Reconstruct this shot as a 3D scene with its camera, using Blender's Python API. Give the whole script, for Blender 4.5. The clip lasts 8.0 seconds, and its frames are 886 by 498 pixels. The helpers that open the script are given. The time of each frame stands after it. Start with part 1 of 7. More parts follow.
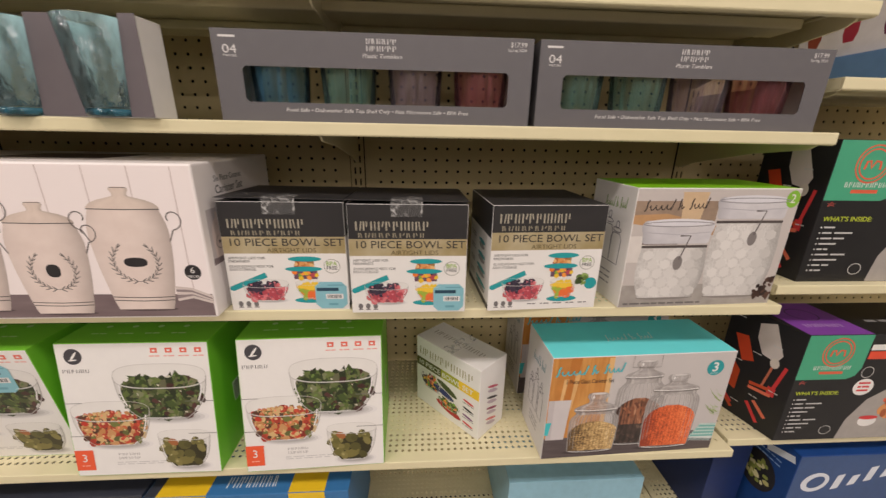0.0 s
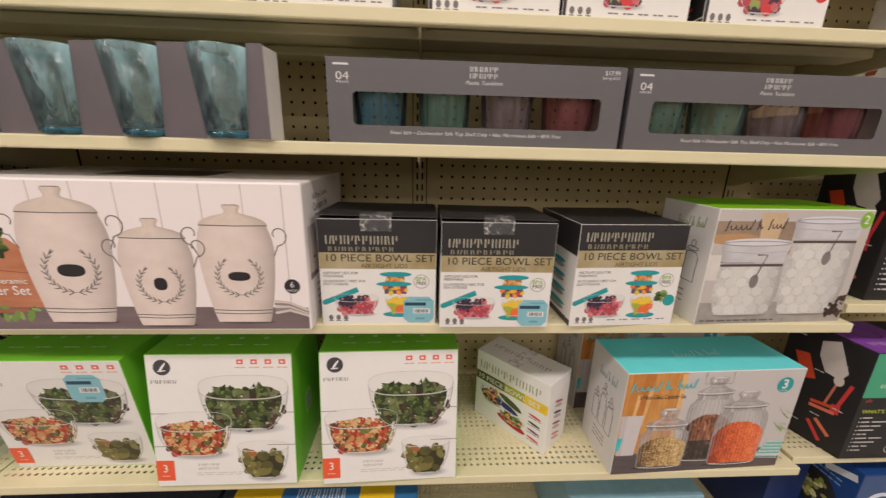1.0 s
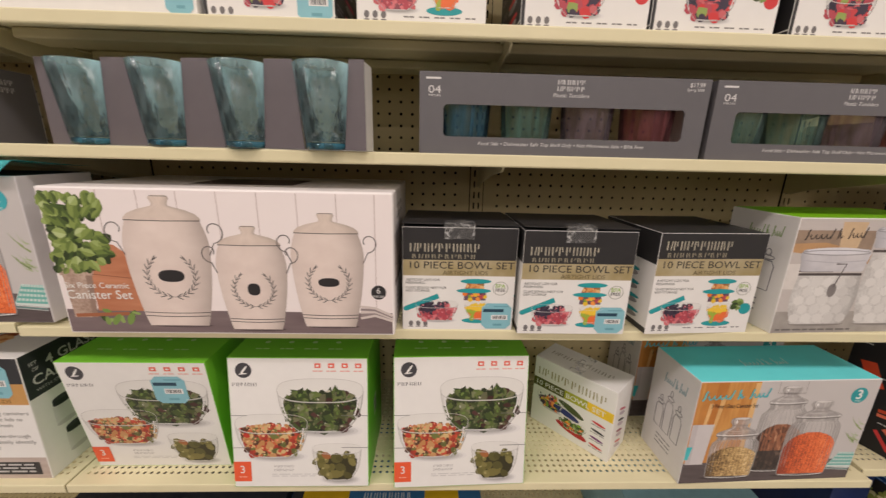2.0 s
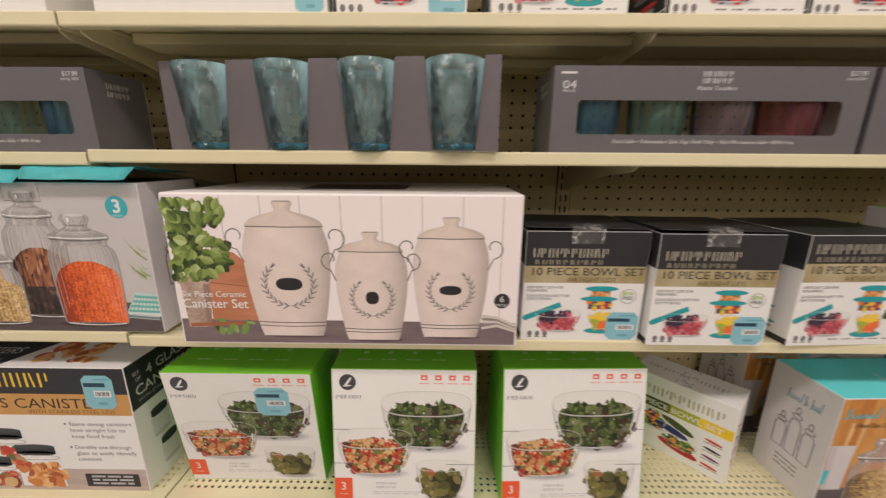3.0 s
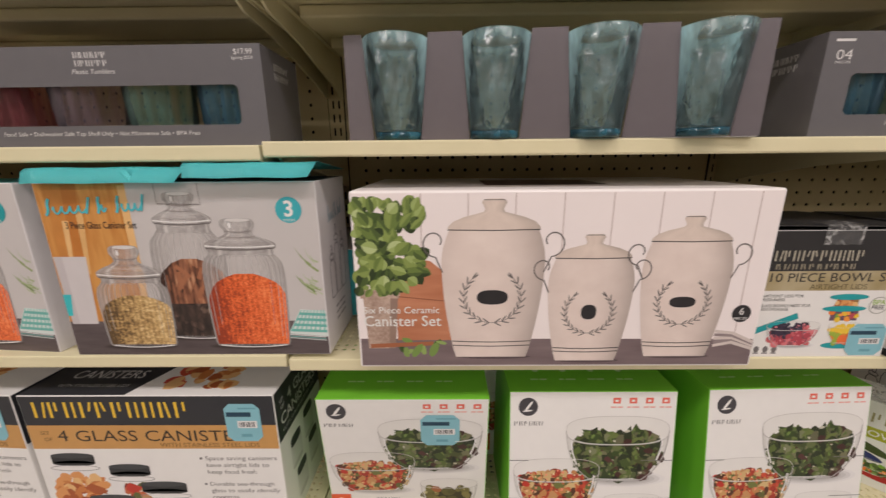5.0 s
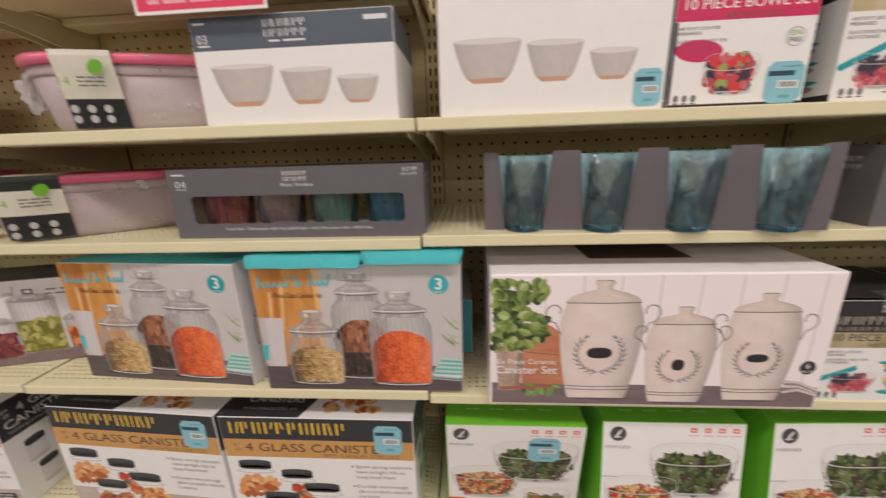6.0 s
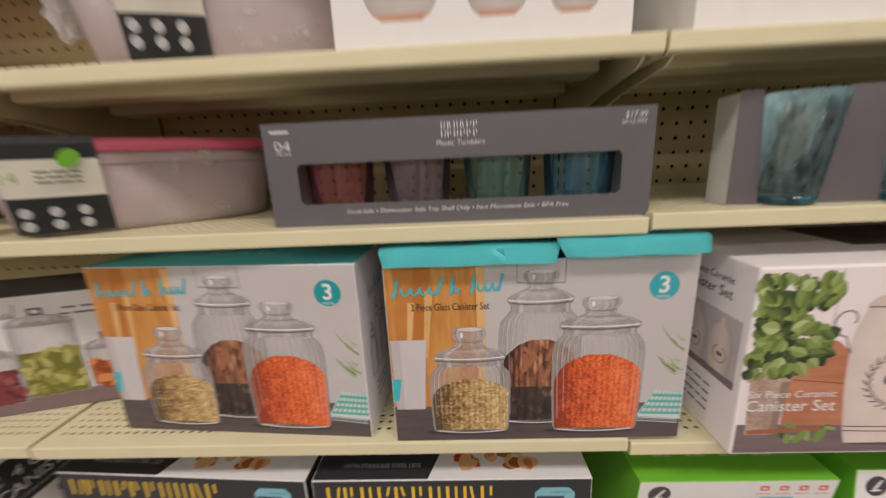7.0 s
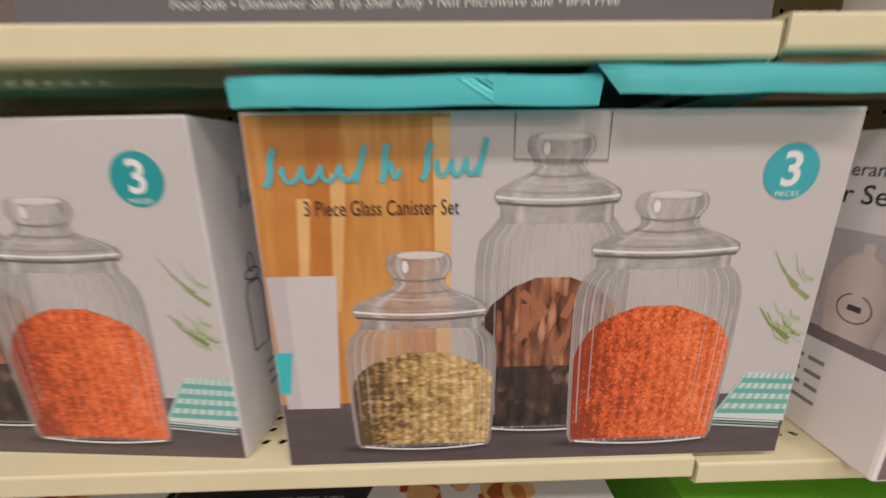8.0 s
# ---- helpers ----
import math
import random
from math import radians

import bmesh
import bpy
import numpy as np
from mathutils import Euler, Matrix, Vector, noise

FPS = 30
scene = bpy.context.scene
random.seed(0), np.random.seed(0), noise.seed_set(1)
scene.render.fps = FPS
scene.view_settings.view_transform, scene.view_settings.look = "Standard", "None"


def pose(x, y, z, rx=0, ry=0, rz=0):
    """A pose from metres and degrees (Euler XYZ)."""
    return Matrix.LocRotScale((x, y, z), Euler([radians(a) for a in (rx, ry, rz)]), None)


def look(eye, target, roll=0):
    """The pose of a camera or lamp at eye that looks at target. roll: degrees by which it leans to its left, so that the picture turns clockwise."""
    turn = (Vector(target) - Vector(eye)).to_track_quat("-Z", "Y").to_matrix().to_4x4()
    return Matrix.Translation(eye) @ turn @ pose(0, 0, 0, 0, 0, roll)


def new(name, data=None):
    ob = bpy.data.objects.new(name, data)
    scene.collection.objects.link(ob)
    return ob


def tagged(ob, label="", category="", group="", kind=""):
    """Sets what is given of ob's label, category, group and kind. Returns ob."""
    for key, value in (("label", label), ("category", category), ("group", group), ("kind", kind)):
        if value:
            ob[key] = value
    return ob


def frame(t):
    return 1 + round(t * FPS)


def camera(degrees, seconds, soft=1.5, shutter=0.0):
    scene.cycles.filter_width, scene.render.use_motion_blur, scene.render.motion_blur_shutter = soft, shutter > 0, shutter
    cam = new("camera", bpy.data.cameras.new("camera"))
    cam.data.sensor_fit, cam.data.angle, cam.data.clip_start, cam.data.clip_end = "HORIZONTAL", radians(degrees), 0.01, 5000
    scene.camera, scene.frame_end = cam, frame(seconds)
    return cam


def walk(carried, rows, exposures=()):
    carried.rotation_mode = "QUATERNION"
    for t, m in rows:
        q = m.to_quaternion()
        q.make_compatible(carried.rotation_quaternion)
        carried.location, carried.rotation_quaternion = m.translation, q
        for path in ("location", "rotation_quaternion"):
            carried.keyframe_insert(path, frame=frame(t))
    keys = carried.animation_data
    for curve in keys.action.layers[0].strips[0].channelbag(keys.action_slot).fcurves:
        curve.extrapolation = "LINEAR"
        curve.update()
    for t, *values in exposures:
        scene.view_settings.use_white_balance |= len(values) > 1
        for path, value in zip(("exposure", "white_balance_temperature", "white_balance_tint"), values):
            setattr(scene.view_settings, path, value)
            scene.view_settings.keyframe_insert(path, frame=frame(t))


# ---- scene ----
cam = camera(101.5, 8.0, soft=1.35, shutter=0.5)
PATH = [
    (0, (0.905, 0.024, 1.321), (1.027, 1.926, 0.716), 1.1),
    (0.5, (0.842, 0.018, 1.324), (0.966, 1.931, 0.756), 1.4),
    (1, (0.771, 0.016, 1.331), (0.882, 1.937, 0.787), 1.5),
    (2.5, (0.588, 0.007, 1.335), (0.61, 1.943, 0.834), 0.9),
    (3, (0.495, 0.04, 1.324), (0.48, 1.981, 0.84), 0.4),
    (3.5, (0.4, 0.086, 1.309), (0.394, 2.029, 0.835), 0.2),
    (4, (0.325, 0.112, 1.311), (0.334, 2.057, 0.844), -0.2),
    (5.3, (0.171, 0.116, 1.316), (0.135, 2.05, 0.808), -0.7),
    (5.5, (0.139, 0.09, 1.354), (0.086, 2.02, 0.831), -0.9),
    (6, (0.071, 0.021, 1.46), (-0.07, 1.943, 0.924), -1.9),
    (6.5, (-0.11, 0.027, 1.47), (-0.319, 1.954, 0.977), -3.2),
    (7, (-0.201, 0.175, 1.397), (-0.277, 2.114, 0.915), -2.6),
    (7.5, (-0.205, 0.277, 1.315), (-0.206, 2.217, 0.829), -1.8),
    (8, (-0.181, 0.347, 1.266), (-0.139, 2.28, 0.754), -0.7),
]
walk(cam, [(t, look(eye, target, roll)) for t, eye, target, roll in PATH], exposures=[(0.0, 0.1, 6500, 10), (3.5, 0.0, 6450, 10), (6.0, -0.02, 6250, 10), (6.5, -0.08, 6250, 10), (7.0, -0.08, 6280, 10), (7.5, 0.0, 6250, 10), (8.0, 0.05, 6320, 10)])

# ---------------------------------------------------------------- light
# A shop aisle with rows of ceiling troffers; the room is closed all round.
world = bpy.data.worlds.new("world")
world.use_nodes = True
world.node_tree.nodes["Background"].inputs[0].default_value = (1.0, 0.97, 0.92, 1)
world.node_tree.nodes["Background"].inputs[1].default_value = 0.05
scene.world = world
LAMP_POWER = 42.0


def troffer_lamp(x, y, z, power):
    data = bpy.data.lights.new("troffer_light", "AREA")
    data.shape, data.size, data.size_y = "RECTANGLE", 1.15, 0.5
    data.energy, data.color = power, (1.0, 0.885, 0.845)
    ob = new("troffer_light", data)
    ob.matrix_world = pose(x, y, z)
    return ob


LAMPS = [(lx, ly) for lx in (-3.9, -1.3, 1.3, 3.9) for ly in (-1.3, -5.0, -8.4)]
for lx, ly in LAMPS:
    troffer_lamp(lx, ly, 4.17, LAMP_POWER)

# ---------------------------------------------------------------- helpers


def mat(name, base=(0.5, 0.5, 0.5), rough=0.5, metal=0.0, var=0.06, scale=40.0, bump=0.0, bump_scale=200.0,
        second=None, trans=0.0, ior=1.45, alpha=1.0, coat=0.0, uv=False, spec=0.5, stretch=None):
    """A principled material with colour variation at two scales and a fine relief."""
    m = bpy.data.materials.new(name)
    m.use_nodes = True
    nt = m.node_tree
    b = nt.nodes["Principled BSDF"]
    b.inputs["Roughness"].default_value, b.inputs["Metallic"].default_value = rough, metal
    b.inputs["Transmission Weight"].default_value, b.inputs["IOR"].default_value = trans, ior
    b.inputs["Alpha"].default_value, b.inputs["Coat Weight"].default_value = alpha, coat
    b.inputs["Specular IOR Level"].default_value = spec
    co = nt.nodes.new("ShaderNodeTexCoord")
    out = co.outputs["UV" if uv else "Object"]
    if stretch:
        mp = nt.nodes.new("ShaderNodeMapping")
        mp.inputs["Scale"].default_value = stretch
        nt.links.new(out, mp.inputs[0])
        out = mp.outputs[0]
    c2 = second or tuple(max(0.0, c * (1 - var)) for c in base)
    n1 = nt.nodes.new("ShaderNodeTexNoise")
    n1.inputs["Scale"].default_value, n1.inputs["Detail"].default_value = scale, 6
    n2 = nt.nodes.new("ShaderNodeTexNoise")
    n2.inputs["Scale"].default_value, n2.inputs["Detail"].default_value = scale * 0.13, 3
    nt.links.new(out, n1.inputs[0]), nt.links.new(out, n2.inputs[0])
    add = nt.nodes.new("ShaderNodeMath")
    add.operation = "MULTIPLY_ADD"
    add.inputs[1].default_value = 0.5
    half = nt.nodes.new("ShaderNodeMath")
    half.operation = "MULTIPLY"
    half.inputs[1].default_value = 0.5
    nt.links.new(n2.outputs[0], half.inputs[0])
    nt.links.new(n1.outputs[0], add.inputs[0]), nt.links.new(half.outputs[0], add.inputs[2])
    ramp = nt.nodes.new("ShaderNodeValToRGB")
    ramp.color_ramp.elements[0].position, ramp.color_ramp.elements[1].position = 0.36, 0.64
    ramp.color_ramp.elements[0].color, ramp.color_ramp.elements[1].color = (*c2, 1), (*base, 1)
    nt.links.new(add.outputs[0], ramp.inputs[0]), nt.links.new(ramp.outputs[0], b.inputs["Base Color"])
    if bump:
        n3 = nt.nodes.new("ShaderNodeTexNoise")
        n3.inputs["Scale"].default_value, n3.inputs["Detail"].default_value = bump_scale, 4
        nt.links.new(co.outputs["Object"], n3.inputs[0])
        bp = nt.nodes.new("ShaderNodeBump")
        bp.inputs["Strength"].default_value, bp.inputs["Distance"].default_value = bump, 0.002
        nt.links.new(n3.outputs[0], bp.inputs["Height"]), nt.links.new(bp.outputs[0], b.inputs["Normal"])
    return m


def srgb(r, g, b):
    return tuple(((c / 255 + 0.055) / 1.055) ** 2.4 if c > 10 else c / 255 / 12.92 for c in (r, g, b))


INK = {}


def ink(r, g, b, var=0.06, rough=0.42, scale=60.0):
    """Printing ink on coated card, of an sRGB colour."""
    key = (r, g, b, var, rough)
    if key not in INK:
        INK[key] = mat("ink_%d_%d_%d" % (r, g, b), srgb(r, g, b), rough, var=var, scale=scale, bump=0.03, bump_scale=500)
    return INK[key]


def mesh_of(name, bm, *mats):
    me = bpy.data.meshes.new(name)
    bm.to_mesh(me)
    bm.free()
    for m in mats:
        me.materials.append(m)
    return me


def part(name, bm, material, parent, label="", local=None):
    mats = material if isinstance(material, (list, tuple)) else [material]
    ob = new(name, mesh_of(name, bm, *mats) if isinstance(bm, bmesh.types.BMesh) else bm)
    ob.parent = parent
    if local is not None:
        ob.matrix_local = local
    if label:
        tagged(ob, label=label)
    return ob


def thing(name, m, label, category, group="", kind=""):
    ob = new(name)
    ob.empty_display_size = 0.05
    ob.matrix_world = m
    return tagged(ob, label, category, group, kind)


def add_box(bm, x0, x1, y0, y1, z0, z1, bev=0.0, mi=0):
    vs = [bm.verts.new((x, y, z)) for z in (z0, z1) for y in (y0, y1) for x in (x0, x1)]
    fs = [bm.faces.new([vs[i] for i in q]) for q in ((0, 2, 3, 1), (4, 5, 7, 6), (0, 1, 5, 4), (2, 6, 7, 3), (0, 4, 6, 2), (1, 3, 7, 5))]
    for f in fs:
        f.material_index = mi
    if bev:
        es = list({e for f in fs for e in f.edges})
        bmesh.ops.bevel(bm, geom=es, offset=bev, segments=2, affect="EDGES", profile=0.5)
    return fs


def lathe(bm, prof, n=32, mi=0, m=None, a0=0.0, smooth=True):
    """Turn a profile of (radius, z) round the z axis."""
    rings = []
    for r, z in prof:
        if r < 1e-6:
            rings.append([bm.verts.new((0, 0, z))] * n)
        else:
            rings.append([bm.verts.new((r * math.cos(a0 + 2 * math.pi * i / n), r * math.sin(a0 + 2 * math.pi * i / n), z)) for i in range(n)])
    for a, b in zip(rings, rings[1:]):
        for i in range(n):
            j = (i + 1) % n
            q = []
            for v in (a[i], a[j], b[j], b[i]):
                if v not in q:
                    q.append(v)
            if len(q) > 2:
                f = bm.faces.new(q)
                f.material_index, f.smooth = mi, smooth
    bmesh.ops.recalc_face_normals(bm, faces=list({f for r in rings for v in r for f in v.link_faces}))
    if m is not None:
        seen = {v for r in rings for v in r}
        bmesh.ops.transform(bm, matrix=m, verts=list(seen))


def punched(w, h, px, pz, hole, margin_x=0.0, margin_z=0.0):
    """A sheet in the xy plane, from 0,0 to w,h, with a hole of the given outline (eight points) in each cell of px by pz."""
    nx, nz = int((w - 2 * margin_x) / px + 1e-6), int((h - 2 * margin_z) / pz + 1e-6)
    ox, oz = (w - nx * px) / 2, (h - nz * pz) / 2
    outer = [(1, 0), (1, 1), (0, 1), (-1, 1), (-1, 0), (-1, -1), (0, -1), (1, -1)]
    verts, faces = [], []
    for j in range(nz):
        for i in range(nx):
            cx, cz, k = ox + (i + 0.5) * px, oz + (j + 0.5) * pz, len(verts)
            verts += [(cx + a * px / 2, cz + b * pz / 2, 0) for a, b in outer] + [(cx + a, cz + b, 0) for a, b in hole]
            verts += [(cx + a, cz + b, -0.002) for a, b in hole]
            faces += [(k + q, k + (q + 1) % 8, k + 8 + (q + 1) % 8, k + 8 + q) for q in range(8)]
            faces += [(k + 8 + q, k + 8 + (q + 1) % 8, k + 16 + (q + 1) % 8, k + 16 + q) for q in range(8)]
    for x0, x1, y0, y1 in ((0, w, 0, oz), (0, w, h - oz, h), (0, ox, oz, h - oz), (w - ox, w, oz, h - oz)):
        if x1 - x0 > 1e-5 and y1 - y0 > 1e-5:
            k = len(verts)
            verts += [(x0, y0, 0), (x1, y0, 0), (x1, y1, 0), (x0, y1, 0)]
            faces.append((k, k + 1, k + 2, k + 3))
    me = bpy.data.meshes.new("punched_sheet")
    me.from_pydata(verts, [], faces)
    return me


def octagon(r, s=1.0):
    return [(r * math.cos(math.pi * q / 4), s * r * math.sin(math.pi * q / 4)) for q in range(8)]


def clear(name, tint, body, amount, rough=0.05, ior=1.45, bump=0.0, bump_scale=60.0, flank=None, streak=1.0):
    """Clear tinted glass or plastic with thin walls: it lets light straight through, with a little colour of its own and a Fresnel gloss."""
    m = bpy.data.materials.new(name)
    m.use_nodes = True
    nt = m.node_tree
    nt.nodes.remove(nt.nodes["Principled BSDF"])
    out = nt.nodes["Material Output"]
    tr, di, gl = (nt.nodes.new("ShaderNodeBsdf" + k) for k in ("Transparent", "Diffuse", "Glossy"))
    co, nz = nt.nodes.new("ShaderNodeTexCoord"), nt.nodes.new("ShaderNodeTexNoise")
    nz.inputs["Scale"].default_value, nz.inputs["Detail"].default_value = bump_scale, 2
    mp = nt.nodes.new("ShaderNodeMapping")
    mp.inputs["Scale"].default_value = (1, 1, streak)
    nt.links.new(co.outputs["Object"], mp.inputs[0]), nt.links.new(mp.outputs[0], nz.inputs[0])
    tr.inputs[0].default_value, di.inputs[0].default_value, gl.inputs[1].default_value = (*tint, 1), (*body, 1), rough
    part_mix = nt.nodes.new("ShaderNodeMixShader")
    amt = nt.nodes.new("ShaderNodeMapRange")
    amt.inputs[1].default_value, amt.inputs[2].default_value = 0.35, 0.65
    amt.inputs[3].default_value, amt.inputs[4].default_value = amount * 0.4, amount * 1.6
    nt.links.new(nz.outputs[0], amt.inputs[0])
    dense = amt.outputs[0]
    if flank:
        # extra body colour on the two flanks and under the rim paints in their glow
        sep = nt.nodes.new("ShaderNodeSeparateXYZ")
        nt.links.new(co.outputs["Object"], sep.inputs[0])
        ab = nt.nodes.new("ShaderNodeMath")
        ab.operation = "ABSOLUTE"
        nt.links.new(sep.outputs[0], ab.inputs[0])
        for src, lo, hi, top_v in ((ab.outputs[0], flank[0], flank[1], flank[4]), (sep.outputs[2], flank[2], flank[3], flank[5])):
            wob = nt.nodes.new("ShaderNodeMath")
            wob.operation = "MULTIPLY_ADD"
            wob.inputs[1].default_value = 0.004
            nt.links.new(nz.outputs[0], wob.inputs[0]), nt.links.new(src, wob.inputs[2])
            mr = nt.nodes.new("ShaderNodeMapRange")
            mr.inputs[1].default_value, mr.inputs[2].default_value, mr.inputs[4].default_value = lo + 0.002, hi + 0.002, top_v
            add = nt.nodes.new("ShaderNodeMath")
            nt.links.new(wob.outputs[0], mr.inputs[0]), nt.links.new(mr.outputs[0], add.inputs[0]), nt.links.new(dense, add.inputs[1])
            dense = add.outputs[0]
    nt.links.new(dense, part_mix.inputs[0])
    nt.links.new(tr.outputs[0], part_mix.inputs[1]), nt.links.new(di.outputs[0], part_mix.inputs[2])
    fr, top = nt.nodes.new("ShaderNodeFresnel"), nt.nodes.new("ShaderNodeMixShader")
    fr.inputs[0].default_value = ior
    nt.links.new(fr.outputs[0], top.inputs[0]), nt.links.new(part_mix.outputs[0], top.inputs[1]), nt.links.new(gl.outputs[0], top.inputs[2])
    if bump:
        bp = nt.nodes.new("ShaderNodeBump")
        bp.inputs["Strength"].default_value, bp.inputs["Distance"].default_value = bump, 0.002
        nt.links.new(nz.outputs[0], bp.inputs["Height"])
        nt.links.new(bp.outputs[0], gl.inputs["Normal"]), nt.links.new(bp.outputs[0], fr.inputs["Normal"])
    nt.links.new(top.outputs[0], out.inputs[0])
    return m


# ---------------------------------------------------------------- materials
CREAM = mat("cream_enamel", (0.79, 0.725, 0.475), 0.38, var=0.05, scale=14, bump=0.06, bump_scale=700, second=(0.74, 0.68, 0.435))
PEG = mat("pegboard_enamel", (0.71, 0.595, 0.33), 0.55, var=0.08, scale=9, bump=0.08, bump_scale=400, second=(0.62, 0.515, 0.28))
# near-black colour standing in for shade behind the pegboard and inside the open carton
DARK = mat("painted_void_shade", (0.02, 0.018, 0.015), 0.9)
CEIL = mat("ceiling_tile", (0.78, 0.77, 0.73), 0.9, var=0.1, scale=120, bump=0.4, bump_scale=300)
FLOOR = mat("vinyl_floor", (0.58, 0.55, 0.50), 0.3, var=0.15, scale=30)
WHITE = ink(238, 236, 232, 0.03)

# ---------------------------------------------------------------- structure
WALL_Y, FRONT = 0.875, 0.55
S1, S2, MID, LOW, BASE = 1.502, 1.3295, 1.056, 0.736, 0.40
MID_EAST = 1.052
BAY = 0.762


def slab(name, x0, x1, y0, y1, z0, z1, material, label, category):
    bm = bmesh.new()
    add_box(bm, x0, x1, y0, y1, z0, z1)
    return tagged(new(name, mesh_of(name, bm, material)), label, category, kind="structure")


slab("floor", -6, 6, -9.6, 1.3, -0.1, 0.0, FLOOR, "pale vinyl tile shop floor along the aisle", "floor")
slab("ceiling", -6, 6, -9.6, 1.3, 4.2, 4.3, CEIL, "white acoustic tile ceiling over the aisle", "ceiling")
slab("wall_west", -6.1, -6, -9.6, 1.3, 0, 4.2, CEIL, "plain pale end wall of the aisle", "wall")
slab("wall_east", 6, 6.1, -9.6, 1.3, 0, 4.2, CEIL, "plain pale end wall of the aisle", "wall")
slab("wall_south", -6, 6, -9.7, -9.6, 0, 4.2, CEIL, "plain pale wall across the aisle", "wall")
# unseen block, its height and tone set to screen and bounce light
slab("wall_added_shelving", -6, 6, -2.7, -2.1, 0, 1.6, mat("shelving_across", (0.52, 0.48, 0.42), 0.6, var=0.4, scale=6), "plain unseen block added as shelving across the aisle, to steer light", "shelving")
# added sheet: its near-black colour paints the shade seen through the holes
slab("wall_north", -6, 6, WALL_Y + 0.05, WALL_Y + 0.1, 0, 4.2, DARK, "near-black sheet painted as the shade behind the pegboard holes", "wall")
for lx, ly in LAMPS:
    lamp = thing("ceiling_light", pose(lx, ly, 4.185), "white fluorescent troffer set in the ceiling", "ceiling light", "ceiling lights")
    bm = bmesh.new()
    for x0, x1, y0, y1 in ((-0.62, 0.62, -0.31, -0.27), (-0.62, 0.62, 0.27, 0.31), (-0.62, -0.58, -0.27, 0.27), (0.58, 0.62, -0.27, 0.27)):
        add_box(bm, x0, x1, y0, y1, -0.01, 0.014)
    part("frame", bm, CEIL, lamp)

# pegboard panels between slotted uprights
panel_mesh = punched(BAY - 0.034, 1.9, 0.0254, 0.0254, octagon(0.0034), 0.012, 0.01)
panel_mesh.materials.append(PEG)
upright_mesh = punched(0.030, 1.9, 0.0115, 0.0254, [(0.002, 0), (0.002, 0.0075), (0, 0.0075), (-0.002, 0.0075), (-0.002, 0), (-0.002, -0.0075), (0, -0.0075), (0.002, -0.0075)], 0.002, 0.0)
upright_mesh.materials.append(PEG)
for k in range(-3, 4):
    back = tagged(new("wall_panel", panel_mesh), "cream pegboard back panel with rows of punched holes", "pegboard", kind="structure")
    back.matrix_world = pose(k * BAY + 0.017, WALL_Y, 0.25, 90)
    post = tagged(new("upright_trim", upright_mesh), "cream steel upright with two columns of slots", "upright", kind="structure")
    post.matrix_world = pose(k * BAY - 0.015, WALL_Y - 0.003, 0.25, 90)

# shelves
deck_mesh = {}
for n in (1, 2):
    deck_mesh[n] = punched(n * BAY - 0.004, 0.305, 0.0127, 0.0127, octagon(0.0034), 0.006, 0.004)
    deck_mesh[n].materials.append(CREAM)


def lip_mesh(length):
    """The rolled front edge of a shelf, extruded along x."""
    prof = [(0.014, 0.0), (0.0015, 0.0), (0.0004, -0.0006), (0.0, -0.002), (0.0, -0.0155), (0.0008, -0.0172), (0.0024, -0.018), (0.012, -0.018), (0.012, -0.016), (0.003, -0.016), (0.002, -0.015), (0.002, -0.003), (0.003, -0.002), (0.014, -0.002)]
    bm = bmesh.new()
    a = [bm.verts.new((0.0, y, z)) for y, z in prof]
    b = [bm.verts.new((length, y, z)) for y, z in prof]
    for i in range(len(prof)):
        j = (i + 1) % len(prof)
        bm.faces.new((a[i], b[i], b[j], a[j]))
    bm.faces.new(a[::-1]), bm.faces.new(b)
    bmesh.ops.recalc_face_normals(bm, faces=bm.faces)
    return mesh_of("front_lip", bm, CREAM)


def bracket_mesh():
    prof = [(0.322, -0.002), (0.02, -0.002), (0.012, -0.010), (0.016, -0.020), (0.028, -0.026), (0.12, -0.036), (0.26, -0.062), (0.300, -0.075), (0.322, -0.075)]
    bm = bmesh.new()
    a = [bm.verts.new((-0.0015, y, z)) for y, z in prof]
    b = [bm.verts.new((0.0015, y, z)) for y, z in prof]
    for i in range(len(prof)):
        j = (i + 1) % len(prof)
        bm.faces.new((a[i], b[i], b[j], a[j]))
    bm.faces.new(a[::-1]), bm.faces.new(b)
    add_box(bm, -0.007, 0.007, 0.02, 0.30, -0.0055, -0.003)
    bmesh.ops.recalc_face_normals(bm, faces=bm.faces)
    return mesh_of("bracket", bm, CREAM)


BRACKET = bracket_mesh()
LIPS = {n: lip_mesh(n * BAY - 0.004) for n in (1, 2)}


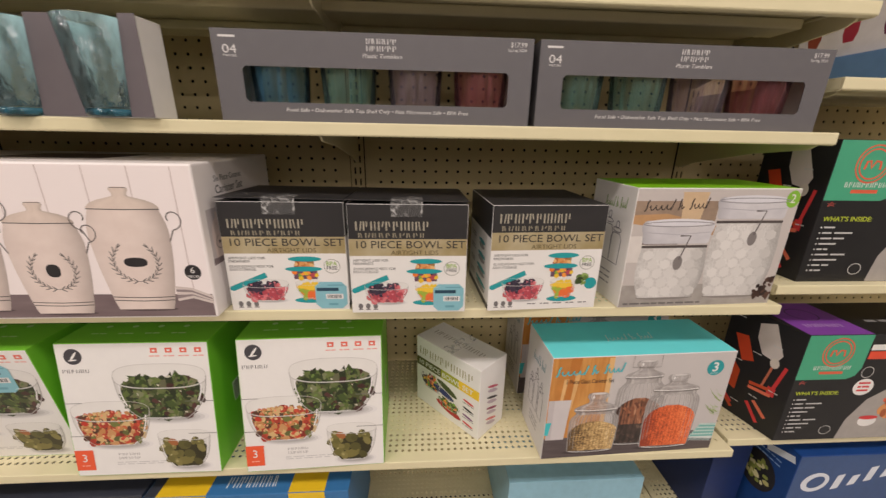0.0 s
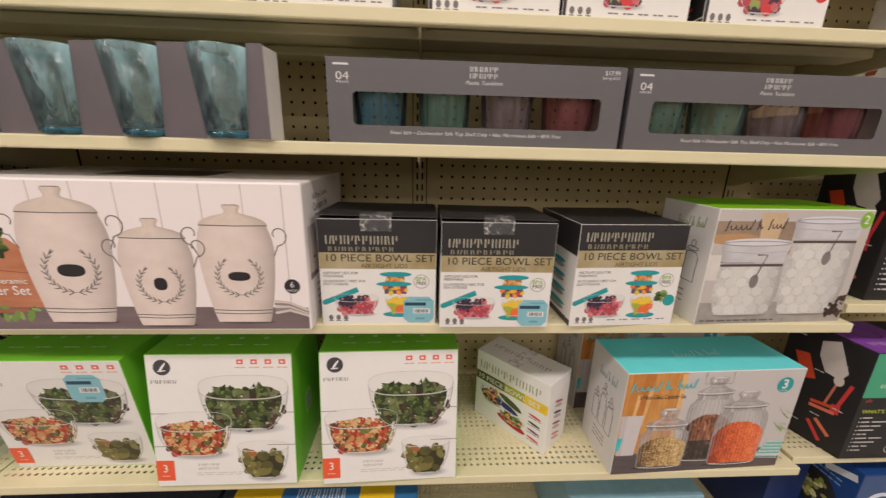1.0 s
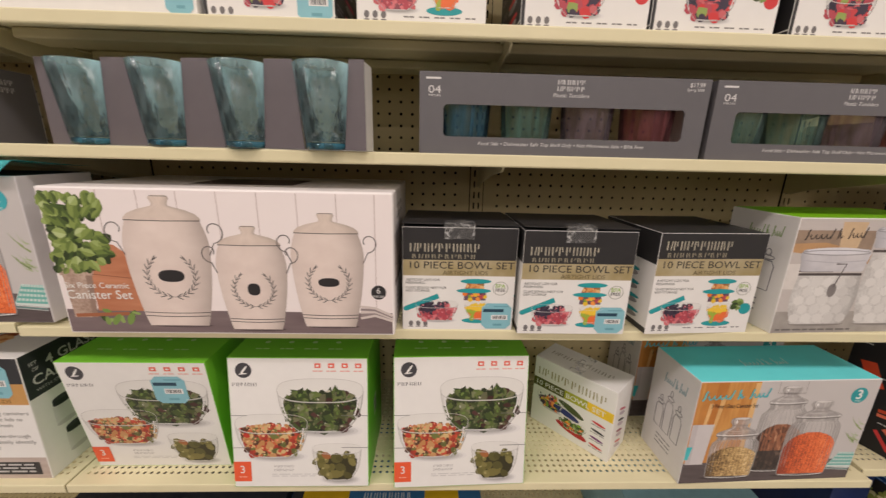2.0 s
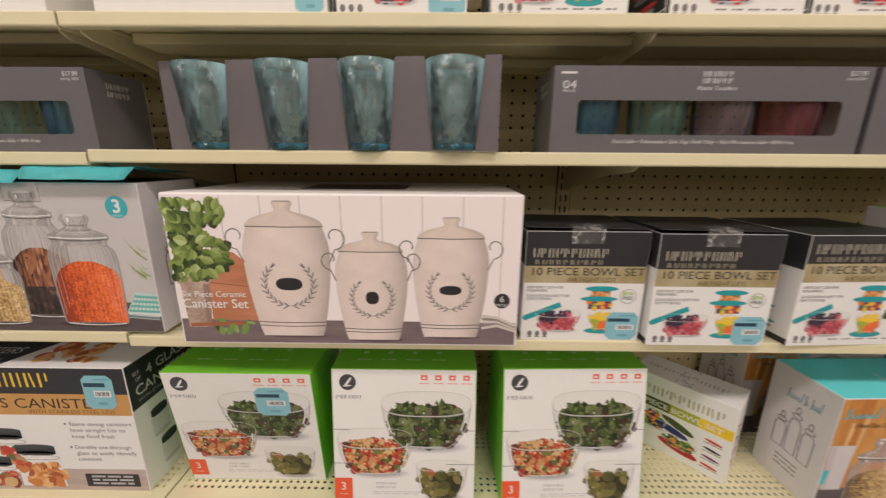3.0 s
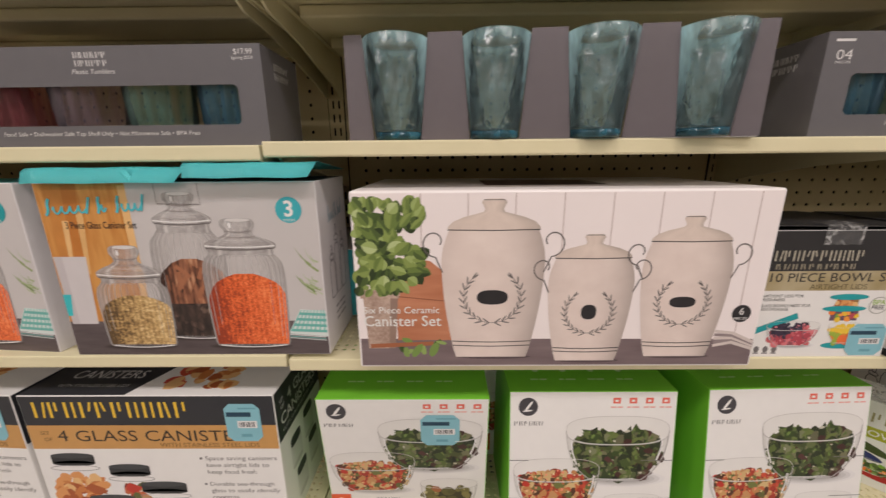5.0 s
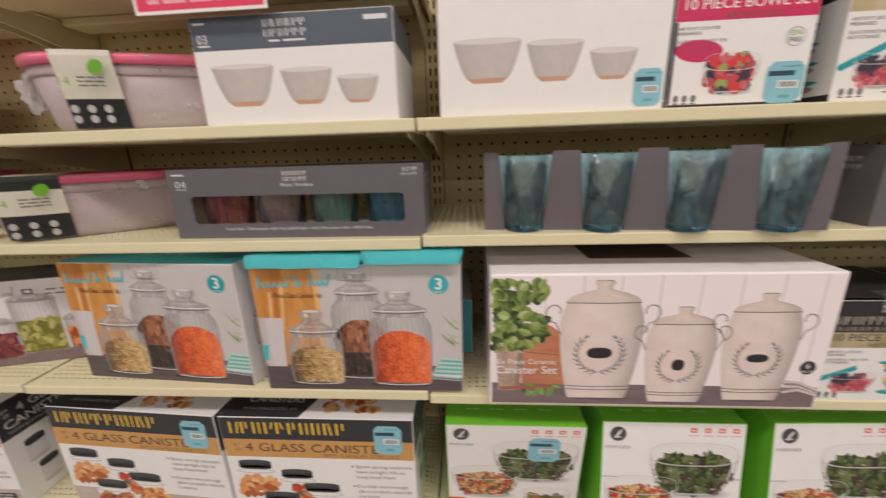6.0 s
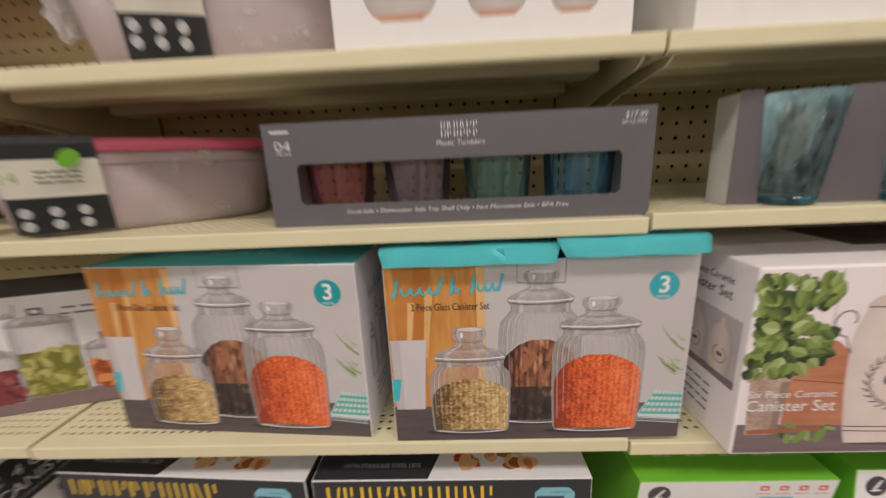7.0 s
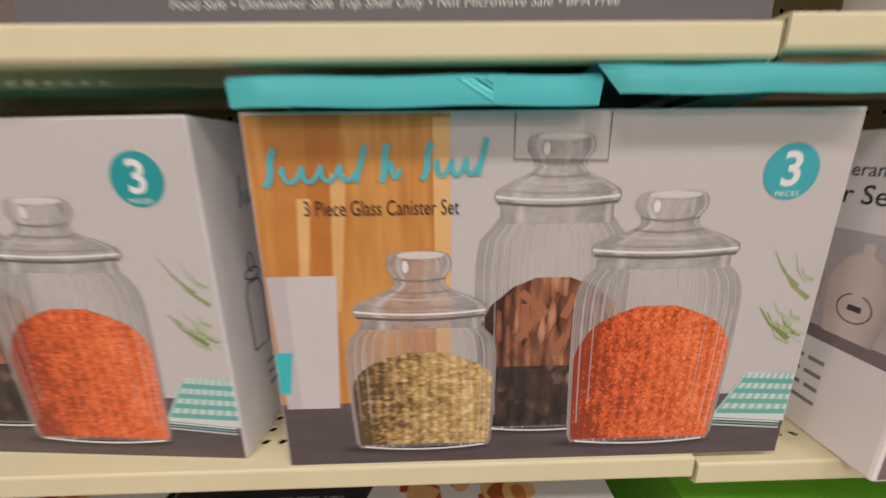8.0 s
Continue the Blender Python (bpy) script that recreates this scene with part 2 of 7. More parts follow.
def shelf(x, z, bays, y=FRONT, plain=False):
    """One shelf from x, so many bays long; z is the top of its deck."""
    s = thing("shelf", pose(x + 0.002, y, z), "cream enamelled steel shelf " + ("with a plain deck" if plain else "with a perforated deck"), "shelf", "shop shelves")
    length = bays * BAY - 0.004
    if plain:
        bm = bmesh.new()
        add_box(bm, 0, length, 0.014, 0.319, -0.0015, 0.0)
        part("deck", bm, CREAM, s)
    else:
        part("deck", deck_mesh[bays], None, s, local=pose(0, 0.014, 0))
    part("front_lip", LIPS[bays], None, s)
    bm = bmesh.new()
    add_box(bm, 0.0, 0.002, 0.004, 0.32, -0.019, -0.002)
    add_box(bm, length - 0.002, length, 0.004, 0.32, -0.019, -0.002)
    for y0 in (0.075, 0.205):
        add_box(bm, 0.03, length - 0.03, y0, y0 + 0.055, -0.017, -0.002, 0.003)
    part("stiffener", bm, CREAM, s)
    for k in range(bays + 1):
        bx = 0.012 if k == 0 else length - 0.012 if k == bays else k * BAY
        part("bracket", BRACKET, None, s, local=pose(bx, 0.0, 0.0))
    return s


for z in (S1, S2 + 0.004, MID_EAST, LOW, BASE):
    shelf(0.0, z, 2, plain=z == S1)
for z in (S1, S2, MID + 0.002, LOW, BASE):
    shelf(-BAY, z, 1, plain=z == S1)
for z in (S1, S2 + 0.006, MID + 0.004, LOW, BASE):
    shelf(-3 * BAY, z, 2, plain=z == S1)
shelf(-BAY, 1.735, 1, FRONT + 0.03, True)
shelf(-3 * BAY, 1.735, 2, FRONT + 0.03, True)
shelf(0.0, 1.80, 2, FRONT + 0.03, True)
for z in (1.70, 1.412, 1.080, 0.742, BASE):
    shelf(2 * BAY, z, 2, FRONT + 0.02, z > 1.4)

# ---------------------------------------------------------------- cartons and their printing
STEP = 0.0001  # how far each layer of print or tape stands proud


MANY = {"printed_mark", "printed_shade", "fine_print", "printed_text", "printed_food", "printed_leaves", "printed_icon", "printed_cloth", "printed_panelling", "printed_board", "printed_napkin", "flap_seam", "printed_sketch", "printed_code", "printed_lid", "printed_utensil", "printed_jar", "printed_shelf", "fine_print"}
APART = {"printed_band", "tape"}


class Face:
    """One side of a carton, printed on in metres from its lower left corner."""

    def __init__(self, parent, m, w, h):
        self.parent, self.m, self.w, self.h, self.store, self.count = parent, m, w, h, {}, 0

    def _bm(self, name, material):
        if name in APART:
            self.count += 1
            name = (name, self.count)
        bm, mats = self.store.setdefault(name, (bmesh.new(), []))
        if material not in mats:
            mats.append(material)
        if not bm.loops.layers.uv:
            bm.loops.layers.uv.new("print")
        return bm, mats.index(material)

    def poly(self, name, pts, material, layer=1):
        bm, mi = self._bm(name, material)
        vs = [bm.verts.new(self.m @ Vector((u, v, STEP * layer))) for u, v in pts]
        f = bm.faces.new(vs)
        f.material_index = mi
        uv = bm.loops.layers.uv.active
        for loop, p in zip(f.loops, pts):
            loop[uv].uv = p

    def rect(self, name, u0, v0, u1, v1, material, layer=1):
        self.poly(name, [(u0, v0), (u1, v0), (u1, v1), (u0, v1)], material, layer)

    def ell(self, name, u, v, ru, rv, material, layer=1, n=28, a0=0.0, a1=2 * math.pi, rot=0.0):
        k = n if abs(a1 - a0) > 6.28 else n + 1
        c, s = math.cos(rot), math.sin(rot)
        pts = []
        for i in range(k):
            a = a0 + (a1 - a0) * i / n
            x, y = ru * math.cos(a), rv * math.sin(a)
            pts.append((u + x * c - y * s, v + x * s + y * c))
        self.poly(name, pts, material, layer)

    def stroke(self, name, pts, width, material, layer=1, taper=False):
        """A brush line: one strip with mitred joints, each stretch a hair above the one before."""
        n = len(pts)
        self.count += 1
        layer += 0.06 * (self.count % 12)
        left, right = [], []
        for i in range(n):
            x0, y0 = pts[max(0, i - 1)]
            x1, y1 = pts[min(n - 1, i + 1)]
            d = math.hypot(x1 - x0, y1 - y0) or 1e-9
            wd = width * (1 - 0.85 * i / (n - 1) if taper else 1) / 2
            nx, ny = -(y1 - y0) / d * wd, (x1 - x0) / d * wd
            left.append((pts[i][0] + nx, pts[i][1] + ny)), right.append((pts[i][0] - nx, pts[i][1] - ny))
        for i in range(n - 1):
            self.poly(name, [right[i], right[i + 1], left[i + 1], left[i]], material, layer + 0.03 * i)

    def shaded(self, name, rows, material, layer=1, cols=8, unit=None):
        """A printed round body: rows of (u left, u right, v); its print runs from -1 to 1 across each row, or across unit (middle, half width)."""
        bm, mi = self._bm(name, material)
        uv = bm.loops.layers.uv.active
        grid = [[(bm.verts.new(self.m @ Vector((a + (b - a) * i / cols, v, STEP * layer))), ((a + (b - a) * i / cols - unit[0]) / unit[1] if unit else 2 * i / cols - 1, v * 10)) for i in range(cols + 1)] for a, b, v in rows]
        for p, q in zip(grid, grid[1:]):
            for i in range(cols):
                quad = (p[i], p[i + 1], q[i + 1], q[i])
                f = bm.faces.new([x[0] for x in quad])
                f.material_index = mi
                for loop, x in zip(f.loops, quad):
                    loop[uv].uv = x[1]

    def ring(self, name, u, v, ru, rv, width, material, layer=1, a0=0.0, a1=2 * math.pi, n=36):
        self.stroke(name, [(u + ru * math.cos(a0 + (a1 - a0) * i / n), v + rv * math.sin(a0 + (a1 - a0) * i / n)) for i in range(n + 1)], width, material, layer)

    def text(self, s, u, v, size, material, layer=2, width=None, align="LEFT", shear=0.0, bold=0.0, name="printed_text"):
        """Letters with their baseline at v; squeezed or spread to a width if one is given."""
        cu = bpy.data.curves.new("letters", "FONT")
        cu.body, cu.size, cu.shear, cu.align_x, cu.resolution_u, cu.offset = s, 1.0, shear, "LEFT", 3, bold
        ob = bpy.data.objects.new("letters", cu)
        me = bpy.data.meshes.new_from_object(ob)
        xs = [p.co.x for p in me.vertices]
        if xs:
            x0, x1 = min(xs), max(xs)
            k = width / (x1 - x0) if width else size
            full = (x1 - x0) * k
            off = u - (0 if align == "LEFT" else full / 2 if align == "CENTER" else full)
            bm, mi = self._bm(name, material)
            vs = [bm.verts.new(self.m @ Vector((off + (p.co.x - x0) * k, v + p.co.y * size, STEP * layer))) for p in me.vertices]
            for pg in me.polygons:
                try:
                    f = bm.faces.new([vs[i] for i in pg.vertices])
                    f.material_index = mi
                except ValueError:
                    pass
        bpy.data.objects.remove(ob)
        bpy.data.curves.remove(cu)
        bpy.data.meshes.remove(me)

    def bars(self, u, v, width, height, material, words, layer=2, seed=1, name="fine_print"):
        """Writing too small to read: one line of plain bars, as long as its words."""
        rnd = random.Random(seed)
        lens = [rnd.uniform(0.6, 1.6) for _ in range(words)]
        gap = 0.24
        k = width / (sum(lens) + gap * (words - 1))
        for ln in lens:
            self.rect(name, u, v, u + ln * k, v + height, material, layer)
            u += (ln + gap) * k

    def mark(self, u, v, width, height, material, letters, layer=2, seed=3, thick=0.2, name="printed_mark"):
        """A brand name as a row of plain bars in its colour, some upright and some leaning."""
        rnd = random.Random(seed)
        pitch = width / letters
        for i in range(letters):
            a, wd = u + i * pitch, pitch * 0.19
            gap, lean = pitch * rnd.uniform(0.20, 0.34), pitch * rnd.choice((-0.16, 0.0, 0.0, 0.16))
            low = v + height * rnd.choice((0.0, 0.0, 0.42))
            self.rect(name, a, v, a + wd, v + height, material, layer)
            b = a + wd + gap
            self.poly(name, [(b, low), (b + wd * 0.8, low), (b + wd * 0.8 - lean, v + height), (b - lean, v + height)], material, layer)

    def scrawl(self, u, v, width, height, material, layer=2, seed=5, weight=0.09, waves=9, name="printed_mark"):
        """A brand name in brush script, as a plain rising flourish of tall sweeps and low waves."""
        rnd = random.Random(seed)
        k = height * weight * 1.25
        for w0, w1, low, tail in ((0.0, 0.47, 4, True), (0.52, 0.64, 1, False), (0.70, 1.0, 3, True)):
            x0, x1 = u + w0 * width, u + w1 * width
            y0 = v + height * 0.22 * w0
            step = (x1 - x0) / (low + 1.6)
            # the tall opening sweep
            self.stroke(name, [(x0 + step * (0.05 + 0.75 * q + 0.12 * math.sin(q * 6)), y0 + height * (q * 1.05 - 0.08)) for q in [i / 8 for i in range(9)]], k * 1.3, material, layer)
            pts = []
            for i in range(low * 10 + 1):
                q = i / 10
                pts.append((x0 + step * (0.75 + q + 0.20 * math.sin(q * 2 * math.pi + 1.0)), y0 + height * (0.26 + 0.24 * math.sin(q * 2 * math.pi) + 0.02 * q)))
            self.stroke(name, pts, k * rnd.uniform(0.8, 1.0), material, layer + 0.3)
            if tail:
                self.stroke(name, [(x1 - step * 0.75 + step * 0.62 * q, y0 + height * (0.04 + 1.02 * q)) for q in [i / 6 for i in range(7)]], k * 1.1, material, layer + 0.7)

    def done(self):
        for name, (bm, mats) in self.store.items():
            name = name if isinstance(name, str) else name[0]
            ob = part(name, bm, mats, self.parent)
            if name in MANY:
                tagged(ob, kind="stuff")
        self.store = {}


class Carton:
    """A closed carton. Origin: the middle of its front lower edge; x to its right, y into its depth."""

    def __init__(self, name, label, at, w, h, d, side, front=None, top=None, left=None, right=None, slant=0.0, category="box", group="", rx=0.0, bev=0.0012, body="carton", splay=0.0):
        x, y, z, rz = at
        self.ob = thing(name, pose(x, y, z, rx, 0, rz), label, category, group)
        self.w, self.h, self.d, self.slant = w, h, d, slant
        mats = [side]
        idx = {}
        for key, m in (("front", front), ("top", top), ("left", left), ("right", right)):
            if m is None:
                idx[key] = 0
            else:
                if m not in mats:
                    mats.append(m)
                idx[key] = mats.index(m)
        bm = bmesh.new()
        fs = add_box(bm, -w / 2, w / 2, 0, d, 0, h)
        for f, key in zip(fs, ("bottom", "top", "front", "back", "left", "right")):
            f.material_index = idx.get(key, 0)
        for v in bm.verts:
            if v.co.z > h / 2 and v.co.y < d / 2:
                v.co.y += slant
            if v.co.x < 0 and v.co.y > d / 2:
                v.co.x += splay
        bmesh.ops.bevel(bm, geom=list(bm.edges), offset=bev, segments=2, affect="EDGES", profile=0.5)
        part(body, bm, mats, self.ob)
        a = math.atan2(slant, h)
        c, s = math.cos(a), math.sin(a)
        k = math.hypot(slant, h)
        self.front = Face(self.ob, Matrix(((1, 0, 0, -w / 2), (0, s, -c, 0), (0, c, s, 0), (0, 0, 0, 1))), w, k)
        self.top = Face(self.ob, Matrix(((1, 0, 0, -w / 2), (0, 1, 0, slant), (0, 0, 1, h), (0, 0, 0, 1))), w, d - slant)
        k = math.hypot(splay, d)
        self.left = Face(self.ob, Matrix(((-splay / k, 0, -d / k, -w / 2 + splay), (-d / k, 0, splay / k, d), (0, 1, 0, 0), (0, 0, 0, 1))), k, h)
        self.right = Face(self.ob, Matrix(((0, 0, 1, w / 2), (1, 0, 0, 0), (0, 1, 0, 0), (0, 0, 0, 1))), d, h)

    def done(self):
        for f in (self.front, self.top, self.left, self.right):
            f.done()
        return self.ob


TEAL = ink(70, 195, 200)
BLACK = ink(50, 49, 50)

# ---------------------------------------------------------------- inks and printed pictures
PLANK = mat("ink_wood", srgb(222, 165, 92), 0.42, second=srgb(190, 122, 55), scale=60, uv=True, stretch=(3.0, 0.25, 1))
WALLGREY = mat("ink_plaster", srgb(220, 215, 213), 0.42, second=srgb(182, 177, 174), scale=11, uv=True)
TABLE = mat("ink_table", srgb(105, 94, 95), 0.42, second=srgb(82, 72, 72), scale=60, uv=True, stretch=(0.3, 2, 1))
GLASSY_DK = ink(158, 154, 152, 0.1)
GLASSY_LT = ink(236, 234, 232, 0.03)


def round_print(name, light, dark, scale, edge=0.55, ribs=0, rib_light=(0.9, 0.9, 0.9), rib_amount=0.5, lean=-0.25, stretch=(0.4, 1, 1), see=1.0):
    """Ink of a photographed round body: texture, darker flanks and, on fluted glass, pale ribs. It reads the print's own -1 to 1 across."""
    m = mat(name, light, 0.42, second=dark, scale=scale, uv=True, stretch=stretch)
    nt = m.node_tree
    b = nt.nodes["Principled BSDF"]
    src = b.inputs["Base Color"].links[0].from_socket
    co = nt.nodes.new("ShaderNodeTexCoord")
    sep = nt.nodes.new("ShaderNodeSeparateXYZ")
    nt.links.new(co.outputs["UV"], sep.inputs[0])

    def node(op, a, c=None, d=None):
        q = nt.nodes.new("ShaderNodeMath")
        q.operation = op
        for i, x in enumerate((a, c, d)):
            if x is None:
                continue
            if isinstance(x, (int, float)):
                q.inputs[i].default_value = x
            else:
                nt.links.new(x, q.inputs[i])
        return q.outputs[0]

    x = sep.outputs[0]
    off = node("ABSOLUTE", node("ADD", x, lean))
    flank = node("MULTIPLY", node("POWER", node("MINIMUM", off, 1.3), 2.6), edge)
    mix = nt.nodes.new("ShaderNodeMix")
    mix.data_type = "RGBA"
    nt.links.new(node("MINIMUM", flank, 0.9), mix.inputs[0]), nt.links.new(src, mix.inputs[6])
    mix.inputs[7].default_value = (*[c * 0.35 for c in dark], 1)
    out = mix.outputs[2]
    if ribs:
        ang = node("ARCSINE", node("MULTIPLY", x, 0.985))
        wave = node("SINE", node("MULTIPLY", ang, ribs))
        n = nt.nodes.new("ShaderNodeTexNoise")
        n.inputs["Scale"].default_value = 2.2
        nt.links.new(co.outputs["UV"], n.inputs[0])
        calm = node("SUBTRACT", 1.0, node("POWER", node("ABSOLUTE", x), 7.0))
        mask = node("MULTIPLY", calm, node("MULTIPLY", node("POWER", node("MAXIMUM", wave, 0.0), 3.0), node("MULTIPLY", node("ADD", node("POWER", node("ABSOLUTE", x), 2.0), node("MULTIPLY", n.outputs[0], 0.5)), rib_amount)))
        m2 = nt.nodes.new("ShaderNodeMix")
        m2.data_type = "RGBA"
        nt.links.new(node("MINIMUM", mask, 0.95), m2.inputs[0]), nt.links.new(out, m2.inputs[6])
        m2.inputs[7].default_value = (*rib_light, 1)
        low = node("MULTIPLY", node("POWER", node("MAXIMUM", node("MULTIPLY", wave, -1.0), 0.0), 3.0), node("MULTIPLY", node("POWER", node("ABSOLUTE", x), 2.0), 0.32))
        m3 = nt.nodes.new("ShaderNodeMix")
        m3.data_type = "RGBA"
        nt.links.new(low, m3.inputs[0]), nt.links.new(m2.outputs[2], m3.inputs[6])
        m3.inputs[7].default_value = (*[c * 0.4 for c in dark], 1)
        out = m3.outputs[2]
    if see < 1.0:
        thick = node("ADD", node("MULTIPLY", node("MINIMUM", flank, 0.9), 0.9), see)
        if ribs:
            thick = node("ADD", thick, node("ADD", mask, low))
        nt.links.new(node("MINIMUM", thick, 1.0), b.inputs["Alpha"])
    nt.links.new(out, b.inputs["Base Color"])
    return m


PALE = srgb(240, 236, 232)
JAR_GLASS = round_print("ink_fluted_glass", srgb(222, 218, 215), srgb(196, 190, 186), 5, 0.40, 34, PALE, 0.5, 0.0, see=0.20)
JAR_LID = round_print("ink_lid_glass", srgb(228, 224, 221), srgb(178, 171, 168), 4, 0.46, 7, PALE, 0.5, 0.1, (1.2, 4.0, 1), see=0.40)


def grain_print(name, tones, cell, shade, ribs=0, turn=0.0):
    """Ink of photographed grains, flakes or sticks in a jar: uneven cells in several tones, lit from the upper right, banded by the fluted glass."""
    m = bpy.data.materials.new(name)
    m.use_nodes = True
    nt = m.node_tree
    b = nt.nodes["Principled BSDF"]
    b.inputs["Roughness"].default_value = 0.42

    def math_node(op, *args):
        q = nt.nodes.new("ShaderNodeMath")
        q.operation = op
        for i, x in enumerate(args):
            if isinstance(x, (int, float)):
                q.inputs[i].default_value = x
            else:
                nt.links.new(x, q.inputs[i])
        return q.outputs[0]

    co, sep, mp = (nt.nodes.new("ShaderNode" + k) for k in ("TexCoord", "SeparateXYZ", "Mapping"))
    nt.links.new(co.outputs["UV"], sep.inputs[0]), nt.links.new(co.outputs["UV"], mp.inputs[0])
    mp.inputs["Scale"].default_value, mp.inputs["Rotation"].default_value = (*cell, 1), (0, 0, turn)
    warp, vor, nz = (nt.nodes.new("ShaderNodeTex" + k) for k in ("Noise", "Voronoi", "Noise"))
    warp.inputs["Scale"].default_value, warp.inputs["Detail"].default_value = 0.5, 3
    nt.links.new(mp.outputs[0], warp.inputs[0])
    add = nt.nodes.new("ShaderNodeVectorMath")
    add.operation = "MULTIPLY_ADD"
    add.inputs[1].default_value = (1.6, 1.6, 0)
    nt.links.new(warp.outputs["Color"], add.inputs[0]), nt.links.new(mp.outputs[0], add.inputs[2])
    nt.links.new(add.outputs[0], vor.inputs[0]), nt.links.new(co.outputs["UV"], nz.inputs[0])
    vor.inputs["Scale"].default_value, nz.inputs["Scale"].default_value, nz.inputs["Detail"].default_value = 1.0, 3.5, 4
    rgb = nt.nodes.new("ShaderNodeSeparateColor")
    nt.links.new(vor.outputs["Color"], rgb.inputs[0])
    x = sep.outputs[0]
    tone = math_node("MULTIPLY_ADD", rgb.outputs[0], 0.46, math_node("MULTIPLY", nz.outputs[0], 0.85))
    tone = math_node("MULTIPLY_ADD", vor.outputs["Distance"], -0.34, math_node("ADD", tone, 0.00))
    lit = math_node("SUBTRACT", math_node("MULTIPLY", x, shade), math_node("MULTIPLY", math_node("POWER", math_node("ABSOLUTE", math_node("SUBTRACT", x, 0.25)), 3.0), 0.28))
    tone = math_node("ADD", tone, lit)
    if ribs:
        wave = math_node("SINE", math_node("MULTIPLY", math_node("ARCSINE", math_node("MULTIPLY", x, 0.985)), ribs))
        tone = math_node("MULTIPLY_ADD", wave, 0.09, tone)
    ramp = nt.nodes.new("ShaderNodeValToRGB")
    el = ramp.color_ramp.elements
    el[0].position, el[0].color = 0.06, (*srgb(*tones[0]), 1)
    el[1].position, el[1].color = 0.92, (*srgb(*tones[-1]), 1)
    for k, t in enumerate(tones[1:-1]):
        e = el.new(0.06 + 0.86 * (k + 1) / (len(tones) - 1))
        e.color = (*srgb(*t), 1)
    nt.links.new(tone, ramp.inputs[0]), nt.links.new(ramp.outputs[0], b.inputs["Base Color"])
    return m


JAR_LENTIL = grain_print("ink_jar_lentils", ((150, 60, 34), (212, 92, 46), (238, 116, 62), (250, 146, 92)), (26.0, 52.0), 0.24, 46)
JAR_OATS = grain_print("ink_jar_oats", ((96, 74, 46), (172, 138, 88), (208, 174, 116), (234, 208, 156)), (12.0, 40.0), 0.22, 46)
JAR_BARK = grain_print("ink_jar_bark", ((60, 38, 30), (120, 76, 56), (166, 110, 80), (206, 158, 122)), (12.0, 6.0), 0.10, 40, 0.5)
JAR_DARK = grain_print("ink_jar_dark", ((40, 32, 29), (58, 47, 42), (84, 66, 58), (150, 126, 110)), (7.0, 9.0), 0.06, 22, 0.9)
POT = round_print("ink_cream_pot", srgb(238, 223, 214), srgb(226, 209, 200), 4, 0.34, 0, lean=0.25)
POT_LID = round_print("ink_cream_lid", srgb(232, 216, 204), srgb(216, 199, 187), 6, 0.30, 0, lean=0.2)
CLAMP_LID = round_print("ink_clamp_lid", srgb(234, 232, 234), srgb(212, 210, 215), 4, 0.30, 0, see=0.8)
HAMMERED = round_print("ink_hammered_white", srgb(232, 230, 226), srgb(196, 192, 188), 18, 0.35, 0, lean=0.15, stretch=(1.2, 1.2, 1))
FOIL = mat("gold_foil", srgb(222, 212, 182), 0.38, metal=0.3, second=srgb(168, 148, 96), scale=26, stretch=(0.6, 0.2, 0.6))
STICKER = ink(140, 196, 208)
STICKER_DK = ink(40, 72, 92)
BARCODE = ink(70, 74, 80)
RED = ink(214, 60, 62)
ORANGE = ink(238, 96, 58)
GOLD = ink(236, 196, 60)
TEALDARK = ink(40, 160, 165)
INKDK = ink(48, 46, 48)


def crinkled_tape(name="clear_tape", scale=70.0, lo=0.50, hi=0.68, least=0.07, most=0.55):
    """Clear film with its crease glints painted in as paler, more opaque streaks."""
    m = mat(name, (0.82, 0.82, 0.80), 0.15, bump=0.8, bump_scale=120)
    nt = m.node_tree
    co, nz, mr = nt.nodes.new("ShaderNodeTexCoord"), nt.nodes.new("ShaderNodeTexNoise"), nt.nodes.new("ShaderNodeMapRange")
    nz.inputs["Scale"].default_value, nz.inputs["Detail"].default_value, nz.inputs["Distortion"].default_value = scale, 5, 1.6
    mr.inputs[1].default_value, mr.inputs[2].default_value, mr.inputs[3].default_value, mr.inputs[4].default_value = lo, hi, least, most
    nt.links.new(co.outputs["Object"], nz.inputs[0]), nt.links.new(nz.outputs[0], mr.inputs[0])
    nt.links.new(mr.outputs[0], nt.nodes["Principled BSDF"].inputs["Alpha"])
    return m


TAPE = crinkled_tape()
LEAF_LIT = [ink(118, 142, 74), ink(104, 128, 62), ink(134, 156, 90), ink(92, 116, 56), ink(110, 134, 68), ink(96, 118, 60), ink(126, 148, 80), ink(206, 202, 184)]
BEAN_LIT = [ink(236, 214, 170), ink(232, 190, 140), ink(240, 150, 120)]
OLIVE_LIT = [ink(190, 180, 130), ink(168, 158, 104)]
LEAVES = [ink(129, 134, 99), ink(94, 109, 56), ink(110, 124, 68), ink(63, 80, 39), ink(104, 115, 70), ink(89, 55, 53), ink(122, 122, 91), ink(73, 89, 46), ink(49, 58, 36), ink(32, 36, 27), ink(79, 87, 49), ink(106, 105, 79), ink(56, 67, 39), ink(70, 82, 46), ink(43, 52, 32), ink(86, 97, 60), ink(48, 57, 34), ink(61, 72, 41), ink(79, 62, 48), ink(72, 45, 41)]
